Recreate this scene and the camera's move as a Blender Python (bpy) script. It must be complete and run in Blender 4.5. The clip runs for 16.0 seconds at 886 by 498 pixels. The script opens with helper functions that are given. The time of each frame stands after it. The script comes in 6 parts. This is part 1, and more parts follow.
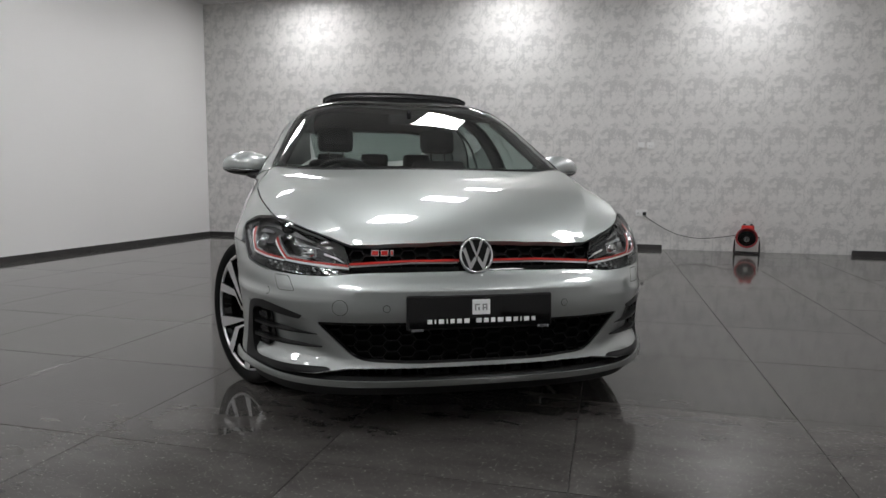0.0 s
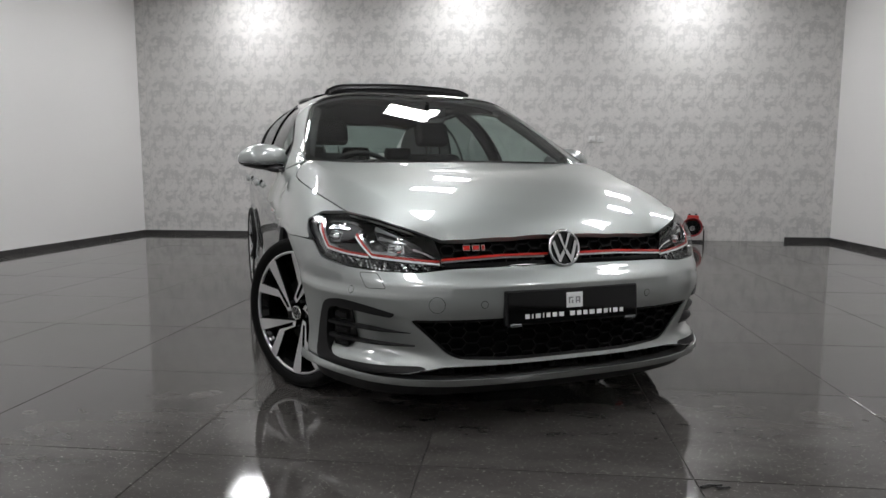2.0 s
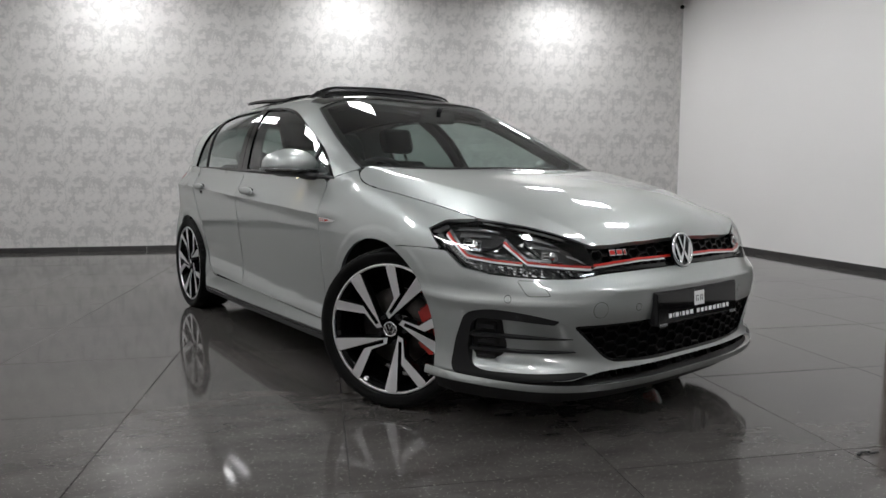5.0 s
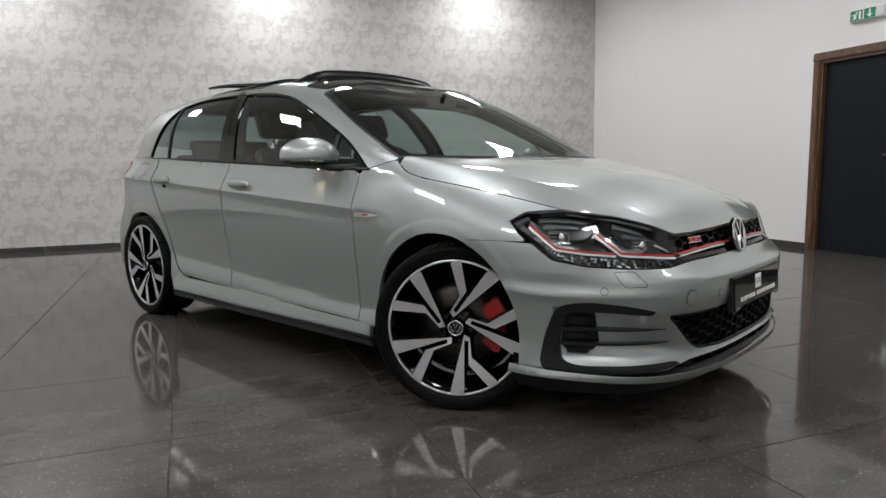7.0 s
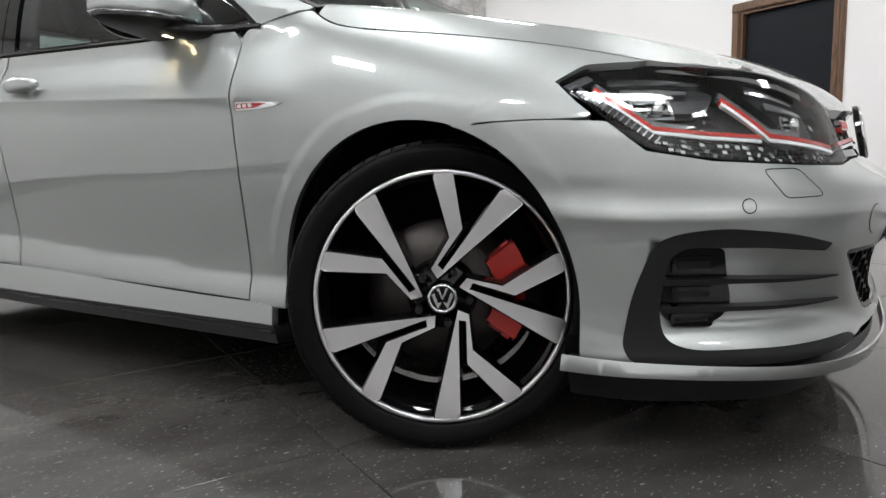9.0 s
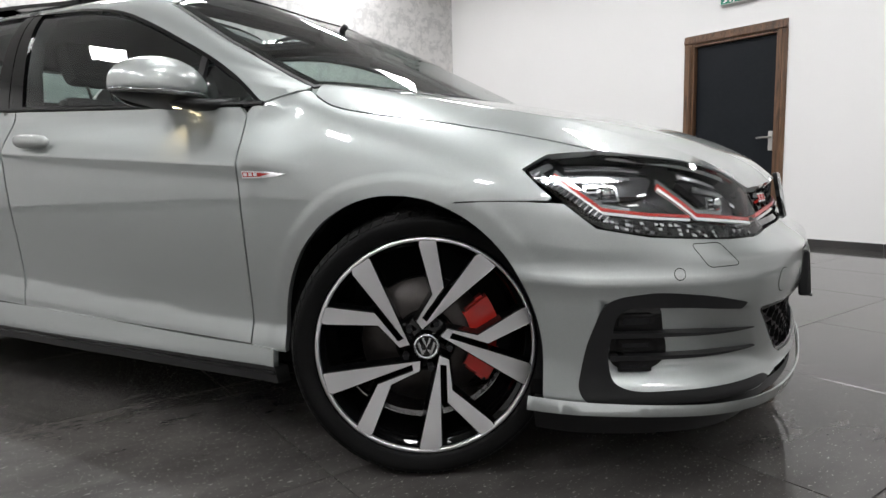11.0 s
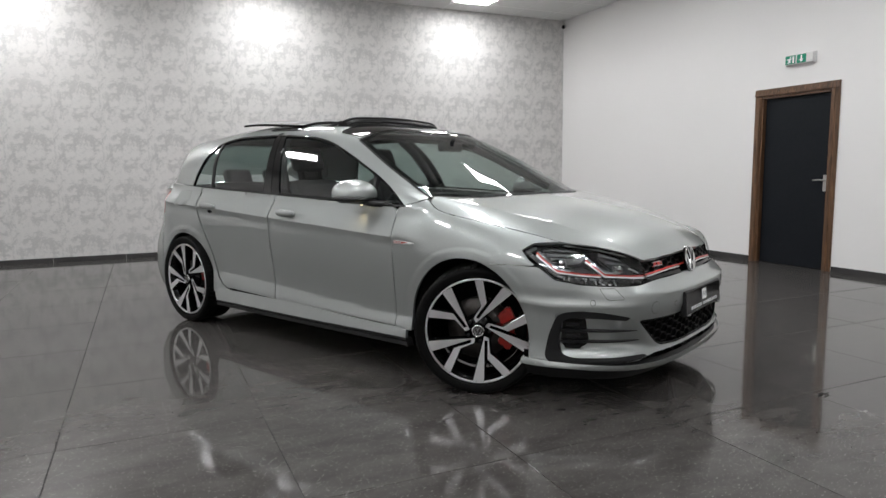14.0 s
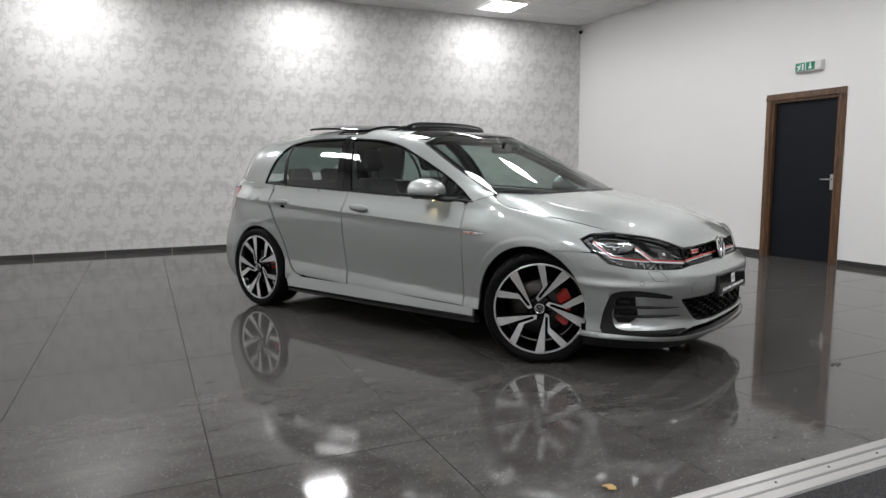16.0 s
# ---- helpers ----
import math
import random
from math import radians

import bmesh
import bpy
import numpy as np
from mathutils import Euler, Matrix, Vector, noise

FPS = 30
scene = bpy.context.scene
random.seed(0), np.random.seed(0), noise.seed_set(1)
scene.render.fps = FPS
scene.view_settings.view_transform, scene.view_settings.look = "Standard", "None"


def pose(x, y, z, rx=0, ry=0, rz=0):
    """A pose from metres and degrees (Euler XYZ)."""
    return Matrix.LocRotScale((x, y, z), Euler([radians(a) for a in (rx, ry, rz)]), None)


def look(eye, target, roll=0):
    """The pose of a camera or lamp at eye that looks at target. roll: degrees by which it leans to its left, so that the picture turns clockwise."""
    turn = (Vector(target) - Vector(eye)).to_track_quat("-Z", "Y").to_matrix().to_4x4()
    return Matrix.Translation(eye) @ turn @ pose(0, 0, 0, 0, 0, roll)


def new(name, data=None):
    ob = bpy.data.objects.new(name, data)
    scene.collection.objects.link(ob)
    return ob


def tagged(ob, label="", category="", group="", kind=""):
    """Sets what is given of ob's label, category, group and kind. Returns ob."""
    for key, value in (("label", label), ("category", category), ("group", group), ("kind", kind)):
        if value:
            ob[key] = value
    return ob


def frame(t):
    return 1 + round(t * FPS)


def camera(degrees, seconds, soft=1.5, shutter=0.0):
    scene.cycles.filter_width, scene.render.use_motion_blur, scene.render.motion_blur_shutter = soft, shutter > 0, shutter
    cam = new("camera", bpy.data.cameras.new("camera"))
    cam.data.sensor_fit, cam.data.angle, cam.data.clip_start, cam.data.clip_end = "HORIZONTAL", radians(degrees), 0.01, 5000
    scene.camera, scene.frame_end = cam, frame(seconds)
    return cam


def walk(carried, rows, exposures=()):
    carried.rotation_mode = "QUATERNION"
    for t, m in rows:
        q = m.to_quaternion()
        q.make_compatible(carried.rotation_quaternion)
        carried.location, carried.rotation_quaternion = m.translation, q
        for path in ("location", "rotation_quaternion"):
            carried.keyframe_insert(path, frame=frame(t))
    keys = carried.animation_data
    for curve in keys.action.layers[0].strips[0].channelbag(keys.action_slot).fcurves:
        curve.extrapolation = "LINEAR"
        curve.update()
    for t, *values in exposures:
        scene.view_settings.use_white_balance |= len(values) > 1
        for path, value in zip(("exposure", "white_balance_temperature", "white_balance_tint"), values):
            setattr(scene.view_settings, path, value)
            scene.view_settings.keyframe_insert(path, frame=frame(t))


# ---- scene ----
cam = camera(68.22, 16.0)
PATH = [
    (0, (-0.602, -2.985, 0.907), (-0.187, -1.040, 0.697), 0.44),
    (0.5, (-0.715, -2.976, 0.913), (-0.287, -1.034, 0.700), 0.35),
    (1, (-0.878, -2.920, 0.914), (-0.379, -0.996, 0.696), 0.28),
    (1.5, (-1.026, -2.854, 0.896), (-0.455, -0.950, 0.675), 0.21),
    (2, (-1.192, -2.767, 0.900), (-0.518, -0.898, 0.673), 0.10),
    (2.5, (-1.344, -2.684, 0.914), (-0.575, -0.852, 0.684), -0.13),
    (3, (-1.511, -2.596, 0.923), (-0.634, -0.814, 0.690), -0.30),
    (3.5, (-1.667, -2.491, 0.921), (-0.704, -0.753, 0.686), -0.25),
    (4, (-1.819, -2.377, 0.898), (-0.785, -0.680, 0.669), -0.54),
    (4.5, (-1.991, -2.265, 0.896), (-0.872, -0.622, 0.679), -0.55),
    (4.7, (-2.078, -2.222, 0.893), (-0.928, -0.600, 0.685), -0.32),
    (6.8, (-2.665, -1.699, 0.953), (-1.233, -0.327, 0.695), -0.75),
    (7, (-2.641, -1.603, 0.920), (-1.182, -0.258, 0.670), -0.96),
    (7.5, (-2.501, -1.326, 0.844), (-0.966, -0.069, 0.590), -1.04),
    (8, (-2.339, -1.072, 0.775), (-0.741, 0.102, 0.508), -1.05),
    (8.5, (-2.111, -0.842, 0.693), (-0.454, 0.245, 0.422), -1.26),
    (8.7, (-2.032, -0.770, 0.644), (-0.355, 0.286, 0.373), -1.39),
    (9.75, (-1.930, -0.605, 0.565), (-0.205, 0.375, 0.325), -1.25),
    (10.8, (-2.096, -0.712, 0.673), (-0.344, 0.220, 0.432), -1.25),
    (11, (-2.165, -0.758, 0.734), (-0.411, 0.173, 0.492), -1.18),
    (11.5, (-2.357, -0.917, 0.854), (-0.616, 0.036, 0.615), -1.07),
    (12, (-2.562, -1.116, 0.940), (-0.873, -0.071, 0.699), -0.92),
    (12.5, (-2.775, -1.313, 0.992), (-1.151, -0.170, 0.754), -0.76),
    (13, (-2.972, -1.510, 1.036), (-1.393, -0.306, 0.800), -0.70),
    (13.5, (-3.164, -1.698, 1.067), (-1.617, -0.453, 0.831), -0.54),
    (14, (-3.376, -1.862, 1.095), (-1.839, -0.604, 0.859), -0.53),
    (14.5, (-3.553, -2.008, 1.109), (-2.020, -0.745, 0.871), -0.52),
    (15, (-3.709, -2.094, 1.117), (-2.177, -0.830, 0.879), -0.45),
    (15.5, (-3.888, -2.039, 1.128), (-2.357, -0.774, 0.889), -0.35),
    (16, (-4.024, -1.902, 1.112), (-2.488, -0.644, 0.869), -0.39),
]
EXPOSURES = [(0, -.15), (3.5, 0), (4.5, .03), (7, .05), (8.0, .35), (8.5, .52), (9.7, .62), (11, .55), (11.5, .35), (12, .2), (12.5, .2), (16, .2)]
walk(cam, [(t, look(eye, target, roll)) for t, eye, target, roll in PATH], EXPOSURES)

# ---- world, light, exposure ----
scene.view_settings.exposure = 0.0
world = bpy.data.worlds.new("world")
scene.world = world
world.use_nodes = True
world.node_tree.nodes["Background"].inputs[0].default_value = (0.5, 0.55, 0.6, 1)
world.node_tree.nodes["Background"].inputs[1].default_value = 0.02
PANEL_GLOW = 33.0


# ---- materials ----
def material(name, colour, rough=0.5, metal=0.0, **extra):
    m = bpy.data.materials.new(name)
    m.use_nodes = True
    b = m.node_tree.nodes["Principled BSDF"]
    b.inputs["Base Color"].default_value = (*colour, 1)
    b.inputs["Roughness"].default_value = rough
    b.inputs["Metallic"].default_value = metal
    for key, value in extra.items():
        b.inputs[key.replace("_", " ")].default_value = value
    return m


def nodes(m):
    t = m.node_tree
    b = t.nodes["Principled BSDF"]

    def add(kind, **inputs):
        n = t.nodes.new(kind)
        for k, v in inputs.items():
            n.inputs[k.replace("_", " ")].default_value = v
        return n
    return t, b, add, t.links.new


def coords(add, link, scale=1.0, which="Object"):
    c = add("ShaderNodeTexCoord")
    mp = add("ShaderNodeMapping")
    mp.inputs["Scale"].default_value = (scale,) * 3 if isinstance(scale, (int, float)) else scale
    link(c.outputs[which], mp.inputs[0])
    return mp.outputs[0]


def ramp(add, link, src, stops):
    r = add("ShaderNodeValToRGB")
    e = r.color_ramp.elements
    while len(e) < len(stops):
        e.new(0.5)
    for el, (p, c) in zip(e, stops):
        el.position, el.color = p, (*((c,) * 3 if isinstance(c, (int, float)) else c), 1)
    link(src, r.inputs[0])
    return r.outputs[0]


def blend(add, link, fac, a, b, mode="MIX"):
    n = add("ShaderNodeMix")
    n.data_type, n.blend_type = "RGBA", mode
    for sock, v in ((n.inputs[0], fac), (n.inputs[6], a), (n.inputs[7], b)):
        if hasattr(v, "links"):
            link(v, sock)
        else:
            sock.default_value = v if isinstance(v, (int, float)) else (*v, 1)
    return n.outputs[2]


def grain(m, colour2, scale=40.0, amount=0.35, bump=0.05, rough_span=0.0, scale2=3.0):
    """Two scales of colour variation, a fine relief and uneven gloss."""
    t, b, add, link = nodes(m)
    c = coords(add, link)
    base = tuple(b.inputs["Base Color"].default_value)[:3]
    n1 = add("ShaderNodeTexNoise", Scale=scale, Detail=6.0)
    n2 = add("ShaderNodeTexNoise", Scale=scale2, Detail=3.0)
    link(c, n1.inputs["Vector"]), link(c, n2.inputs["Vector"])
    f1 = ramp(add, link, n1.outputs[0], [(0.35, 0.0), (0.7, amount)])
    f2 = ramp(add, link, n2.outputs[0], [(0.35, 0.0), (0.75, amount)])
    col = blend(add, link, f1, base, colour2)
    col = blend(add, link, f2, col, colour2)
    link(col, b.inputs["Base Color"])
    if bump:
        bp = add("ShaderNodeBump", Strength=bump, Distance=0.002)
        link(n1.outputs[0], bp.inputs["Height"])
        link(bp.outputs[0], b.inputs["Normal"])
    if rough_span:
        r0 = b.inputs["Roughness"].default_value
        rr = ramp(add, link, n2.outputs[0], [(0.3, r0), (0.7, r0 + rough_span)])
        link(rr, b.inputs["Roughness"])
    return m


def paint_material():
    m = material("silver_paint", (0.46, 0.475, 0.47), 0.46, 0.87, Coat_Weight=1.0, Coat_Roughness=0.003, Coat_IOR=1.9)
    t, b, add, link = nodes(m)
    c = coords(add, link)
    v = add("ShaderNodeTexVoronoi", Scale=1400.0)
    n = add("ShaderNodeTexNoise", Scale=2.0, Detail=2.0)
    link(c, v.inputs["Vector"]), link(c, n.inputs["Vector"])
    col = blend(add, link, ramp(add, link, v.outputs["Color"], [(0.2, 0.0), (0.9, 0.35)]), (0.342, 0.365, 0.356), (0.497, 0.524, 0.514))
    col = blend(add, link, ramp(add, link, n.outputs[0], [(0.4, 0.0), (0.7, 0.12)]), col, (0.375, 0.393, 0.385))
    link(col, b.inputs["Base Color"])
    return m


def glass_material(name, tint, rough=0.0, power=4.0, most=0.9, least=0.07):
    """Thin tinted glass: straight-through light and a reflection that grows towards grazing."""
    m = bpy.data.materials.new(name)
    m.use_nodes = True
    t = m.node_tree
    t.nodes.clear()
    out, mix = t.nodes.new("ShaderNodeOutputMaterial"), t.nodes.new("ShaderNodeMixShader")
    tr, gl, lw = t.nodes.new("ShaderNodeBsdfTransparent"), t.nodes.new("ShaderNodeBsdfGlossy"), t.nodes.new("ShaderNodeLayerWeight")
    pw, ma = t.nodes.new("ShaderNodeMath"), t.nodes.new("ShaderNodeMath")
    pw.operation, ma.operation = "POWER", "MULTIPLY_ADD"
    lw.inputs["Blend"].default_value, pw.inputs[1].default_value = 0.5, power
    ma.inputs[1].default_value, ma.inputs[2].default_value = most, least
    t.links.new(lw.outputs["Facing"], pw.inputs[0])
    t.links.new(pw.outputs[0], ma.inputs[0])
    tr.inputs[0].default_value = (*tint, 1)
    gl.inputs["Roughness"].default_value = rough
    t.links.new(ma.outputs[0], mix.inputs[0])
    t.links.new(tr.outputs[0], mix.inputs[1])
    t.links.new(gl.outputs[0], mix.inputs[2])
    t.links.new(mix.outputs[0], out.inputs[0])
    return m


def glow_material(name, colour, strength):
    m = material(name, colour, 0.5)
    b = m.node_tree.nodes["Principled BSDF"]
    b.inputs["Emission Color"].default_value = (*colour, 1)
    b.inputs["Emission Strength"].default_value = strength
    return m


def tile_material():
    """Dark grey polished porcelain: pale flecks, cloudy tone, smears that dull the polish."""
    m = material("floor_tile", (0.06, 0.057, 0.055), 0.1, IOR=1.37)
    t, b, add, link = nodes(m)
    c = coords(add, link, 1.0)
    info = add("ShaderNodeObjectInfo")
    shift = add("ShaderNodeVectorMath")
    shift.operation = "MULTIPLY_ADD"
    link(info.outputs["Random"], shift.inputs[0])
    shift.inputs[1].default_value = (37.0, 53.0, 0)
    link(c, shift.inputs[2])
    p = shift.outputs[0]
    squash = add("ShaderNodeMapping")
    squash.inputs["Scale"].default_value = (1.0, 2.2, 1.0)
    link(p, squash.inputs[0])
    n1 = add("ShaderNodeTexNoise", Scale=3.5, Detail=8.0, Roughness=0.62)
    n2 = add("ShaderNodeTexNoise", Scale=65.0, Detail=4.0, Roughness=0.65)
    n3 = add("ShaderNodeTexNoise", Scale=18.0, Detail=5.0, Roughness=0.7)
    link(squash.outputs[0], n1.inputs["Vector"]), link(squash.outputs[0], n2.inputs["Vector"]), link(squash.outputs[0], n3.inputs["Vector"])
    col = blend(add, link, ramp(add, link, n1.outputs[0], [(0.35, 0.0), (0.68, 1.0)]), (0.052, 0.0487, 0.0460), (0.084, 0.0790, 0.0750))
    col = blend(add, link, ramp(add, link, n2.outputs[0], [(0.625, 0.0), (0.655, 0.8)]), col, (0.32, 0.31, 0.29))
    col = blend(add, link, ramp(add, link, n3.outputs[0], [(0.25, 0.45), (0.40, 0.0)]), col, (0.016, 0.015, 0.014))
    n5 = add("ShaderNodeTexNoise", Scale=34.0, Detail=6.0, Roughness=0.75)
    link(squash.outputs[0], n5.inputs["Vector"])
    col = blend(add, link, ramp(add, link, n5.outputs[0], [(0.655, 0.0), (0.68, 0.8)]), col, (0.26, 0.25, 0.235))
    tone = add("ShaderNodeMath")
    tone.operation = "MULTIPLY_ADD"
    link(info.outputs["Random"], tone.inputs[0])
    tone.inputs[1].default_value, tone.inputs[2].default_value = 0.16, 0.92
    hsv = add("ShaderNodeHueSaturation")
    link(tone.outputs[0], hsv.inputs["Value"]), link(col, hsv.inputs["Color"])
    link(hsv.outputs[0], b.inputs["Base Color"])
    g = add("ShaderNodeNewGeometry")
    n4 = add("ShaderNodeTexNoise", Scale=1.7, Detail=5.0, Roughness=0.6, Distortion=0.3)
    link(g.outputs["Position"], n4.inputs["Vector"])
    link(ramp(add, link, n4.outputs[0], [(0.36, 0.055), (0.58, 0.08), (0.74, 0.13)]), b.inputs["Roughness"])
    bp = add("ShaderNodeBump", Strength=0.02, Distance=0.002)
    link(n3.outputs[0], bp.inputs["Height"])
    link(bp.outputs[0], b.inputs["Normal"])
    return m


def wallpaper_material():
    """Pale grey wallpaper with a cloudy distressed damask that repeats from roll to roll."""
    m = material("wallpaper", (0.6, 0.59, 0.58), 0.7, Specular_IOR_Level=0.2)
    t, b, add, link = nodes(m)
    c = add("ShaderNodeTexCoord")
    sep = add("ShaderNodeSeparateXYZ")
    link(c.outputs["Object"], sep.inputs[0])

    def wrapped(sock, period):
        w = add("ShaderNodeMath")
        w.operation = "WRAP"
        link(sock, w.inputs[0])
        w.inputs[1].default_value, w.inputs[2].default_value = period, 0.0
        return w.outputs[0]
    roll = wrapped(sep.outputs[0], 0.53)
    drop = wrapped(sep.outputs[2], 0.64)
    comb = add("ShaderNodeCombineXYZ")
    link(roll, comb.inputs[0]), link(drop, comb.inputs[2])
    # big pale flowers, one or two to the roll
    flower = add("ShaderNodeTexNoise", Scale=6.0, Detail=12.0, Roughness=0.80, Distortion=0.35)
    link(comb.outputs[0], flower.inputs["Vector"])
    leaf = add("ShaderNodeTexNoise", Scale=15.0, Detail=11.0, Roughness=0.82, Distortion=0.4)
    link(comb.outputs[0], leaf.inputs["Vector"])
    worn = add("ShaderNodeTexNoise", Scale=60.0, Detail=5.0, Roughness=0.75)
    link(c.outputs["Object"], worn.inputs["Vector"])
    broad = add("ShaderNodeTexNoise", Scale=1.1, Detail=3.0)
    link(c.outputs["Object"], broad.inputs["Vector"])
    col = blend(add, link, ramp(add, link, flower.outputs[0], [(0.465, 0.0), (0.505, 1.0)]), (0.47, 0.465, 0.46), (0.63, 0.617, 0.602))
    col = blend(add, link, ramp(add, link, leaf.outputs[0], [(0.53, 0.0), (0.60, 0.6)]), col, (0.45, 0.448, 0.448))
    col = blend(add, link, ramp(add, link, leaf.outputs[0], [(0.32, 0.6), (0.42, 0.0)]), col, (0.645, 0.63, 0.612))
    col = blend(add, link, ramp(add, link, worn.outputs[0], [(0.52, 0.0), (0.68, 0.5)]), col, (0.60, 0.59, 0.58))
    col = blend(add, link, ramp(add, link, broad.outputs[0], [(0.4, 0.0), (0.7, 0.18)]), col, (0.55, 0.54, 0.53))
    edge = ramp(add, link, roll, [(0.0, 0.14), (0.02, 0.0), (0.94, 0.0), (0.995, 0.0)])
    col = blend(add, link, edge, col, (0.40, 0.40, 0.40))
    link(col, b.inputs["Base Color"])
    bp = add("ShaderNodeBump", Strength=0.12, Distance=0.002)
    link(leaf.outputs[0], bp.inputs["Height"])
    link(bp.outputs[0], b.inputs["Normal"])
    return m


def wood_material():
    m = material("stained_wood", (0.10, 0.05, 0.025), 0.42)
    t, b, add, link = nodes(m)
    c = coords(add, link, (9.0, 9.0, 0.8))
    n = add("ShaderNodeTexNoise", Scale=3.0, Detail=8.0, Roughness=0.6, Distortion=1.4)
    k = add("ShaderNodeTexNoise", Scale=1.0, Detail=2.0)
    link(c, n.inputs["Vector"]), link(c, k.inputs["Vector"])
    col = blend(add, link, ramp(add, link, n.outputs[0], [(0.35, 0.0), (0.65, 1.0)]), (0.055, 0.028, 0.014), (0.17, 0.088, 0.044))
    col = blend(add, link, ramp(add, link, k.outputs[0], [(0.62, 0.0), (0.72, 0.8)]), col, (0.03, 0.016, 0.01))
    link(col, b.inputs["Base Color"])
    bp = add("ShaderNodeBump", Strength=0.15, Distance=0.002)
    link(n.outputs[0], bp.inputs["Height"])
    link(bp.outputs[0], b.inputs["Normal"])
    return m


def alloy_material():
    """Diamond-turned aluminium: fine concentric lines."""
    m = material("turned_alloy", (0.84, 0.84, 0.85), 0.32, 1.0)
    t, b, add, link = nodes(m)
    c = add("ShaderNodeTexCoord")
    sep = add("ShaderNodeSeparateXYZ")
    link(c.outputs["Object"], sep.inputs[0])
    comb = add("ShaderNodeCombineXYZ")
    link(sep.outputs[1], comb.inputs[0]), link(sep.outputs[2], comb.inputs[1])
    ln = add("ShaderNodeVectorMath")
    ln.operation = "LENGTH"
    link(comb.outputs[0], ln.inputs[0])
    n = add("ShaderNodeTexNoise", Scale=1500.0, Detail=1.0)
    n.noise_dimensions = "1D"
    link(ln.outputs["Value"], n.inputs["W"])
    link(ramp(add, link, n.outputs[0], [(0.3, 0.30), (0.7, 0.36)]), b.inputs["Roughness"])
    bp = add("ShaderNodeBump", Strength=0.003, Distance=0.0005)
    link(n.outputs[0], bp.inputs["Height"])
    link(bp.outputs[0], b.inputs["Normal"])
    return m


def carpet_material():
    m = material("carpet", (0.012, 0.012, 0.013), 0.95)
    t, b, add, link = nodes(m)
    c = coords(add, link)
    n = add("ShaderNodeTexNoise", Scale=190.0, Detail=4.0, Roughness=0.7)
    link(c, n.inputs["Vector"])
    link(blend(add, link, ramp(add, link, n.outputs[0], [(0.42, 0.0), (0.66, 1.0)]), (0.008, 0.008, 0.009), (0.06, 0.06, 0.062)), b.inputs["Base Color"])
    bp = add("ShaderNodeBump", Strength=0.8, Distance=0.004)
    link(n.outputs[0], bp.inputs["Height"])
    link(bp.outputs[0], b.inputs["Normal"])
    return m


PAINT = paint_material()
GLOSS_BLACK = grain(material("gloss_black", (0.002, 0.002, 0.0022), 0.04, Specular_IOR_Level=0.35), (0.006, 0.006, 0.006), 90, 0.3, 0.0)
TRIM_BLACK = grain(material("grained_black_plastic", (0.006, 0.006, 0.0064), 0.45, Specular_IOR_Level=0.28), (0.012, 0.012, 0.0125), 700, 0.4, 0.06)
MESH_BLACK = material("grille_black_plastic", (0.0035, 0.0035, 0.0035), 0.4, Specular_IOR_Level=0.2)
# near-black for joints and hidden parts, and for shade painted into openings
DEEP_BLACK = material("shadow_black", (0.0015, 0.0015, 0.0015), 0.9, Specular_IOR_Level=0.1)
RUBBER = grain(material("tyre_rubber", (0.0018, 0.0018, 0.0018), 0.5, Specular_IOR_Level=0.12), (0.005, 0.005, 0.0048), 60, 0.4, 0.1, 0.15)
ALLOY = alloy_material()
CHROME = material("chrome", (0.72, 0.73, 0.74), 0.06, 1.0)
STEEL = grain(material("brake_disc_steel", (0.05, 0.046, 0.044), 0.42, 1.0), (0.08, 0.072, 0.068), 80, 0.5, 0.05)
RED = grain(material("red_lacquer", (0.52, 0.02, 0.012), 0.28, Coat_Weight=0.4), (0.40, 0.015, 0.01), 50, 0.3, 0.0)
HEATER_RED = grain(material("heater_red", (0.27, 0.012, 0.014), 0.35), (0.20, 0.01, 0.01), 40, 0.4, 0.03)
WHITE_MARK = material("white_print", (0.85, 0.86, 0.86), 0.45)
GREY_MARK = material("grey_print", (0.25, 0.25, 0.25), 0.5)
SCREEN_GLASS = glass_material("windscreen_glass", (0.76, 0.85, 0.82))
SIDE_GLASS = glass_material("side_glass", (0.68, 0.78, 0.75))
DARK_GLASS = glass_material("privacy_glass", (0.40, 0.48, 0.46))
CLEAR = glass_material("lamp_lens", (0.92, 0.93, 0.93), power=5.0, most=0.6, least=0.05)
CLOTH = grain(material("seat_cloth", (0.008, 0.008, 0.009), 0.85, Specular_IOR_Level=0.2), (0.018, 0.018, 0.019), 300, 0.5, 0.2)
DASH = grain(material("dash_plastic", (0.007, 0.007, 0.008), 0.6, Specular_IOR_Level=0.2), (0.014, 0.014, 0.015), 200, 0.4, 0.1)
LAMP_GREY = material("lamp_reflector_grey", (0.36, 0.37, 0.38), 0.16, 0.9)
LAMP_DARK = material("lamp_bowl_grey", (0.03, 0.03, 0.032), 0.3, 0.5)
MARKER = grain(material("side_marker_grey", (0.07, 0.072, 0.075), 0.2, 0.5), (0.15, 0.155, 0.16), 300, 0.5, 0.0)
TAIL_RED = material("tail_lamp_red", (0.38, 0.012, 0.014), 0.08, Coat_Weight=1.0)
WHITE_PAINT = grain(material("white_wall_paint", (0.83, 0.82, 0.81), 0.6), (0.72, 0.71, 0.70), 260, 0.25, 0.12, 0.0, 0.7)
PAPER = wallpaper_material()
TILE = tile_material()
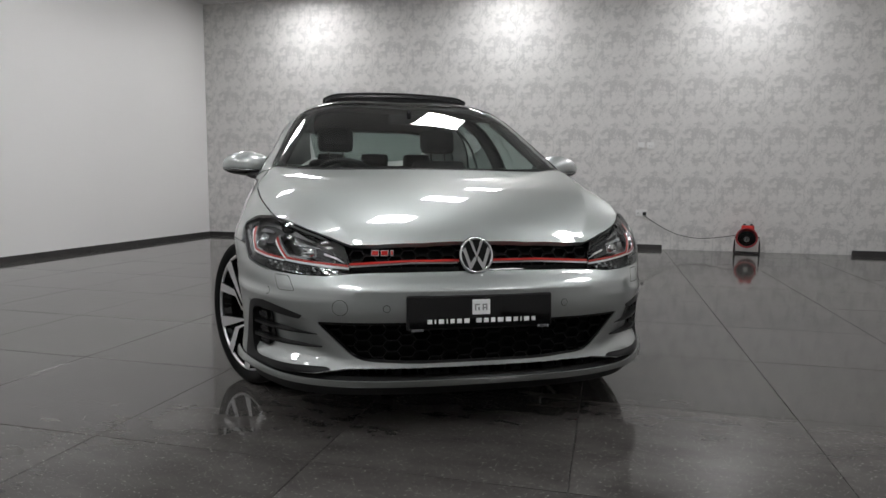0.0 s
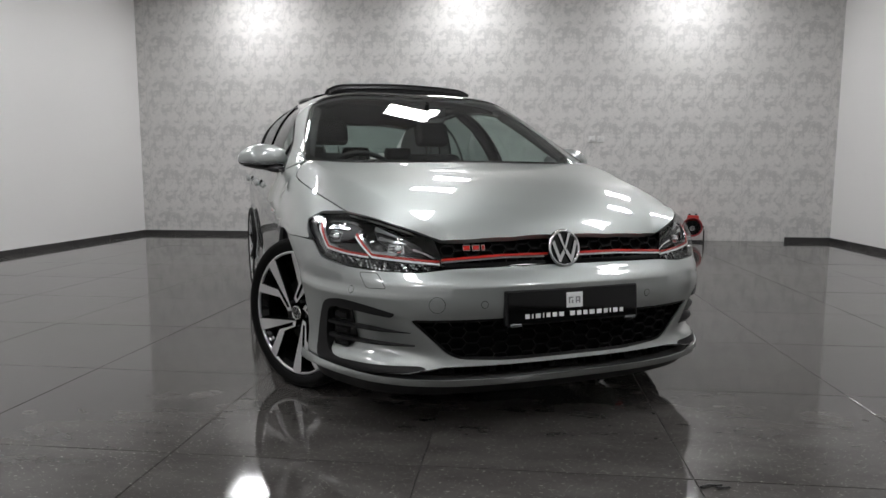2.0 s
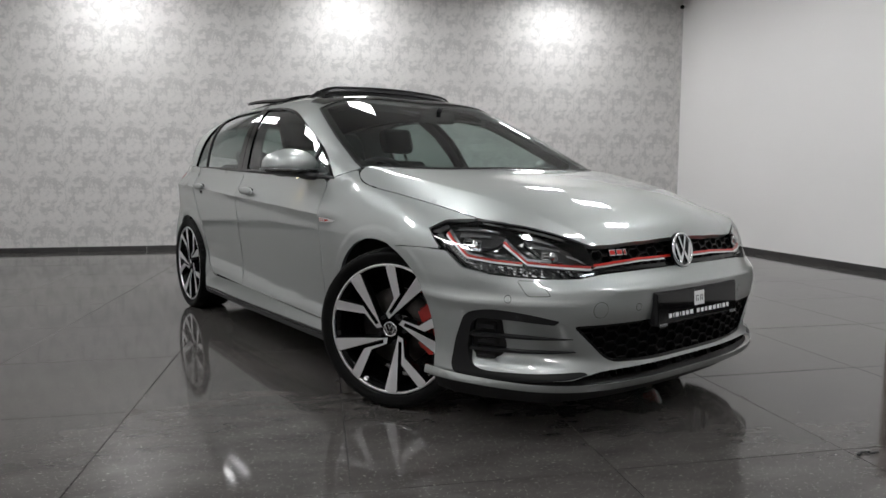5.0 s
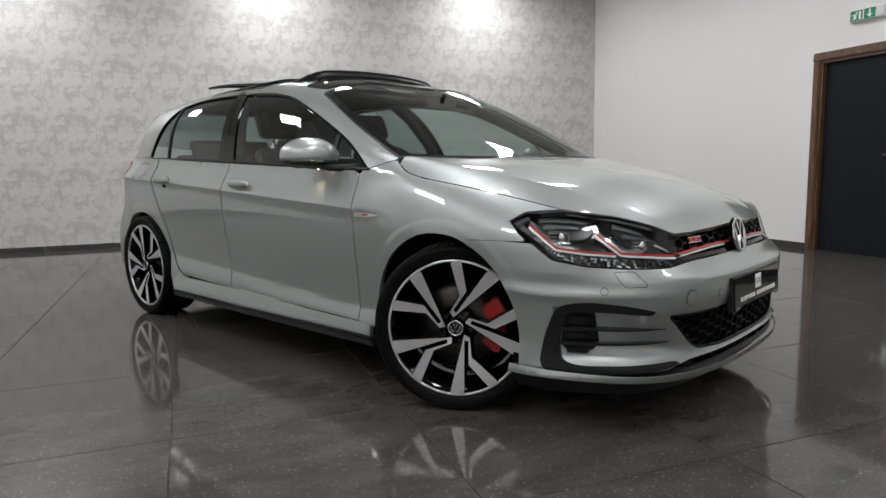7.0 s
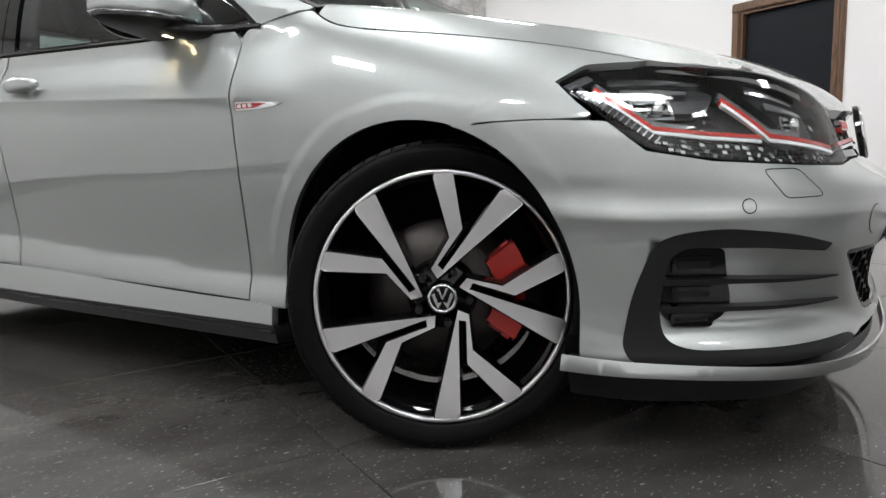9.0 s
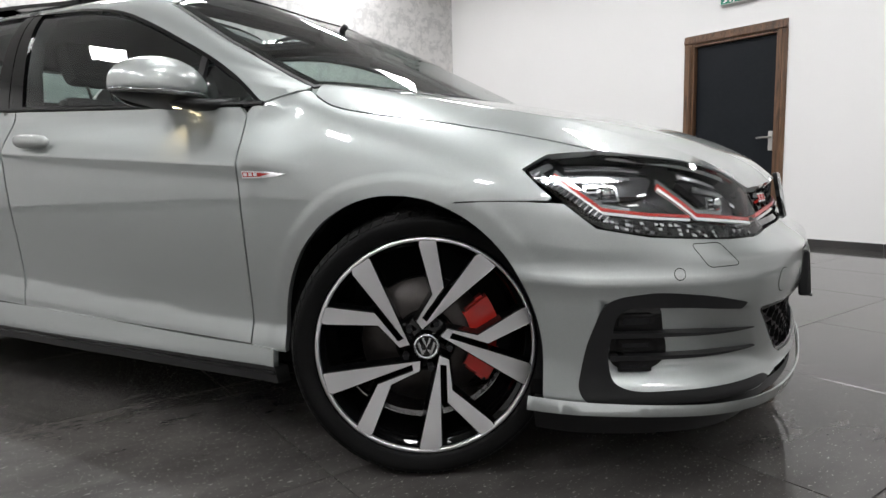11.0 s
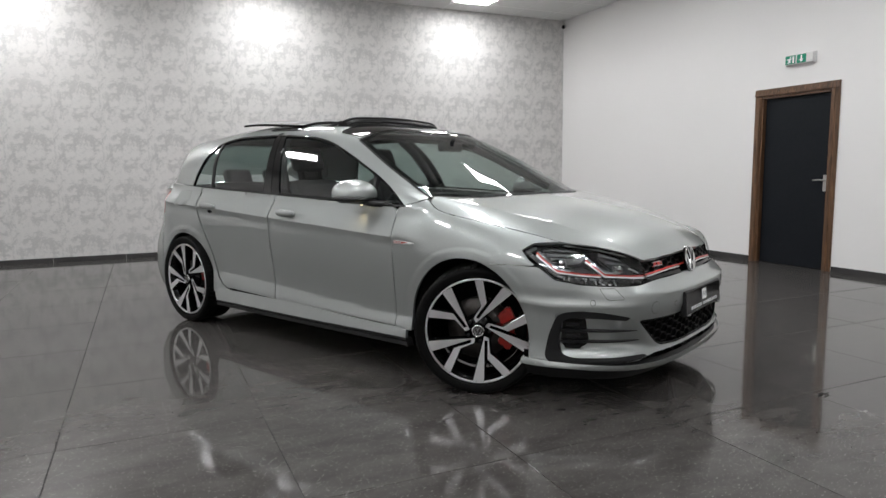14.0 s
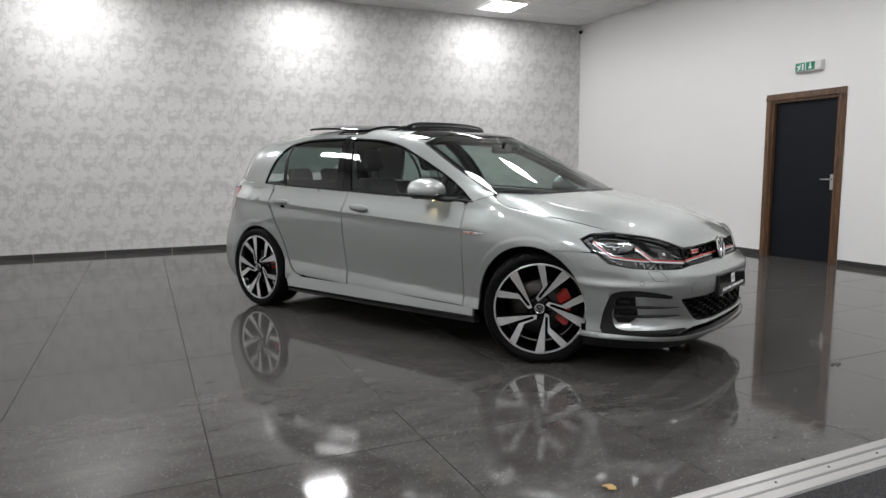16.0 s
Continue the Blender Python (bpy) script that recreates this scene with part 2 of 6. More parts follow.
GROUT = grain(material("dark_grout", (0.02, 0.019, 0.018), 0.8), (0.035, 0.033, 0.031), 120, 0.5, 0.2)
SKIRT = grain(material("skirting_tile", (0.035, 0.034, 0.034), 0.22), (0.055, 0.053, 0.052), 30, 0.5, 0.03)
WOOD = wood_material()
DOOR_BLACK = grain(material("satin_black_door", (0.008, 0.010, 0.013), 0.5, Specular_IOR_Level=0.15), (0.013, 0.015, 0.018), 25, 0.4, 0.03)
CEILING = grain(material("ceiling_tile_white", (0.74, 0.74, 0.73), 0.8), (0.66, 0.66, 0.65), 160, 0.35, 0.2)
GRID_WHITE = material("ceiling_grid_white", (0.78, 0.78, 0.77), 0.5)
CARPET = carpet_material()
ALUMINIUM = grain(material("brushed_aluminium", (0.62, 0.61, 0.60), 0.34, 0.9), (0.5, 0.49, 0.48), 120, 0.4, 0.06)
SATIN = material("satin_metal", (0.6, 0.59, 0.57), 0.3, 1.0)
PLASTIC_WHITE = grain(material("white_plastic", (0.72, 0.72, 0.71), 0.35), (0.66, 0.66, 0.65), 40, 0.3, 0.0)
SIGN_GREEN = material("sign_green", (0.0, 0.23, 0.13), 0.3)
CABLE = material("black_cable", (0.01, 0.01, 0.01), 0.5)
LIGHT_PANEL = glow_material("light_panel", (0.982, 0.985, 1.0), PANEL_GLOW)
AMBER_GLOW = glow_material("warm_lamp", (1.0, 0.82, 0.5), 6.0)
LEAF = material("dry_leaf", (0.45, 0.30, 0.12), 0.8)


# ---- mesh helpers ----
def obj(name, bm, mats, parent=None, label="", smooth_shade=False):
    me = bpy.data.meshes.new(name)
    bm.to_mesh(me)
    bm.free()
    for m in mats if isinstance(mats, (list, tuple)) else [mats]:
        me.materials.append(m)
    if smooth_shade:
        me.shade_smooth()
    ob = new(name, me)
    if parent:
        ob.parent = parent
    if label:
        tagged(ob, label)
    return ob


def part(name, bm, mats, parent, label="", smooth_shade=False):
    return obj(name, bm, mats, parent, label, smooth_shade)


def root(name, m, label, category, group="", kind=""):
    ob = new(name)
    ob.empty_display_size = 0.1
    ob.matrix_basis = m
    return tagged(ob, label, category, group, kind)


def box(bm, x0, y0, z0, x1, y1, z1, bevel=0.0, mat=0, m=None):
    r = bmesh.ops.create_cube(bm, size=1.0)
    vs = r["verts"]
    bmesh.ops.transform(bm, matrix=Matrix.Translation(((x0 + x1) / 2, (y0 + y1) / 2, (z0 + z1) / 2)) @ Matrix.Diagonal((x1 - x0, y1 - y0, z1 - z0, 1)), verts=vs)
    fs = {f for v in vs for f in v.link_faces}
    if bevel:
        es = {e for v in vs for e in v.link_edges}
        out = bmesh.ops.bevel(bm, geom=list(es), offset=bevel, segments=2, affect="EDGES", profile=0.5)
        fs = set(out["faces"]) | {f for f in fs if f.is_valid}
        vs = {v for f in fs for v in f.verts}
    for f in fs:
        f.material_index = mat
    if m is not None:
        bmesh.ops.transform(bm, matrix=m, verts=list(vs))
    return bm


def cyl(bm, r0, r1, depth, m, seg=24, mat=0):
    r = bmesh.ops.create_cone(bm, cap_ends=True, segments=seg, radius1=r0, radius2=r1, depth=depth, matrix=m)
    for f in {f for v in r["verts"] for f in v.link_faces}:
        f.material_index = mat
    return bm


def ball(bm, m, seg=20, rings=12, mat=0):
    r = bmesh.ops.create_uvsphere(bm, u_segments=seg, v_segments=rings, radius=1.0, matrix=m)
    for f in {f for v in r["verts"] for f in v.link_faces}:
        f.material_index = mat
        f.smooth = True
    return bm


def lathe(bm, profile, seg=64, mat=0, closed=False):
    """Turns a profile of (radius, x) round the x axis."""
    rings = []
    for r, x in profile:
        rings.append([bm.verts.new((x, r * math.cos(a), r * math.sin(a))) for a in (2 * math.pi * i / seg for i in range(seg))])
    pairs = list(zip(rings, rings[1:])) + ([(rings[-1], rings[0])] if closed else [])
    for a, b in pairs:
        for i in range(seg):
            f = bm.faces.new((a[i], a[(i + 1) % seg], b[(i + 1) % seg], b[i]))
            f.material_index, f.smooth = mat, True
    return bm


def tube(bm, pts, rx, rz=None, seg=12, mat=0, taper=None):
    """A round or oval bar along 3D points."""
    pts = [Vector(p) for p in pts]
    rz = rx if rz is None else rz
    rings = []
    for i, p in enumerate(pts):
        d = (pts[min(i + 1, len(pts) - 1)] - pts[max(i - 1, 0)]).normalized()
        up = Vector((0, 0, 1)) if abs(d.z) < 0.95 else Vector((0, 1, 0))
        a = d.cross(up).normalized()
        b = a.cross(d).normalized()
        k = taper(i / max(1, len(pts) - 1)) if taper else 1.0
        rings.append([bm.verts.new(p + a * (k * rx * math.cos(q)) + b * (k * rz * math.sin(q))) for q in (2 * math.pi * j / seg for j in range(seg))])
    for a, b in zip(rings, rings[1:]):
        for j in range(seg):
            f = bm.faces.new((a[j], a[(j + 1) % seg], b[(j + 1) % seg], b[j]))
            f.smooth, f.material_index = True, mat
    for ring in (rings[0], rings[-1][::-1]):
        bm.faces.new(ring[::-1]).material_index = mat
    return bm


def prism(bm, pts, depth, m=None, mat_top=0, mat_side=0, bevel=0.0):
    """A flat outline in the y-z plane, thickened along +x."""
    lo = [bm.verts.new((0, a, b)) for a, b in pts]
    hi = [bm.verts.new((depth, a, b)) for a, b in pts]
    made = lo + hi
    top = bm.faces.new(hi)
    bot = bm.faces.new(lo[::-1])
    top.material_index, bot.material_index = mat_top, mat_side
    for i in range(len(pts)):
        j = (i + 1) % len(pts)
        bm.faces.new((lo[i], lo[j], hi[j], hi[i])).material_index = mat_side
    if m is not None:
        bmesh.ops.transform(bm, matrix=m, verts=made)
    return bm


def new_bm():
    return bmesh.new()


# ---- trimmed skins on the car's surfaces ----
from mathutils import geometry


def rounded(pts, r=0.012, n=5):
    """A closed outline with its corners rounded off."""
    out = []
    k = len(pts)
    for i in range(k):
        a, p, b = (np.array(pts[(i + d) % k][:2], float) for d in (-1, 0, 1))
        rr = pts[i][2] if len(pts[i]) > 2 else r
        la, lb = np.linalg.norm(a - p), np.linalg.norm(b - p)
        q0, q1 = p + (a - p) / la * min(rr, la * .45), p + (b - p) / lb * min(rr, lb * .45)
        for t in np.linspace(0, 1, n):
            out.append(tuple(q0 * (1 - t) ** 2 + p * 2 * t * (1 - t) + q1 * t * t))
    return out


def dense(pts, step):
    out = []
    for a, b in zip(pts, pts[1:] + pts[:1]):
        n = max(1, int(math.dist(a, b) / step + .5))
        out += [(a[0] + (b[0] - a[0]) * i / n, a[1] + (b[1] - a[1]) * i / n) for i in range(n)]
    return out


def shrunk(pts, d):
    """The outline moved inwards by d (outwards if negative)."""
    p = np.array(pts, float)
    keep = np.linalg.norm(p - np.roll(p, -1, 0), axis=1) > 1e-5
    p = p[keep]
    area = .5 * np.sum(p[:, 0] * np.roll(p[:, 1], -1) - p[:, 1] * np.roll(p[:, 0], -1))
    e = np.roll(p, -1, 0) - p
    n = np.stack([-e[:, 1], e[:, 0]], 1) / np.linalg.norm(e, axis=1)[:, None] * np.sign(area)
    m = n + np.roll(n, 1, 0)
    m /= np.maximum((m * m).sum(1), .6)[:, None] / 2
    return [tuple(q) for q in p + m * d]


def within(pts, q):
    """Which of the points q lie inside the outline."""
    p = np.array(pts)
    a, b = p, np.roll(p, -1, 0)
    x, y = q[:, 0][:, None], q[:, 1][:, None]
    cross = (a[:, 1] > y) != (b[:, 1] > y)
    dy = np.where(b[:, 1] == a[:, 1], 1e-12, b[:, 1] - a[:, 1])
    at = a[:, 0] + (y - a[:, 1]) / dy * (b[:, 0] - a[:, 0])
    return (cross & (x < at)).sum(1) % 2 == 1


def stroke(path, w, w_end=None):
    """The outline of a band of width w along a path."""
    p = np.array(path, float)
    d = np.gradient(p, axis=0)
    d /= np.linalg.norm(d, axis=1)[:, None]
    n = np.stack([-d[:, 1], d[:, 0]], 1)
    ws = np.linspace(w, w if w_end is None else w_end, len(p))[:, None] / 2
    return [tuple(q) for q in p + n * ws] + [tuple(q) for q in (p - n * ws)[::-1]]


def moved(fn, d):
    """The surface fn shifted along its normal by d."""
    def g(a, b):
        e = 1e-3
        n = np.cross(fn(a + e, b) - fn(a - e, b), fn(a, b + e) - fn(a, b - e))
        n /= np.maximum(np.linalg.norm(n, axis=-1, keepdims=True), 1e-12)
        p = fn(a, b)
        out = (n * (p - np.array([0, 1.2, .55]))).sum(-1).mean()
        return p + n * (d if out > 0 else -d)
    return g


def skin(name, outline, fn, mats, parent, holes=(), step=.03, rim=.012, gap=.0, label="", flip_x=False, lines=()):
    """A panel: the surface fn trimmed to an outline, with its edge turned in by rim."""
    loops = [dense(shrunk(outline, gap) if gap else list(outline), step * .8)] + [dense(shrunk(h, -gap) if gap else list(h), step * .8) for h in holes]
    ring = np.concatenate([np.array(l) for l in loops])
    lo, hi = ring.min(0), ring.max(0)
    ga, gb = np.meshgrid(np.arange(lo[0] + step / 2, hi[0], step), np.arange(lo[1] + step / 2, hi[1], step), indexing="ij")
    grid = np.stack([ga.ravel(), gb.ravel()], 1)
    inside = within(loops[0], grid)
    for l in loops[1:]:
        inside &= ~within(l, grid)
    grid = grid[inside]
    if len(grid):
        far = np.ones(len(grid), bool)
        for c in range(0, len(grid), 500):
            far[c:c + 500] = (np.linalg.norm(grid[c:c + 500, None] - ring[None], axis=2).min(1) > step * .45)
        grid = grid[far]
    extra = []
    for line in lines:
        q = np.array(line, float)
        okq = within(loops[0], q)
        for l in loops[1:]:
            okq &= ~within(l, q)
        q = q[okq]
        if len(q):
            extra.append(q[np.linalg.norm(q[:, None] - ring[None], axis=2).min(1) > .004])
    if extra:
        ex = np.concatenate(extra)
        if len(grid) and len(ex):
            near = np.concatenate([np.linalg.norm(grid[c:c + 300, None] - ex[None], axis=2).min(1) for c in range(0, len(grid), 300)])
            grid = grid[near > .012]
        grid = np.concatenate([grid, ex])
    pts = np.concatenate([ring, grid])
    edges, start = [], 0
    for l in loops:
        edges += [(start + i, start + (i + 1) % len(l)) for i in range(len(l))]
        start += len(l)
    vs, _, fs, orig, _, _ = geometry.delaunay_2d_cdt([Vector(p) for p in pts.tolist()], edges, [], 0, 1e-7)
    v2 = np.array([tuple(v) for v in vs])
    tri = np.array([tuple(f) for f in fs if len(f) == 3])
    mid = v2[tri].mean(1)
    ok = within(loops[0], mid)
    for l in loops[1:]:
        ok &= ~within(l, mid)
    tri = tri[ok]
    a, b = v2[:, 0], v2[:, 1]
    e = 5e-4
    pos = fn(a, b)
    nor = np.cross(fn(a + e, b) - fn(a - e, b), fn(a, b + e) - fn(a, b - e))
    nor /= np.maximum(np.linalg.norm(nor, axis=1, keepdims=True), 1e-12)
    centre = np.stack([0 * a, np.clip(pos[:, 1], .2, 2.6), 0 * a + .62], 1)
    if (nor * (pos - centre)).sum(1).mean() < 0:
        nor = -nor
    if flip_x:
        pos, nor = pos * (-1, 1, 1), nor * (-1, 1, 1)
    face_n = np.cross(pos[tri[:, 1]] - pos[tri[:, 0]], pos[tri[:, 2]] - pos[tri[:, 0]])
    wrong = (face_n * nor[tri[:, 0]]).sum(1) < 0
    tri[wrong] = tri[wrong][:, ::-1]
    faces = tri.tolist()
    verts, normals = pos.tolist(), nor.tolist()
    if rim:
        count = {}
        for t in faces:
            for i in range(3):
                k = (t[i], t[(i + 1) % 3])
                count[k] = count.get(k, 0) + 1
        border = [k for k in count if (k[1], k[0]) not in count]
        top, deep = {}, {}
        for i in {i for k in border for i in k}:
            top[i] = len(verts)
            verts.append(pos[i].tolist())
            normals.append((0, 0, 0))
            deep[i] = len(verts)
            verts.append((pos[i] - nor[i] * rim).tolist())
            normals.append((0, 0, 0))
        faces += [[top[j], top[i], deep[i], deep[j]] for i, j in border]
    me = bpy.data.meshes.new(name)
    me.from_pydata(verts, [], faces)
    for m in mats if isinstance(mats, (list, tuple)) else [mats]:
        me.materials.append(m)
    me.shade_smooth()
    me.normals_split_custom_set_from_vertices(normals)
    ob = new(name, me)
    ob.parent = parent
    if label:
        tagged(ob, label)
    return ob
# ---- car body: smooth surfaces in plan and section ----
def spline(xs, ys):
    """A smooth curve through (xs, ys), straight beyond its ends."""
    xs, ys = np.array(xs, float), np.array(ys, float)
    d = np.diff(ys) / np.diff(xs)
    m = np.zeros(len(xs))
    m[0], m[-1] = d[0], d[-1]
    for i in range(1, len(xs) - 1):
        w0, w1 = xs[i + 1] - xs[i], xs[i] - xs[i - 1]
        m[i] = (d[i - 1] * w0 + d[i] * w1) / (w0 + w1)
        if d[i - 1] * d[i] <= 0:
            m[i] *= 0.3

    def f(q):
        q = np.asarray(q, float)
        i = np.clip(np.searchsorted(xs, q) - 1, 0, len(xs) - 2)
        h = xs[i + 1] - xs[i]
        t = (q - xs[i]) / h
        c = np.clip(t, 0, 1)
        v = (ys[i] * (1 + 2 * c) * (1 - c) ** 2 + m[i] * h * c * (1 - c) ** 2
             + ys[i + 1] * c * c * (3 - 2 * c) + m[i + 1] * h * c * c * (c - 1))
        return v + np.where(t < 0, m[0] * (q - xs[0]), 0) + np.where(t > 1, m[-1] * (q - xs[-1]), 0)
    return f


def smooth(a, b, q):
    t = np.clip((np.asarray(q, float) - a) / (b - a), 0, 1)
    return t * t * (3 - 2 * t)


# half outline of the car in plan at bumper height, nose to tail
PLAN = [(0, -.842), (.2, -.838), (.34, -.824), (.49, -.79), (.61, -.735), (.70, -.66), (.77, -.56), (.83, -.44), (.87, -.32),
        (.888, -.2), (.897, 0), (.9, .4), (.898, 1.0), (.895, 1.6), (.89, 2.1), (.888, 2.6), (.878, 2.85), (.85, 3.05),
        (.78, 3.2), (.62, 3.31), (.35, 3.375), (0, 3.40)]
_k = np.r_[0, np.cumsum([math.dist(a, b) for a, b in zip(PLAN, PLAN[1:])])]
_fine = np.linspace(0, _k[-1], 1500)
_px, _py = spline(_k, [p[0] for p in PLAN])(_fine), spline(_k, [p[1] for p in PLAN])(_fine)
_len = np.r_[0, np.cumsum(np.hypot(np.diff(_px), np.diff(_py)))]
_tx, _ty = np.gradient(_px, _len), np.gradient(_py, _len)
_ker = np.hanning(41) / np.hanning(41).sum()
_pad = lambda a, odd: np.convolve(np.r_[(-1 if odd else 1) * a[20:0:-1], a, (-1 if odd else 1) * a[-2:-22:-1]], _ker, "valid")
_tx, _ty = _pad(_tx, False), _pad(_ty, True)
SIDE = (_py > -.45) & (_py < 2.95)
FRONT = _px[:700] < .86


def s_of_y(y):
    return np.interp(y, _py[(_px > .5)], _len[(_px > .5)])


def s_of_x(x):
    i = int(np.argmax(_px > .86))
    return np.interp(x, _px[:i], _len[:i])


def crease(y):
    return .73 + .06 * np.asarray(y, float)


def belt(y):
    return .905 + .046 * np.asarray(y, float)


belt_x = spline([.15, .45, 1.0, 1.7, 2.3, 2.55, 2.75, 2.9, 3.05, 3.2, 3.36], [.80, .838, .842, .836, .826, .813, .787, .750, .698, .635, .555])
off_front = spline([.14, .19, .235, .26, .30, .42, .46, .53, .546, .553, .60, .64, .70, .78],
                   [-.09, -.05, -.008, -.022, -.03, -.014, -.003, 0, -.0015, -.008, -.070, -.092, -.115, -.16])
off_corner = spline([.14, .19, .235, .26, .30, .42, .48, .502, .510, .528, .58, .62, .66, .70, .74, .775, .82],
                    [-.05, -.03, -.006, -.010, -.014, -.010, -.005, 0, -.001, -.007, -.009, -.012, -.018, -.036, -.072, -.118, -.20])
off_side = spline([.14, .20, .24, .285, .31, .36, .388, .396, .404, .42, .50, .62, .72, .775, .79, .80], [-.07, -.044, -.030, -.0235, -.0245, -.0310, -.0355, -.0368, -.0372, -.0365, -.030, -.017, -.0085, -.0050, -.0022, 0])
off_upper = spline([0, .06, .2, .5, .75, 1.0], [0, .06, .20, .58, .87, 1.0])
off_rear = spline([.14, .2, .3, .45, .6, .7, .85, .95, 1.05], [-.09, -.05, -.01, 0, -.02, -.05, -.07, -.09, -.13])
ARCH = ((.043, .318, .357), (2.64, .315, .347))


def flare(y, z):
    """The flat flange that stands proud round each wheel arch."""
    return sum(.003 * (1 - smooth(ar + .036, ar + .064, np.hypot(y - ay, z - az))) for ay, az, ar in ARCH)


def lower(s, z, flared=True):
    """The lower body at outline length s and height z, for the half x > 0."""
    s, z = np.asarray(s, float), np.asarray(z, float)
    cx, cy = np.interp(s, _len, _px), np.interp(s, _len, _py)
    tx, ty = np.interp(s, _len, _tx), np.interp(s, _len, _ty)
    n = np.hypot(tx, ty)
    nx, ny = ty / n, -tx / n
    zc = crease(cy)
    # the lower crease sinks towards the front wheel
    sink = np.interp(cy, [.5, 1.6, 2.4], [.062, .018, .0])
    k = .24 + (np.minimum(z, zc) - .24) / (zc - .24) * .56
    k = np.where(k < .40 - sink, .24 + (k - .24) * .16 / (.16 - sink), .40 + (k - .40 + sink) * .40 / (.40 + sink))
    low = np.where(z < zc, off_side(k), 0)
    up = np.where(z > zc, off_upper((z - zc) / (belt(cy) - zc)) * (cx - belt_x(cy)), 0)
    side = low - up
    if flared:
        side = side + flare(cy, z) * np.where(cy < 1, 1, 1 - smooth(zc - .06, zc, z))
    a, b = smooth(.35, .98, s), smooth(1.02, 1.35, s)
    off = off_front(z) * (1 - a) + off_corner(z) * a
    off = off * (1 - b) + side * b
    c = smooth(2.80, 3.15, cy)
    off = off * (1 - c) + off_rear(z) * c
    return np.stack([cx + nx * off, cy + ny * off, z], -1)


def eased(f, a, b, width, start):
    """A curve with its ripples smoothed out beyond start."""
    q = np.arange(a - .3, b + .3, .002)
    v = f(q)
    k = np.hanning(int(width / .002) | 1)
    k /= k.sum()
    n = len(k) // 2
    soft = np.convolve(np.r_[2 * v[0] - v[n:0:-1], v, 2 * v[-1] - v[-2:-n - 2:-1]], k, "valid")
    w = smooth(start, start + .15, q)
    v = v * (1 - w) + soft * w
    return lambda y: np.interp(y, q, v)


hood_mid = spline([-.76, -.745, -.70, -.62, -.45, -.2, 0, .2, .45], [.688, .702, .742, .790, .853, .911, .950, .982, 1.012])
hood_mid = eased(hood_mid, -.80, .60, .22, -.66)
# the bonnet's side edge (half width and height) and the ridge beside it
EDGE_Y = [-.695, -.653, -.617, -.57, -.496, -.418, -.30, -.14, .04, .14, .22, .28, .33, .37]
HOOD_EDGE = eased(spline(EDGE_Y, [.462, .556, .603, .641, .684, .721, .750, .776, .798, .806, .808, .803, .786, .767]), -.70, .40, .10, -.45)
edge_z = eased(spline(EDGE_Y, [.690, .724, .740, .754, .767, .7765, .802, .834, .866, .883, .899, .917, .943, .969]), -.70, .40, .06, -.45)
ridge_x = spline([-.74, -.695, -.65, -.6, -.5, -.42, -.24, -.05, .15, .25, .40], [.40, .43, .465, .495, .54, .572, .622, .664, .706, .720, .738])
ridge_low = spline([-.75, -.55, -.42, -.24, -.05, .15, .30, .40], [.004, .016, .018, .014, .011, .004, .0, .0])


def hood_z(x, y):
    x, y = np.abs(np.asarray(x, float)), np.asarray(y, float)
    xr, xe, ze, low = ridge_x(y), HOOD_EDGE(y), edge_z(y), ridge_low(y)
    inner = hood_mid(y - .25 * x * x) - low * (np.minimum(x, 1.2) / xr) ** 2.2
    zr = hood_mid(y - .25 * xr * xr) - low
    span = np.maximum(xe - xr, .02)
    t = np.clip((x - xr) / span, 0, 1)
    k = smooth(-.50, -.22, y)
    m0 = -(2.2 * low / xr + .20) * span * k + .9 * (ze - zr) * (1 - k)
    m1 = (1.05 + .30 * k) * (ze - zr)
    outer = zr * (1 + 2 * t) * (1 - t) ** 2 + m0 * t * (1 - t) ** 2 + ze * t * t * (3 - 2 * t) + m1 * t * t * (t - 1) + np.where(x > xe, m1 / span * (x - xe), 0)
    return np.where(x > xr, outer, inner)


roof_mid = spline([.12, .17, .4, .7, .9, .985, 1.2, 1.5, 1.8, 2.2, 2.6, 2.9, 3.02, 3.1, 3.2, 3.3, 3.37],
                  [.962, .985, 1.115, 1.268, 1.356, 1.388, 1.424, 1.449, 1.456, 1.444, 1.412, 1.375, 1.335, 1.26, 1.13, .98, .86])


def screen_base(x):
    """Plan of the line where bonnet and windscreen meet."""
    return np.interp(np.abs(x), [0, .25, .40, .5, .60, .68, .76], [.150, .157, .172, .192, .236, .296, .372])


_drop = None


def upper(y, v):
    """Cabin surface, let down along the windscreen's foot so that it meets the bonnet."""
    global _drop
    p = upper_raw(y, v)
    if _drop is None:
        xs = np.linspace(0, .80, 41)
        vs = np.linspace(0, 1, 400)
        gap = []
        for x in xs:
            yb = float(screen_base(x))
            q = upper_raw(np.full(400, yb), vs)
            gap.append(float(np.interp(-x, -q[:, 0], q[:, 2])) - float(hood_z(x, yb)) + .002)
        _drop = (xs, np.maximum(gap, -.03) * (1 - smooth(.765, .80, xs)))
    x = p[..., 0]
    fade = np.clip(1 - (p[..., 1] - screen_base(x)) / .75, 0, 1.2) ** 1.3
    return p - np.stack([0 * x, 0 * x, np.interp(x, *_drop) * fade], -1)


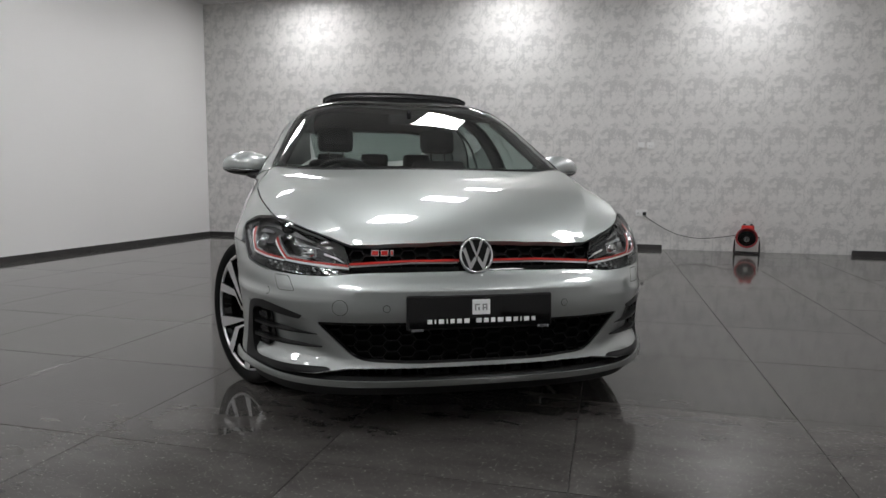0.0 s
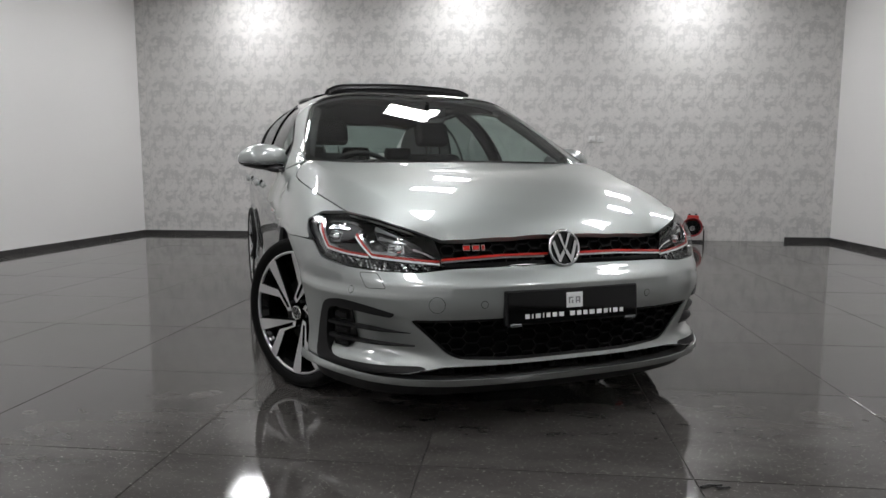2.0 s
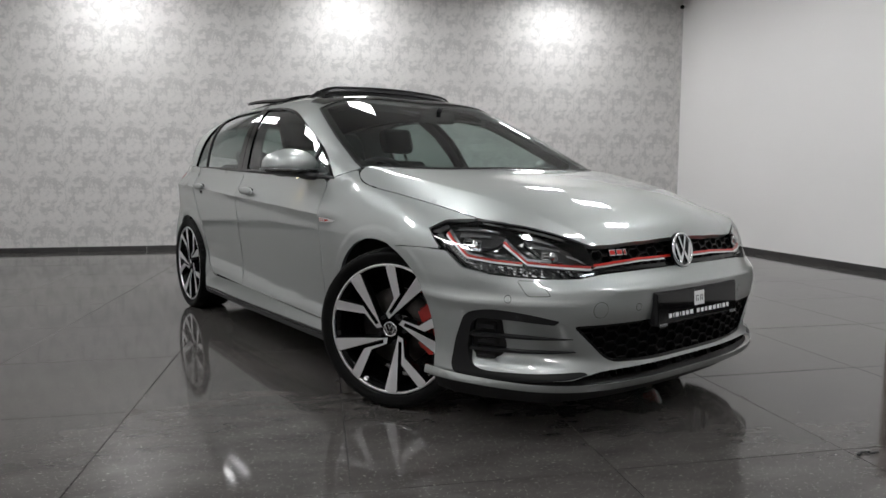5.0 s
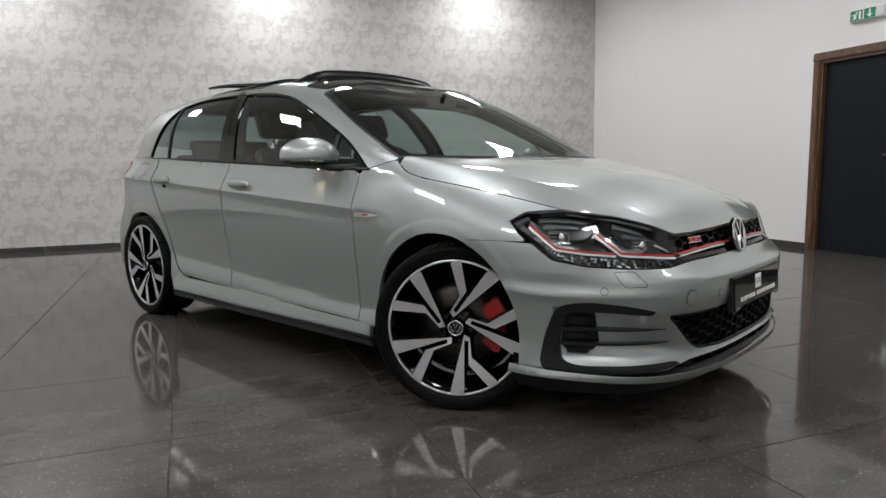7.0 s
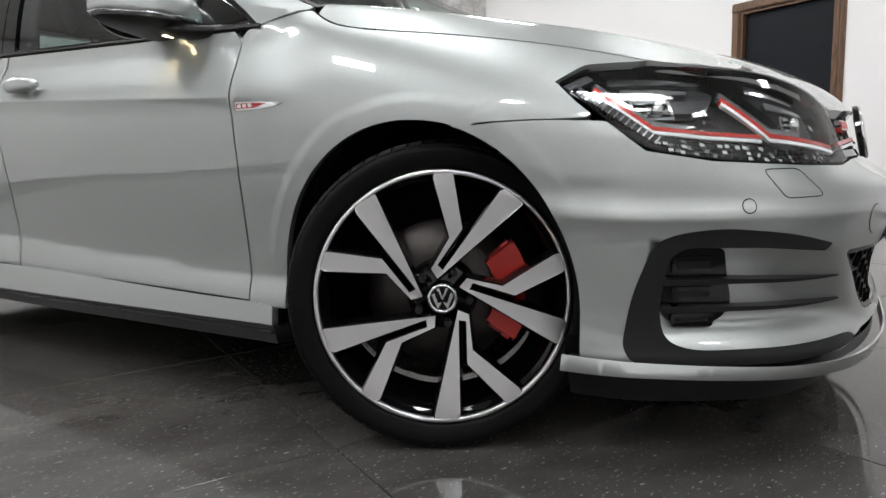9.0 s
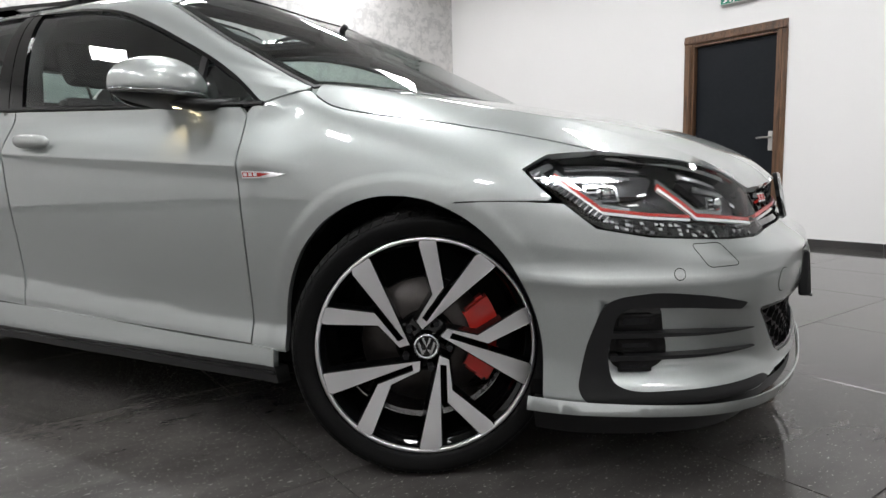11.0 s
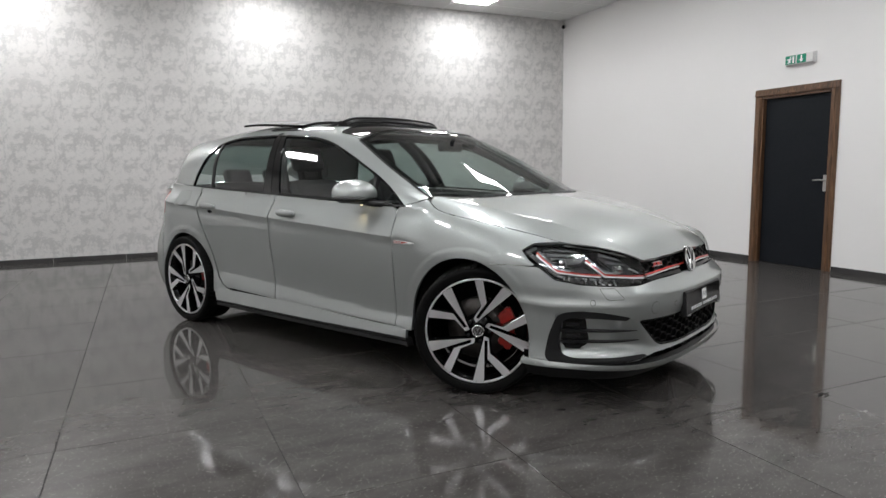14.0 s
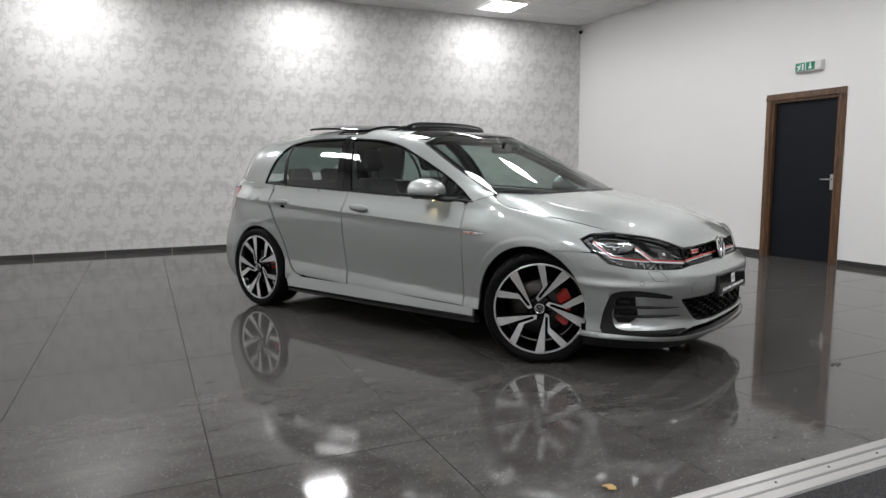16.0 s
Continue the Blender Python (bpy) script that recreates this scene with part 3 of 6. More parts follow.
def upper_raw(y, v):
    """Windscreen, roof and sides above the belt: station y, v = 0 at the belt and 1 on the roof's middle line."""
    y, v = np.asarray(y, float), np.asarray(v, float)
    xb, zb, zr = belt_x(y), belt(y), roof_mid(y)
    h = np.maximum(zr - zb, .012)
    b0, b1, b2, b3 = (1 - v) ** 3, 3 * v * (1 - v) ** 2, 3 * v * v * (1 - v), v ** 3
    return np.stack([b0 * xb + b1 * (.825 + .02 * smooth(2.25, 2.75, y)) * xb + b2 * .55 * xb, y, b0 * zb + b1 * (zb + 1.03 * h) + b2 * (zb + 1.015 * h) + b3 * (zb + h)], -1)


_vs = np.linspace(0, 1, 400)


def v_of_z(y, z):
    return float(np.interp(z, np.maximum.accumulate(upper(np.full(400, y), _vs)[:, 2]), _vs))


def v_of_x(y, x):
    return float(np.interp(-x, -upper(np.full(400, y), _vs)[:, 0], _vs))


def side_x(y, z):
    """Half width of the cabin at station y and height z."""
    y, z = np.asarray(y, float), np.asarray(z, float)
    yy, zz = np.broadcast_arrays(np.maximum(y, .16), z)
    vs = _vs[:240:4]
    p = upper(np.repeat(yy.ravel()[:, None], len(vs), 1), np.repeat(vs[None], yy.size, 0))
    pz, px, q = np.maximum.accumulate(p[..., 2], 1), p[..., 0], zz.ravel()
    k = np.clip((pz < q[:, None]).sum(1), 1, len(vs) - 1)
    r = np.arange(len(q))
    d = pz[r, k] - pz[r, k - 1]
    f = np.clip((q - pz[r, k - 1]) / np.maximum(d, 1e-9), 0, 1)
    return (px[r, k - 1] + (px[r, k] - px[r, k - 1]) * f).reshape(yy.shape)


def fender(y, h):
    """The wing: up to height h = crease - 0.06 it follows the side, above that it rolls over to the bonnet's edge (h + 0.3)."""
    y, h = np.asarray(y, float), np.asarray(h, float)
    zb = crease(y) - .06
    base = lower(s_of_y(y), np.minimum(h, zb), False)
    t = np.clip((h - zb) / .3, 0, 1.2)
    p0 = lower(s_of_y(y), zb, False)
    xa, za = HOOD_EDGE(y), edge_z(y)
    k = za - zb
    b0, b1, b2, b3 = (1 - t) ** 3, 3 * t * (1 - t) ** 2, 3 * t * t * (1 - t), t ** 3
    x = b0 * p0[..., 0] + b1 * (p0[..., 0] - .0) + b2 * (xa + .050) + b3 * xa
    z = b0 * zb + b1 * (zb + .42 * k) + b2 * (za - .035) + b3 * za
    # towards the door the section turns into that of the door and the windscreen pillar
    xq = np.where(z < belt(y), lower(s_of_y(y), np.minimum(z, belt(y)), False)[..., 0], side_x(y + 0 * h, z))
    w = smooth(.24, .48, y) * (1 - smooth(.70, 1.0, t) * (1 - smooth(.34, .42, y)))
    top = np.stack([x * (1 - w) + xq * w, y + 0 * h, z], -1)
    p = np.where((h > zb)[..., None], top, base)
    return p + np.stack([flare(y + 0 * h, p[..., 2]) * (1 - smooth(.74, .80, p[..., 2])), 0 * p[..., 0], 0 * p[..., 0]], -1)


def h_of_z(y, z):
    """The wing's parameter h at which its skin reaches height z."""
    hs = np.linspace(.3, float(crease(y)) + .24, 300)
    return float(np.interp(z, np.maximum.accumulate(fender(np.full(300, y), hs)[:, 2]), hs))
# ---- end of surfaces ----


# ---- the showroom ----
TH = radians(26.2)
SN, CS = math.sin(TH), math.cos(TH)
CEIL, U_N, V_W, V_E, U_S = 3.577, 6.29, -5.418, 4.362, -4.9
CORNER = Vector((U_N * SN + V_E * CS, U_N * CS - V_E * SN, 0))
EDIR = Vector((-SN, -CS, 0))
EANG = math.degrees(math.atan2(EDIR.y, EDIR.x))


def uv(u, v, z=0.0):
    return Vector((u * SN + v * CS, u * CS - v * SN, z))


def room_pose(u, v, z=0.0, turn=0.0):
    """A pose in the room: local x runs along the papered wall, local y towards it."""
    return Matrix.Translation(uv(u, v, z)) @ Matrix.Rotation(-TH + radians(turn), 4, "Z")


def east_pose(d, z=0.0):
    """A pose on the white wall with the door: local x runs along the wall, local y into it."""
    return Matrix.Translation(CORNER + EDIR * d + Vector((0, 0, z))) @ Matrix.Rotation(radians(EANG), 4, "Z")


# floor: bed of grout, separate tiles laid on it last
bm = new_bm()
box(bm, -12, -2.06, -0.10, 12, U_N + .4, -0.004)
floor = obj("floor", bm, GROUT)
floor.matrix_basis = Matrix.Rotation(-TH, 4, "Z")
tagged(floor, "dark grey polished porcelain tile floor with dark joints", "floor", kind="structure")

bm = new_bm()
box(bm, -12, U_S - .5, -0.10, 12, -2.062, 0.002)
carpet = obj("carpet_floor", bm, CARPET)
carpet.matrix_basis = Matrix.Rotation(-TH, 4, "Z")
tagged(carpet, "black needle-felt carpet beside the tiled floor", "floor", kind="structure")

# walls
bm = new_bm()
box(bm, V_W - .25, 0, 0, V_E + .2, .2, CEIL + .1)
wall_north = obj("wall_north", bm, PAPER)
wall_north.matrix_basis = Matrix.Rotation(-TH, 4, "Z") @ Matrix.Translation((0, U_N, 0))
tagged(wall_north, "tall wall with pale grey distressed floral wallpaper", "wall", kind="structure")

bm = new_bm()
box(bm, 0, 0, 0, .2, U_N - U_S, CEIL + .1)
wall_west = obj("wall_west", bm, WHITE_PAINT)
wall_west.matrix_basis = Matrix.Rotation(-TH, 4, "Z") @ Matrix.Translation((V_W - .2, U_S, 0))
tagged(wall_west, "plain white painted wall", "wall", kind="structure")

DOOR0, DOOR1, DOOR_TOP = 3.976, 4.838, 1.905
bm = new_bm()
box(bm, 0, 0, 0, DOOR0, .2, CEIL + .1)
box(bm, DOOR1, 0, 0, 15.6, .2, CEIL + .1)
box(bm, DOOR0, 0, DOOR_TOP, DOOR1, .2, CEIL + .1)
wall_east = obj("wall_east", bm, WHITE_PAINT)
wall_east.matrix_basis = east_pose(0) @ Matrix.Diagonal((1, 1, 1, 1))
tagged(wall_east, "white painted wall with a door opening", "wall", kind="structure")

# unseen white wall, added close behind the carpet to brighten the car's reflections
bm = new_bm()
box(bm, -6, -.2, 0, 12, 0, CEIL + .1)
wall_south = obj("wall_south", bm, WHITE_PAINT)
wall_south.matrix_basis = Matrix.Rotation(-TH, 4, "Z") @ Matrix.Translation((0, U_S, 0))
tagged(wall_south, "unseen white wall added behind the carpet to brighten reflections on the car", "wall", kind="structure")

# suspended ceiling: one slab with its visible T-bars
# last row is unseen: two panels added to light the bumper's corner
PANELS = [(5.53 - 2.4 * i, v) for i in range(5) for v in ((-3.52, -.58, 2.36) if i < 4 else (-3.52, -.58))]
bm = new_bm()
box(bm, -8, U_S - .4, CEIL, 10, U_N + .2, CEIL + .08)
for k in range(-9, 12):
    v = -.58 + .6 * k - .3
    box(bm, v - .012, U_S - .2, CEIL - .004, v + .012, U_N, CEIL + .01, mat=1)
for k in range(-24, 2):
    u = 5.53 + .6 * k + .3
    box(bm, -7.9, u - .012, CEIL - .005, 9.9, u + .012, CEIL + .01, mat=1)
ceiling = obj("ceiling", bm, [CEILING, GRID_WHITE])
ceiling.matrix_basis = Matrix.Rotation(-TH, 4, "Z")
tagged(ceiling, "white suspended ceiling with square tiles and T-bars", "ceiling", kind="structure")


def light_panel(u, v):
    t = root("ceiling_light", room_pose(u, v, CEIL - .008), "square recessed white LED ceiling panel, switched on", "ceiling light", "ceiling light panels")
    bm = new_bm()
    for x0, y0, x1, y1 in ((-.298, -.298, .298, -.268), (-.298, .268, .298, .298), (-.298, -.268, -.268, .268), (.268, -.268, .298, .268)):
        box(bm, x0, y0, -.014, x1, y1, .0)
    part("frame", bm, GRID_WHITE, t)
    bm = new_bm()
    box(bm, -.2675, -.2675, -.009, .2675, .2675, -.002)
    part("diffuser", bm, LIGHT_PANEL, t, "glowing white diffuser")
    return t


for u, v in PANELS:
    light_panel(u, v)


# skirting tiles, one object to a length
def skirting(name, start, step, count, length, pose_of, label):
    holder = root(name, Matrix(), label, "skirting", kind="structure")
    bm = new_bm()
    box(bm, .002, -.012, .0, length - .002, -.0005, .060, .002)
    first = part("skirting_tile", bm, SKIRT, holder)
    first.matrix_basis = pose_of(start)
    for i in range(1, count):
        o = new("skirting_tile", first.data)
        o.parent = holder
        o.matrix_basis = pose_of(start + step * i)
    return holder


north_at = lambda v: Matrix.Rotation(-TH, 4, "Z") @ Matrix.Translation((v, U_N, 0))
skirting("skirting_north_end", V_W, .482, 1, .482, north_at, "short length of dark grey tile skirting in the corner")
skirting("skirting_north", V_W + .482, .826, 7, .826, north_at, "dark grey tile skirting along the papered wall")
skirting("skirting_north_stub", V_W + 6.264, .646, 1, .646, north_at, "dark grey tile skirting along the papered wall")
skirting("skirting_north_corner", 3.772, .589, 1, .589, north_at, "short length of dark grey tile skirting")
skirting("skirting_west", 0.0, .83, 18, .83, lambda a: Matrix.Translation(uv(U_N - a, V_W)) @ Matrix.Rotation(-TH - math.pi / 2, 4, "Z") @ Matrix.Scale(-1, 4, (1, 0, 0)) @ Matrix.Rotation(math.pi, 4, "Z"),
         "dark grey tile skirting along the white wall")
skirting("skirting_east", .014, .775, 5, .775, east_pose, "dark grey tile skirting along the white wall")
skirting("skirting_east_far", 4.928, .83, 12, .83, east_pose, "dark grey tile skirting beyond the door")

# faint raised joint over the blocked-up opening
bm = new_bm()
box(bm, 1.45, -.0025, 2.82, 2.65, .001, 2.935)
papered_joint = obj("papered_joint", bm, PAPER)
papered_joint.matrix_basis = Matrix.Rotation(-TH, 4, "Z") @ Matrix.Translation((0, U_N, 0))
tagged(papered_joint, "faint raised joint under the wallpaper over a closed opening", "trim", kind="structure")


# door with its wooden surround
def door():
    t = root("door_1", east_pose(0), "closed satin black door in a dark-stained moulded wooden surround", "door", kind="structure")
    bm = new_bm()
    box(bm, DOOR0 + .024, .045, .006, DOOR1 - .024, .089, DOOR_TOP - .022, .002)
    leaf = part("door_leaf", bm, DOOR_BLACK, t, "flat satin black door leaf")
    for name, (x0, x1, z0, z1) in {"jamb": (DOOR0 - .002, DOOR0 + .022, 0, DOOR_TOP), "jamb ": (DOOR1 - .022, DOOR1 + .002, 0, DOOR_TOP),
                                   "head": (DOOR0 + .022, DOOR1 - .022, DOOR_TOP - .02, DOOR_TOP + .002)}.items():
        bm = new_bm()
        box(bm, x0, -.002, z0, x1, .2, z1, .002)
        part(name.strip(), bm, WOOD, t)

    def architrave(x0, x1, z0, z1, upright, outer):
        bm = new_bm()
        w = .085
        for k, (a, b, d) in enumerate(((0, w, .014), (.012, w - .004, .021), (.045, w - .012, .028))):
            if upright:
                xa, xb = (x0 + a, x0 + b) if outer else (x1 - b, x1 - a)
                box(bm, xa, -d, z0, xb, -.0005 - k * .0003, z1 - (w - b) * 0, .003)
            else:
                box(bm, x0 + .002, -d, z0 + (w - b), x1 - .002, -.0005 - k * .0003, z0 + w - a, .003)
        return bm
    part("architrave", architrave(DOOR0 - .083, DOOR0 + .004, 0, DOOR_TOP + .002, True, True), WOOD, t)
    part("architrave", architrave(DOOR1 - .004, DOOR1 + .083, 0, DOOR_TOP + .002, True, False), WOOD, t)
    part("architrave", architrave(DOOR0 - .083, DOOR1 + .083, DOOR_TOP + .002, DOOR_TOP + .09, False, True), WOOD, t)
    bm = new_bm()
    box(bm, DOOR1 - .085, .033, .845, DOOR1 - .045, .0448, 1.02, .003)
    handle = part("handle_plate", bm, SATIN, leaf, "satin metal lever handle plate")
    bm = new_bm()
    cyl(bm, .01, .01, .045, Matrix.Translation((DOOR1 - .065, .012, .965)) @ Matrix.Rotation(math.pi / 2, 4, "X"))
    tube(bm, [(DOOR1 - .06, -.008, .965), (DOOR1 - .10, -.011, .966), (DOOR1 - .175, -.008, .963)], .009)
    part("lever", bm, SATIN, leaf, "satin metal lever")
    return t


door()


# emergency exit light over the door
def exit_light():
    t = root("exit_sign", east_pose(4.457, 2.265), "green and white emergency exit light box above the door", "exit sign")
    bm = new_bm()
    box(bm, -.172, -.03, -.06, .172, -.001, .06, .004)
    part("back_box", bm, PLASTIC_WHITE, t)
    bm = new_bm()
    box(bm, -.168, -.058, -.052, .168, -.031, .052, .006)
    part("front_cover", bm, PLASTIC_WHITE, t, "clear-white front cover")
    for x0, x1 in ((-.155, -.035), (-.02, .09)):
        bm = new_bm()
        box(bm, x0, -.0605, -.045, x1, -.0584, .045)
        part("sign_field", bm, SIGN_GREEN, t, "green printed field")
    bm = new_bm()
    box(bm, -.118, -.0622, -.03, -.094, -.0607, .008)
    box(bm, -.135, -.0622, .002, -.085, -.0607, .014)
    box(bm, -.13, -.0622, -.036, -.112, -.0607, -.026)
    box(bm, -.1, -.0622, .02, -.085, -.0607, .034)
    box(bm, -.07, -.0622, -.036, -.05, -.0607, .036)
    part("pictogram", bm, WHITE_MARK, t, "plain white pictogram blocks")
    bm = new_bm()
    prism(bm, [(-.008, .036), (-.008, -.008), (-.026, -.008), (0, -.038), (.026, -.008), (.008, -.008), (.008, .036)], .0015,
          Matrix.Translation((.035, -.0607, 0)) @ Matrix.Rotation(-math.pi / 2, 4, "Z"))
    part("arrow", bm, WHITE_MARK, t, "white arrow pointing down")
    bm = new_bm()
    cyl(bm, .0035, .0035, .004, Matrix.Translation((.15, -.06, -.03)) @ Matrix.Rotation(math.pi / 2, 4, "X"), 10)
    part("lamp", bm, SIGN_GREEN, t)
    return t


exit_light()


# small camera in the corner under the ceiling
def corner_camera():
    p = CORNER + EDIR * .10 + Vector((-.07, .02, 0))
    t = root("security_camera", Matrix.Translation((p.x, p.y, CEIL - .12)) @ Matrix.Rotation(-TH - 2.4, 4, "Z"), "small white and black bullet security camera in the ceiling corner", "security camera")
    bm = new_bm()
    tube(bm, [(0, 0, .115), (0, 0, .05), (.015, 0, .01)], .011)
    cyl(bm, .03, .03, .01, Matrix.Translation((0, 0, .114)))
    part("bracket", bm, PLASTIC_WHITE, t)
    bm = new_bm()
    cyl(bm, .03, .03, .10, Matrix.Rotation(math.pi / 2 + .35, 4, "Y"), 20)
    part("housing", bm, PLASTIC_WHITE, t)
    bm = new_bm()
    cyl(bm, .031, .025, .02, Matrix.Translation((.055, 0, -.02)) @ Matrix.Rotation(math.pi / 2 + .35, 4, "Y"), 20)
    part("lens", bm, GLOSS_BLACK, t, "black lens ring")
    return t


corner_camera()


# wall outlets
def outlet(name, v, z, w, h, label, category):
    t = root(name, north_at(v) @ Matrix.Translation((0, 0, z)), label, category)
    bm = new_bm()
    box(bm, -w / 2, -.010, -h / 2, w / 2, -.0005, h / 2, .003)
    part("face_plate", bm, PLASTIC_WHITE, t)
    return t


o = outlet("switched_outlet", 1.175, 1.383, .088, .088, "white switched outlet plate with a round knob on the papered wall", "outlet")
bm = new_bm()
cyl(bm, .03, .027, .03, Matrix.Translation((.004, -.026, -.004)) @ Matrix.Rotation(math.pi / 2, 4, "X"), 24)
part("knob", bm, PLASTIC_WHITE, o)
o = outlet("blank_outlet", 1.295, 1.382, .088, .088, "white outlet plate on the papered wall", "outlet")
bm = new_bm()
for dx in (-.016, .012):
    box(bm, dx, -.0125, -.012, dx + .006, -.0095, .006)
part("socket_slot", bm, GREY_MARK, o)
o = outlet("double_outlet", 1.209, .484, .148, .088, "white double wall socket with a black plug in it", "outlet")
bm = new_bm()
for dx in (-.05, -.035, -.042):
    box(bm, dx, -.0125, -.01, dx + .005, -.0095, .004)
part("socket_slot", bm, GREY_MARK, o)


def heater():
    t = root("fan_heater", room_pose(U_N - .25, 2.50, 0, -14), "small round red workshop fan heater on a black tube stand", "heater")
    bm = new_bm()
    prof = [(.0, -.11), (.095, -.11), (.118, -.10), (.122, -.085), (.122, .09), (.128, .10), (.128, .115), (.112, .116), (.108, .10), (.106, .02)]
    lathe(bm, prof, 36)
    bmesh.ops.transform(bm, matrix=Matrix.Translation((0, 0, .20)) @ Matrix.Rotation(-math.pi / 2 - .0, 4, "Z") @ Matrix.Rotation(-.12, 4, "Y"), verts=bm.verts)
    body = part("body", bm, HEATER_RED, t, "red metal drum")
    bm = new_bm()
    for r in (.03, .055, .08, .104):
        pts = [(r * math.cos(a), -.108, .20 - .012 + r * math.sin(a)) for a in np.linspace(0, 2 * math.pi, 25)]
        tube(bm, pts, .0025, seg=6)
    for k in range(4):
        a = k * math.pi / 4
        tube(bm, [(-.106 * math.cos(a), -.106, .188 - .106 * math.sin(a)), (.106 * math.cos(a), -.106, .188 + .106 * math.sin(a))], .0025, seg=6)
    part("front_grille", bm, TRIM_BLACK, body, "black wire grille")
    bm = new_bm()
    cyl(bm, .104, .104, .01, Matrix.Translation((0, -.06, .19)) @ Matrix.Rotation(math.pi / 2, 4, "X"), 30)
    part("heating_core", bm, DEEP_BLACK, body)
    bm = new_bm()
    cyl(bm, .035, .03, .02, Matrix.Translation((0, -.085, .19)) @ Matrix.Rotation(math.pi / 2, 4, "X"), 20)
    part("hub", bm, SATIN, body)
    bm = new_bm()
    box(bm, -.07, -.06, .30, .075, .07, .362, .008)
    control = part("control_box", bm, RED, t, "red control box")
    for dx in (-.04, .04):
        bm = new_bm()
        cyl(bm, .016, .013, .022, Matrix.Translation((dx, -.0, .372)), 16)
        part("knob", bm, TRIM_BLACK, control)
    bm = new_bm()
    for sx in (-1, 1):
        tube(bm, [(sx * .134, 0, .22), (sx * .145, -.01, .15), (sx * .145, -.07, .02), (sx * .14, -.10, .012)], .009)
        tube(bm, [(sx * .145, -.01, .13), (sx * .145, .07, .02), (sx * .14, .10, .012)], .009)
    tube(bm, [(-.14, -.10, .010), (.14, -.10, .010)], .009)
    tube(bm, [(-.14, .10, .010), (.14, .10, .010)], .009)
    part("stand", bm, TRIM_BLACK, t, "black tubular stand")
    return t


heater()

# plug and lead of the heater
lead = root("heater_lead", Matrix(), "black plug and lead hanging from the wall socket to the heater", "cable")
bm = new_bm()
pm = north_at(1.25) @ Matrix.Translation((0, -.022, .475))
box(bm, -.024, -.014, -.024, .024, .011, .024, .006, m=pm)
part("plug", bm, CABLE, lead)
bm = new_bm()
a0, a1 = uv(U_N - .03, 1.25, .45), uv(U_N - .24, 2.41, .24)
pts = [a0 + (a1 - a0) * t + Vector((0, 0, -.20 * math.sin(math.pi * min(1, t)) * (1 - .35 * t))) for t in np.linspace(0, 1, 28)]
tube(bm, pts, .0045, seg=8)
part("lead", bm, CABLE, lead)

# three-rail aluminium threshold between tiles and carpet
strip = root("threshold_strip", Matrix.Rotation(-TH, 4, "Z"), "ribbed aluminium threshold strip with screws between tiles and carpet", "threshold", kind="structure")
for k in range(3):
    bm = new_bm()
    u0 = -1.90 - .055 * k
    box(bm, -7, u0 - .040, -.003, 8, u0, .006, .002)
    part("rail", bm, ALUMINIUM, strip)
bm = new_bm()
box(bm, -7, -2.062, -.004, 8, -1.898, .003)
part("base_strip", bm, grain(material("dull_aluminium", (.3, .3, .3), .45, .9), (.22, .22, .22), 100, .4, .05), strip)
bm = new_bm()
for k in range(40):
    cyl(bm, .0045, .0045, .004, Matrix.Translation((-5 + .28 * k, -1.975, .0065)), 10)
part("screws", bm, TRIM_BLACK, strip)


# litter on the floor
def scrap(name, m, pts, mat, label, category):
    bm = new_bm()
    tube(bm, pts, .006, .003, 6)
    o = obj(name, bm, mat)
    o.matrix_basis = m
    return tagged(o, label, category)


scrap("twig", Matrix.Translation((.12, -1.33, .004)), [(0, 0, 0), (.03, .005, .002), (.06, -.012, .001), (.035, -.02, .004), (.075, -.03, .002)], CABLE, "short black curled twig lying on the floor", "debris")
bm = new_bm()
prism(bm, [(0, .02), (.012, .008), (.03, .012), (.022, -.008), (.008, -.02), (-.012, -.012), (-.022, .006)], .003, Matrix.Translation((-1.98, -.98, .004)) @ Matrix.Rotation(-math.pi / 2, 4, "Y"))
tagged(obj("dry_leaf", bm, LEAF), "small curled yellow-brown dry leaf on the tiles", "debris")


# ---- the car ----
car = root("car", Matrix(), "silver-grey five-door hatchback with open sunroof and black alloy wheels", "car")
SIDES = (("right", True), ("left", False))


def lower_full(s, z):
    """The lower body on both halves: negative s is the car's right."""
    p = lower(np.abs(s), z)
    return p * np.stack([np.where(np.asarray(s) < 0, -1.0, 1.0) + 0 * p[..., 0], 1 + 0 * p[..., 0], 1 + 0 * p[..., 0]], -1)


def arc(cy, cz, r, a0, a1, n=28):
    return [(cy + r * math.cos(radians(a)), cz + r * math.sin(radians(a))) for a in np.linspace(a0, a1, n)]


def yz(pts):
    """Outline given in (y, z) turned into outline length and height."""
    return [(float(s_of_y(p[0])), p[1]) for p in pts]


def crease_lines(y0, y1, wing=False):
    """Rows of points along the body's shoulder line, so that it stays sharp."""
    out = []
    for d in (-.024, -.014, -.007, -.003, 0, .004, .009, .018):
        ys = np.arange(y0, y1, .014)
        out.append([(y if wing else float(s_of_y(y)), float(crease(y)) + d) for y in ys])
    if not wing and y0 < 2.2:
        for z in (.365, .376, .385, .391, .396, .401, .407, .415, .43):
            out.append([(float(s_of_y(y)), z) for y in np.arange(y0, min(y1, 2.3), .014)])
    return out


def belt_line(y0, y1, n=16):
    return [(y, float(belt(y)) - .002) for y in np.linspace(y0, y1, n)]


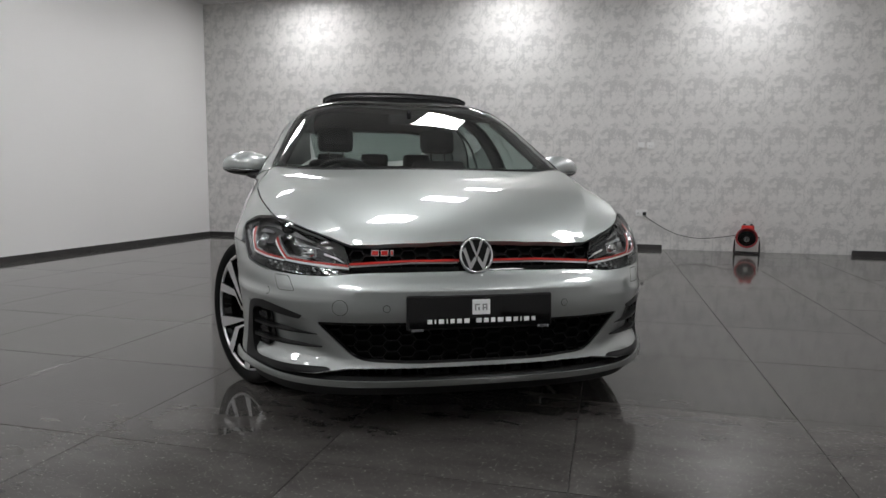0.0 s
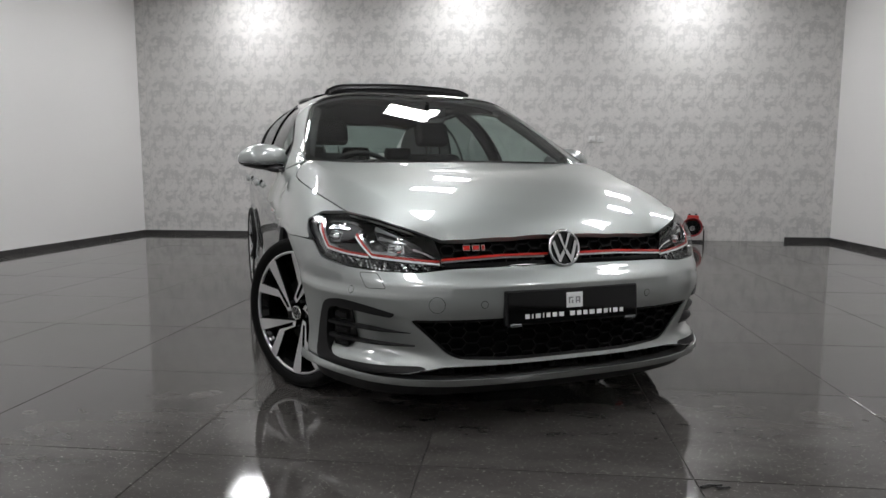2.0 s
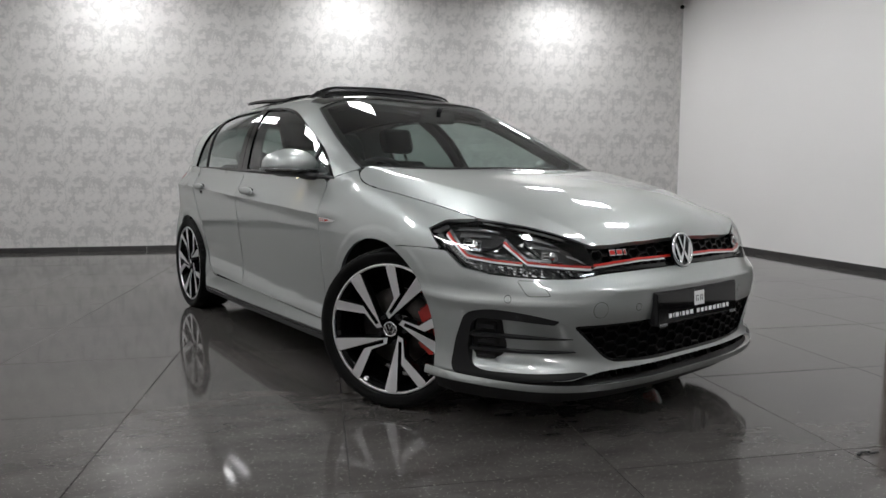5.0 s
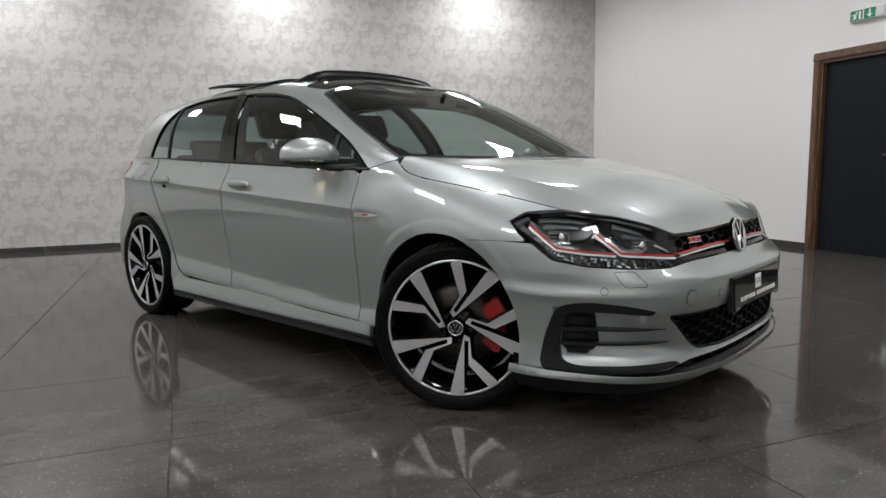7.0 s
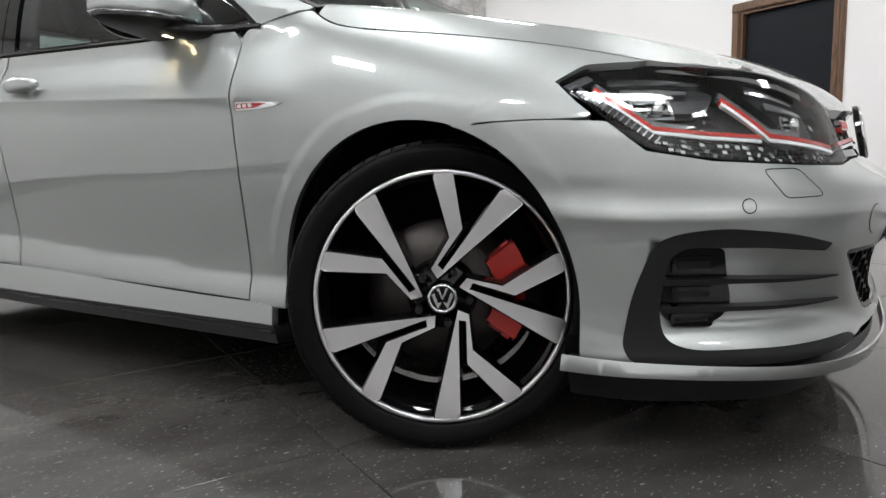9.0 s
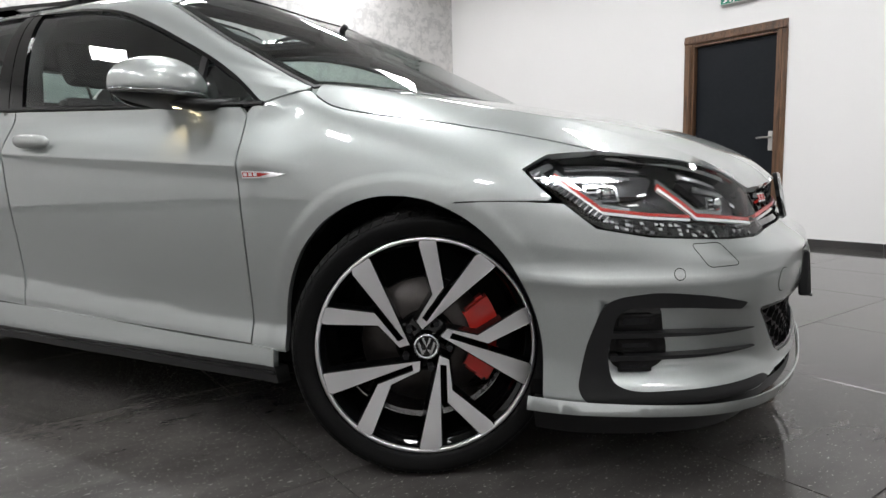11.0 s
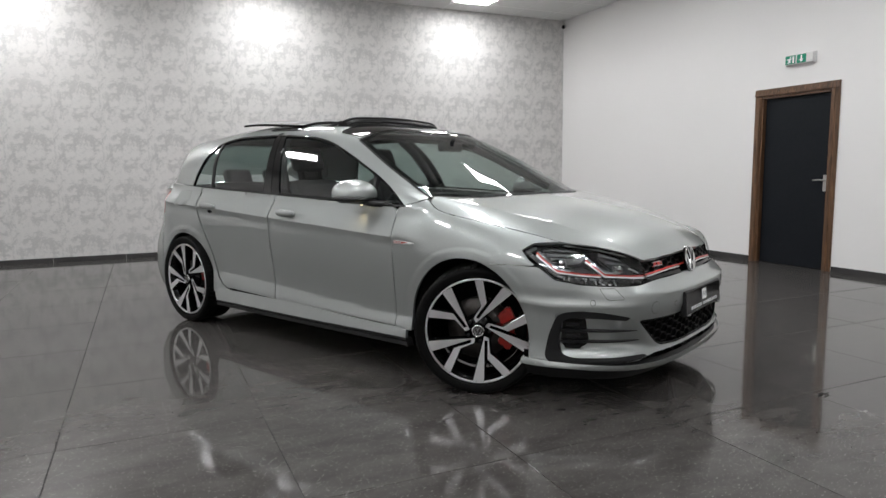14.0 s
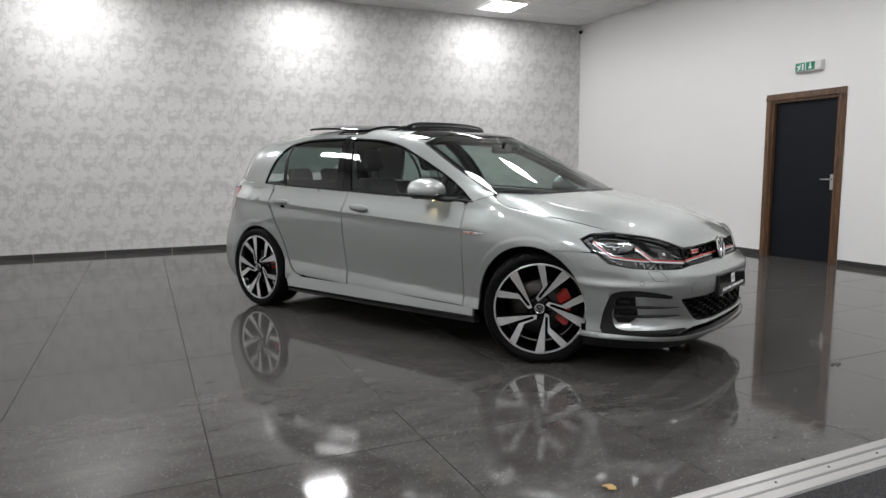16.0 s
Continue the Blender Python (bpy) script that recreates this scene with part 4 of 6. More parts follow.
S_ARCH = float(s_of_y(ARCH[0][0]))
LAMP = rounded([(1.184, .738, .012), (1.128, .770, .02), (.975, .774, .05), (.780, .755, .05), (.625, .724, .05), (.520, .694, .01), (.466, .599, .012), (.57, .590, .04),
                (.69, .592, .05), (.79, .597, .05), (.90, .604, .05), (1.018, .623, .03), (1.098, .677, .04)], n=6)
# front arch in outline coordinates
FA = [(S_ARCH + (y - ARCH[0][0]), z) for y, z in arc(*ARCH[0], 180, 107, 26)]
GRILLE_LOW = [(.600, .428, .02), (.449, .286, .05), (.25, .273, .05), (0, .270, .05)]


def dent_top(a):
    return np.interp(np.abs(a), [.60, .66, .80, .945], [.431, .442, .456, .462])


def dented(a, b):
    """The bumper's surface with a hollow in each corner, open towards the grille and sloping out below."""
    a, b = np.asarray(a, float), np.asarray(b, float)
    q = np.abs(a)
    side = .449 + (b - .286) * 1.063
    rim = np.interp(b, [.27, .34, .44], [.995, 1.008, .992])
    d = .034 * smooth(side + .005, side + .24, q) * smooth(dent_top(a) + .002, dent_top(a) - .010, b) * smooth(.258, .318, b) * smooth(rim + .012, rim, q)
    p = lower_full(a, b)
    return p + (moved(lower_full, -.02)(a, b) - p) * (d / .02)[..., None]


def bumper():
    """Painted bumper skin round the nose, with an opening for the lower grille and hollow corners."""
    lamp_low = [(.466, .597), (.57, .588), (.69, .590), (.79, .595), (.90, .602), (1.018, .621), (1.068, .655), (1.088, .6685), (1.10, .669)]
    seam = [(1.18, .668), (1.26, .664), (1.33, .6605)]
    half = [(0, .603), (.20, .602), (.40, .599)] + lamp_low + seam + FA[::-1] + [(FA[0][0], .240)] + [(1.13, .236), (1.0, .226), (.8, .226), (.6, .234), (.55, .246), (.48, .256), (.4, .257), (.2, .257), (0, .257)]
    outline = [(-a, b) for a, b in half[::-1]][:-1] + half[:-1]
    low = rounded([(a, b, r) for a, b, r in GRILLE_LOW[:3]] + [(-a, b, r) for a, b, r in GRILLE_LOW[:3][::-1]] , .03)
    ob = skin("front_bumper", outline, dented, PAINT, car, [low], .014, .018, .0012, "silver painted front bumper",
              lines=[[(s, z) for s in np.arange(-.44, .441, .015)] for z in (.538, .543, .547, .551, .556)] +
              [[(sg * s, z) for s in np.arange(.47, 1.24, .016)] for z in (.494, .501, .505, .510, .518, .528) for sg in (-1, 1)] +
              [[(sg * s, float(dent_top(s)) + d) for s in np.arange(.60, .99, .010)] for d in (.003, -.002, -.006, -.011) for sg in (-1, 1)])
    # lower grille: black sheet standing in for the shade behind it, and honeycomb
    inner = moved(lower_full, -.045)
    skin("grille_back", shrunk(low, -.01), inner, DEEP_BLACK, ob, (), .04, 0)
    honeycomb("lower_grille", moved(lower_full, -.014), low, .070, .040, .0022, .012, ob, "black honeycomb lower grille")
    skin("grille_rim", low, moved(lower_full, -.004), GLOSS_BLACK, ob, [shrunk(low, .010)], .02, .03)
    # blade under the bumper, black sheet as the slot's shade above it, black splitter below
    skin("slot", half_band(.195, .275, 1.17), moved(lower_full, -.022), DEEP_BLACK, ob, (), .03, 0)
    blade = half_band(.207, .221, 1.165, .228, .250)

    def leaning(s, z):
        """The blade's face leans back: its lower edge is proud."""
        k = np.clip((np.abs(s) - .45) / .715, 0, 1) ** 1.3
        q = np.clip((z - (.207 + .021 * k)) / (.014 + .008 * k), 0, 1)
        return lower_full(s, z) + (moved(lower_full, .02)(s, .22 + 0 * z) - lower_full(s, .22 + 0 * z)) * (1.35 - .7 * q)[..., None]
    skin("blade", blade, leaning, PAINT, ob, (), .016, .004, 0, "silver lower blade")
    lip = half_band(.140, .206, 1.16, .15, .226)
    skin("splitter", lip, moved(lower_full, .002), TRIM_BLACK, ob, (), .02, .03, 0, "black plastic splitter")
    # parking sensors, towing-eye cover, headlamp washers
    for a, b in ((-.337, .483), (.325, .487), (-.835, .522), (.835, .522)):
        disc = [(a + .0115 * math.cos(q), b + .0115 * math.sin(q)) for q in np.linspace(0, 2 * math.pi, 18)[:-1]]
        ringo = [(a + .0135 * math.cos(q), b + .0135 * math.sin(q)) for q in np.linspace(0, 2 * math.pi, 18)[:-1]]
        skin("sensor_ring", ringo, moved(lower_full, .0006), DEEP_BLACK, ob, [disc], .01, 0)
        skin("parking_sensor", disc, moved(lower_full, .0015), PAINT, ob, (), .01, .002)
    for c, r in (((-.502, .484), .0275),):
        outer = [(c[0] + (r + .0013) * math.cos(q), c[1] + (r + .0013) * math.sin(q)) for q in np.linspace(0, 2 * math.pi, 34)[:-1]]
        inn = [(c[0] + (r - .0004) * math.cos(q), c[1] + (r - .0004) * math.sin(q)) for q in np.linspace(0, 2 * math.pi, 34)[:-1]]
        skin("tow_cover_joint", outer, moved(lower_full, .0006), DEEP_BLACK, ob, [inn], .015, 0)
        skin("tow_cover", inn, moved(lower_full, .0016), PAINT, ob, (), .015, .002)
    for sg in (-1, 1):
        w = [(.805, .584), (.728, .584), (.682, .536), (.764, .534)]
        w = rounded([(sg * a, b, .012) for a, b in (w if sg > 0 else w[::-1])])
        skin("washer_joint", shrunk(w, -.0014), moved(lower_full, .0006), DEEP_BLACK, ob, [shrunk(w, .0004)], .015, 0)
    return ob


def half_band(z0, z1, s1, e0=None, e1=None, n=30):
    """A band round the nose between two heights, which may rise towards its ends."""
    e0, e1 = z0 if e0 is None else e0, z1 if e1 is None else e1
    ss = np.linspace(-s1, s1, 2 * n + 1)
    k = np.clip((np.abs(ss) - .45) / (s1 - .45), 0, 1) ** 1.3
    return [(s, z0 + (e0 - z0) * q) for s, q in zip(ss, k)] + [(s, z1 + (e1 - z1) * q) for s, q in zip(ss[::-1], k[::-1])]


def honeycomb(name, fn, outline, cw, ch, wall, depth, parent, label):
    """Wide six-sided cells with real walls inside an outline."""
    p = np.array(outline)
    lo, hi = p.min(0), p.max(0)
    verts, faces = [], []
    back = moved(fn, -depth)
    shape = np.array([(-.5, 0), (-.28, .5), (.28, .5), (.5, 0), (.28, -.5), (-.28, -.5)])
    rows = int((hi[1] - lo[1]) / (ch * .5)) + 3
    for r in range(-1, rows):
        for c in range(-1, int((hi[0] - lo[0]) / (cw * 1.56)) + 3):
            centre = np.array([lo[0] + (c + .5 * (r % 2)) * cw * 1.56, lo[1] + r * ch * .5])
            if not within(outline, centre[None])[0]:
                continue
            out = centre + shape * (cw, ch)
            inn = centre + shape * (cw - 2 * wall, ch - 2 * wall)
            out[:, 1], inn[:, 1] = np.clip(out[:, 1], lo[1] + .001, hi[1] - .001), np.clip(inn[:, 1], lo[1] + .001, hi[1] - .001)
            k = len(verts)
            f, g, h = fn(out[:, 0], out[:, 1]), fn(inn[:, 0], inn[:, 1]), back(inn[:, 0], inn[:, 1])
            verts += f.tolist() + g.tolist() + h.tolist()
            for i in range(6):
                j = (i + 1) % 6
                faces += [(k + i, k + j, k + 6 + j, k + 6 + i), (k + 6 + i, k + 6 + j, k + 12 + j, k + 12 + i)]
    me = bpy.data.meshes.new(name)
    me.from_pydata(verts, [], faces)
    me.materials.append(MESH_BLACK)
    ob = new(name, me)
    ob.parent = parent
    return tagged(ob, label)


def mirror_pts(pts, sg):
    return [(sg * a, b) for a, b in pts] if sg > 0 else [(-a, b) for a, b in pts[::-1]]


def fog_corner(sg):
    """Black C-shaped surround, fins and fog lamp in a bumper corner."""
    frame_in = mirror_pts(rounded([(.668, .4345, .006), (.80, .447, .03), (.945, .450, .02), (.974, .432, .02), (.992, .34, .02), (.982, .276, .03), (.93, .256, .04), (.74, .258, .05), (.56, .262, .03),
                                   (.540, .250, .004), (.60, .238, .03), (.74, .230, .05), (.93, .226, .05), (1.038, .230, .03), (1.058, .262, .02), (1.040, .36, .03), (1.003, .457, .03), (.963, .476, .03), (.88, .486, .05), (.75, .472, .05), (.650, .4485, .008)]), sg)
    back = skin("corner_surround", frame_in, moved(lower_full, .003), TRIM_BLACK, car, (), .014, .036, 0, "black C-shaped plastic surround with fins and a fog lamp")
    # dark lamp cell behind the fins
    cell = mirror_pts(rounded([(.865, .442, .01), (.972, .452, .02), (.985, .33, .02), (.972, .305, .03), (.90, .298, .03), (.862, .312, .03), (.845, .340, .03), (.858, .39, .02)]), sg)
    skin("lamp_cell", cell, moved(lower_full, -.024), GLOSS_BLACK, back, (), .02, .006)
    for z0, z1 in ((.398, .430), (.345, .372), (.298, .322)):
        lens = mirror_pts(rounded([(.885, z0, .006), (.885, z1, .006), (.965, z1, .006), (.965, z0, .006)]), sg)
        skin("fog_lamp", lens, moved(lower_full, -.016), GLOSS_BLACK, back, (), .02, .006, 0, "small fog lamp")
        skin("fog_reflector", shrunk(lens, .009), moved(lower_full, -.0155), DASH, back, (), .02, .003)
    for z0, tip, tz in ((.383, .598, .379), (.331, .583, .331)):
        fin = mirror_pts(stroke([(.985, z0 + .001), (.85, z0 + .001), (.72, (z0 + tz) / 2), (tip, tz)], .012, .003), sg)
        skin("fin", fin, moved(lower_full, -.003), TRIM_BLACK, back, (), .012, .030, 0, "black blade-like fin")
    return back


def headlamp(sg):
    outline = mirror_pts(LAMP, sg)
    lens = skin("headlamp", outline, moved(lower_full, .001), CLEAR, car, (), .02, .0, .0012, "clear headlamp with black housing and a red line")
    lens.visible_shadow = False
    skin("housing", shrunk(outline, .0005), moved(lower_full, -.052), GLOSS_BLACK, lens, (), .025, -.05, 0, "black lamp housing")
    skin("lamp_border", outline, moved(lower_full, -.003), GLOSS_BLACK, lens, [shrunk(outline, .002)], .02, .02)
    m = lambda pts: mirror_pts(pts, sg)
    # reflector shelves
    skin("upper_shelf", m(rounded([(1.12, .745, .01), (1.06, .755, .02), (.96, .752, .03), (.86, .742, .03), (.90, .70, .02), (1.03, .70, .02)])), moved(lower_full, -.034), LAMP_DARK, lens, (), .02, .015)
    skin("upper_shelf", m(rounded([(.80, .732, .01), (.66, .712, .02), (.56, .672, .02), (.55, .635, .02), (.70, .66, .02)])), moved(lower_full, -.034), LAMP_DARK, lens, (), .02, .015)
    # daytime light guides: pale frame and red line
    one = [(1.112, .738), (1.055, .698), (1.004, .662), (.900, .649), (.790, .642)]
    two = [(.868, .714), (.825, .682), (.770, .644), (.63, .634), (.490, .625)]
    for path in (one, two):
        up = [(a, b + .009) for a, b in path]
        skin("light_guide", m(stroke(up[:3] + [(up[3][0] + .04, up[3][1] + .003)], .012, .008)), moved(lower_full, -.018), LAMP_GREY, lens, (), .012, .012, 0, "pale light guide")
        skin("red_line", m(stroke(path, .0085, .006)), moved(lower_full, -.016), RED, lens, (), .012, .010, 0, "thin red line")
        skin("light_guide", m(stroke([(a, b - .0075) for a, b in path], .007, .005)), moved(lower_full, -.016), WHITE_MARK, lens, (), .012, .008)
    # ribbed side marker along the outer edge, bright brow pieces
    marker = rounded([(1.172, .738, .004), (1.128, .761, .006), (1.112, .752, .006), (1.140, .736, .006), (1.066, .692, .01), (1.006, .652, .01), (.96, .634, .006), (1.012, .641, .02), (1.084, .686, .02)])
    skin("side_marker", m(marker), moved(lower_full, -.011), MARKER, lens, (), .015, .008, 0, "grey ribbed side marker")
    for k in range(16):
        a = np.array([1.146, .738]) + (np.array([.990, .642]) - np.array([1.146, .738])) * k / 15
        skin("marker_rib", m(stroke([(a[0] + .001, a[1] + .003), (a[0] + .012, a[1] - .008)], .0028)), moved(lower_full, -.010), CHROME, lens, (), .02, .003)
    for pts in ([(1.085, .758), (1.03, .760), (.96, .757), (.90, .749)], [(.80, .738), (.74, .726), (.66, .706)], [(1.06, .735), (1.0, .738), (.93, .734)], [(.76, .705), (.70, .695), (.63, .683)]):
        skin("brow_piece", m(stroke(pts, .015, .006)), moved(lower_full, -.024), LAMP_GREY, lens, (), .015, .010)
    skin("brow_piece", m(stroke([(.60, .664), (.545, .650), (.512, .636)], .007, .003)), moved(lower_full, -.022), CHROME, lens, (), .012, .006)
    # two lens modules with slats
    for cs, cz, w, h in ((1.000, .706, .085, .050), (.672, .668, .075, .040)):
        frame_o = rounded([(cs - w / 2, cz - h / 2 + .004, .006), (cs - w / 2 + .008, cz + h / 2 - .006, .006), (cs + w / 2, cz + h / 2, .006), (cs + w / 2, cz - h / 2, .006)])
        skin("lens_module", m(frame_o), moved(lower_full, -.030), LAMP_GREY, lens, [m(shrunk(frame_o, .006))], .015, .015)
        skin("lens_glass", m(shrunk(frame_o, .006)), moved(lower_full, -.034), GLOSS_BLACK, lens, (), .015, .004)
        for k in range(3):
            zz = cz - h * .25 + h * .25 * k
            skin("slat", m(stroke([(cs + w * .40, zz), (cs + w * .12, zz)], .003)), moved(lower_full, -.028), CHROME, lens, (), .02, .004)
        bm = new_bm()
        c = moved(lower_full, -.030)(np.array([sg * (cs - w * .12)]), np.array([cz]))[0]
        ball(bm, Matrix.Translation(c) @ Matrix.Diagonal((.016, .012, .016, 1)), 16, 10)
        part("projector", bm, CHROME, lens)
    # faceted strip along the bottom: two rows of small mirrors
    n = 40
    for k in range(n):
        a0 = .53 + (1.00 - .53) * k / n
        z0 = float(np.interp(a0, [.47, .57, .69, .79, .9, 1.013], [.602, .596, .597, .602, .609, .629]))
        for row in range(3):
            if (k * 7 + row * 5 + k // 3) % 10 > 6:
                continue
            a1, b0 = a0 + .0088, z0 + .0085 * row
            tint = (CHROME, GLOSS_BLACK, LAMP_GREY, CHROME, DASH)[(k * 3 + row * 2 + k // 4) % 5]
            skin("facet", m([(a0, b0), (a1, b0 + .001), (a1 + .002, b0 + .0062), (a0 + .002, b0 + .0052)]), moved(lower_full, -.016 - .004 * ((k + row) % 3)), tint, lens, (), .02, .004)
    return lens


def upper_grille():
    half = [(0, .690), (.2, .690), (.4, .692), (.518, .690), (.468, .604), (.3, .606), (0, .607)]
    outline = [(-a, b) for a, b in half[::-1]][:-1] + half[:-1]
    # black base sheet: the shade behind the honeycomb put into colour
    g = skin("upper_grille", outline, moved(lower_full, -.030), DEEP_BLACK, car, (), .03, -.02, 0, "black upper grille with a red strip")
    comb = shrunk(outline, .004)
    honeycomb("honeycomb", moved(lower_full, -.008), [(a, b) for a, b in comb], .066, .034, .003, .014, g, "gloss black honeycomb")
    for z0, h, mat, name, d in ((.638, .007, RED, "red_strip", .004), (.6295, .0055, CHROME, "chrome_strip", .006), (.612, .012, GLOSS_BLACK, "lower_rail", .002)):
        band = stroke([(s, z0 - .012 * max(0, abs(s) - .25) / .25 * (1 if name != "lower_rail" else .25)) for s in np.linspace(-.486, .486, 41)], h)
        skin(name, band, moved(lower_full, d - .006), mat, g, (), .02, .016, 0, {"red_strip": "red grille strip", "chrome_strip": "thin bright strip"}.get(name, ""))
    # model badge on the car's right: plain red blocks edged bright
    for k in range(3):
        a = -.40 + .037 * k
        w = (.030, .030, .013)[k]
        blk = [(a, .652), (a + w, .652), (a + w, .672), (a, .672)]
        skin("badge_block", blk, moved(lower_full, .004), CHROME, g, (), .02, .012)
        skin("badge_face", shrunk(blk, .003), moved(lower_full, .0052), RED, g, (), .02, .002)
    return g


def roundel(parent, m, r, dark=GLOSS_BLACK):
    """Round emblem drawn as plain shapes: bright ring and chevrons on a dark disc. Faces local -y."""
    bm = new_bm()
    cyl(bm, r * 1.04, r * 1.04, .012, Matrix.Rotation(math.pi / 2, 4, "X"), 48)
    bmesh.ops.transform(bm, matrix=m, verts=bm.verts)
    e = part("emblem", bm, dark, parent, "round dark emblem with bright ring and chevrons")
    bm = new_bm()
    prof = [(r * .84, -.004), (r * .88, -.011), (r * .96, -.013), (r * 1.02, -.008), (r * 1.02, .004)]
    lathe(bm, [(a, b) for a, b in prof], 56)
    bmesh.ops.transform(bm, matrix=m @ Matrix.Rotation(math.pi / 2, 4, "Z"), verts=bm.verts)
    part("ring", bm, CHROME, e)
    for dz, s, up in ((.30, .42, 1), (-.16, .60, 1), (-.16, -.60, 1)):
        bm = new_bm()
        t = r * .13
        if up and s == .42:
            pts = [(-r * s, r * .78), (-r * s + 1.4 * t, r * .78), (0, r * .08), (r * s - 1.4 * t, r * .78), (r * s, r * .78), (0, -r * .06 - t)]
        else:
            sg = 1 if s > 0 else -1
            pts = [(sg * r * .10, -r * .05), (sg * r * .02, -r * .25), (sg * r * .34, -r * .78), (sg * r * .44, -r * .74), (sg * r * .82, r * .28), (sg * r * .66, r * .44), (sg * r * .36, -r * .42)]
            pts = pts if sg > 0 else pts[::-1]
        prism(bm, [(a, b) for a, b in pts], .006)
        bmesh.ops.transform(bm, matrix=m @ Matrix.Translation((0, -.0068, 0)) @ Matrix.Rotation(-math.pi / 2, 4, "Z"), verts=bm.verts)
        part("chevron", bm, CHROME, e)
    return e


def plate():
    """Black showroom plate on its holder: pale square mark and a row of plain bars."""
    tilt = Matrix.Translation((0, -.842, .466)) @ Matrix.Rotation(radians(-4), 4, "X")
    bm = new_bm()
    box(bm, -.268, -.006, -.062, .268, .022, .062, .006)
    bmesh.ops.transform(bm, matrix=tilt, verts=bm.verts)
    h = part("plate_holder", bm, TRIM_BLACK, car, "black plate holder")
    bm = new_bm()
    box(bm, -.260, -.009, -.055, .260, -.0065, .055, .001)
    bmesh.ops.transform(bm, matrix=tilt, verts=bm.verts)
    part("plate", bm, GLOSS_BLACK, h, "gloss black plate with white bars")
    bm = new_bm()
    box(bm, -.033, -.0108, -.014 + .005, .033, -.0092, .045, .0008)
    bmesh.ops.transform(bm, matrix=tilt, verts=bm.verts)
    sq = part("square_mark", bm, WHITE_MARK, h, "pale square mark")
    for x0, x1, z0, z1 in ((-.024, -.006, .024, .029), (-.024, -.019, .006, .024), (-.012, -.006, .006, .018), (.004, .022, .024, .029), (.004, .009, .006, .024), (.017, .022, .006, .024), (.009, .017, .013, .017)):
        bm = new_bm()
        box(bm, x0, -.0118, z0, x1, -.0109, z1)
        bmesh.ops.transform(bm, matrix=tilt, verts=bm.verts)
        part("dark_bar", bm, GREY_MARK, h)
    x = -.196
    for k, w in enumerate((.017, .005, .019, .005, .015, .017, .019, None, .019, .017, .016, .021, .020, .016, .005, .019, .015)):
        if w is None:
            x += .016
            continue
        bm = new_bm()
        box(bm, x, -.0106, -.0385, x + w, -.0092, -.0225)
        bmesh.ops.transform(bm, matrix=tilt, verts=bm.verts)
        part("text_bar", bm, WHITE_MARK, h)
        x += w + .0092
    for sx in (-1, 1):
        bm = new_bm()
        box(bm, sx * .232 - .022, -.012, -.066, sx * .232 + .022, -.004, -.055, .002)
        bmesh.ops.transform(bm, matrix=tilt, verts=bm.verts)
        part("clip", bm, LAMP_GREY, h, "grey plate clip")
    return h


def bonnet():
    front = [(0, -.748), (.20, -.742), (.36, -.722)]
    ys = np.r_[-.70, -.68, -.653, -.617, -.57, -.53, -.496, -.455, np.linspace(-.418, .345, 22)]
    side = [(float(HOOD_EDGE(y)), y) for y in ys]
    rear = [(x, float(screen_base(x)) - .005) for x in (.745, .70, .66, .6, .55, .5, .4, .25, .12)]
    half = front + side + rear + [(0, .145)]
    outline = half + [(-a, b) for a, b in half[::-1]][1:-1]

    def fn(x, y):
        return np.stack([x, y + 0 * x, hood_z(x, y)], -1)
    lines = [[(sg * (float(ridge_x(y)) + d), y) for y in np.arange(-.66, .30, .02)] for sg in (-1, 1) for d in (-.018, -.006, 0, .006, .018, .036)]
    return skin("bonnet", outline, fn, PAINT, car, (), .026, .02, .0018, "silver bonnet with two raised ridges", lines=lines)


FOOT = [(.374, .9665), (.40, .958), (.44, .946), (.48, .932), (.505, .9285)]


def wing_panel(right):
    """Front wing, arch cut out, from the door back to the headlamp."""
    ay, az, ar = ARCH[0]
    top = lambda y: float(crease(y)) - .06 + .3
    pts = [(.522, .262), (ay + ar * .995, .262)] + arc(ay, az, ar, 0, 122, 34)
    y0 = -.150
    pts = [p for p in pts if not (p[0] < y0 + .045 and p[1] < .665)]
    hz = lambda y, z: (y, h_of_z(y, z))
    # seam to the bumper, rear edge of the headlamp, then along the bonnet
    tip = [(float(p[1]), float(p[2])) for p in lower(np.array([1.184, 1.165, 1.128, 1.09]), np.array([.739, .751, .7705, .7735]))]
    pts += [hz(-.118, .6605), hz(-.2, .664), hz(-.27, .6675), hz(-.322, .6720), hz(-.330, .680), hz(-.30, .702)] + [hz(*p) for p in tip]
    pts += [(y, top(y) - .002) for y in np.linspace(-.40, .362, 20)]
    pts += [hz(*p) for p in FOOT] + [hz(.522, .912), hz(.522, .80), (.521, .6), (.522, .4)]
    ring = [[(ay + (ar + d) * math.cos(q), az + (ar + d) * math.sin(q)) for q in np.linspace(.1, 1.9, 50)] for d in (.034, .042, .050, .058, .066)]
    ring = [[(y, z) if z < float(crease(y)) - .06 else hz(y, z) for y, z in r] for r in ring]
    return skin("front_wing", pts, fender, PAINT, car, (), .022, .016, .0024, "silver front wing", right, ring)


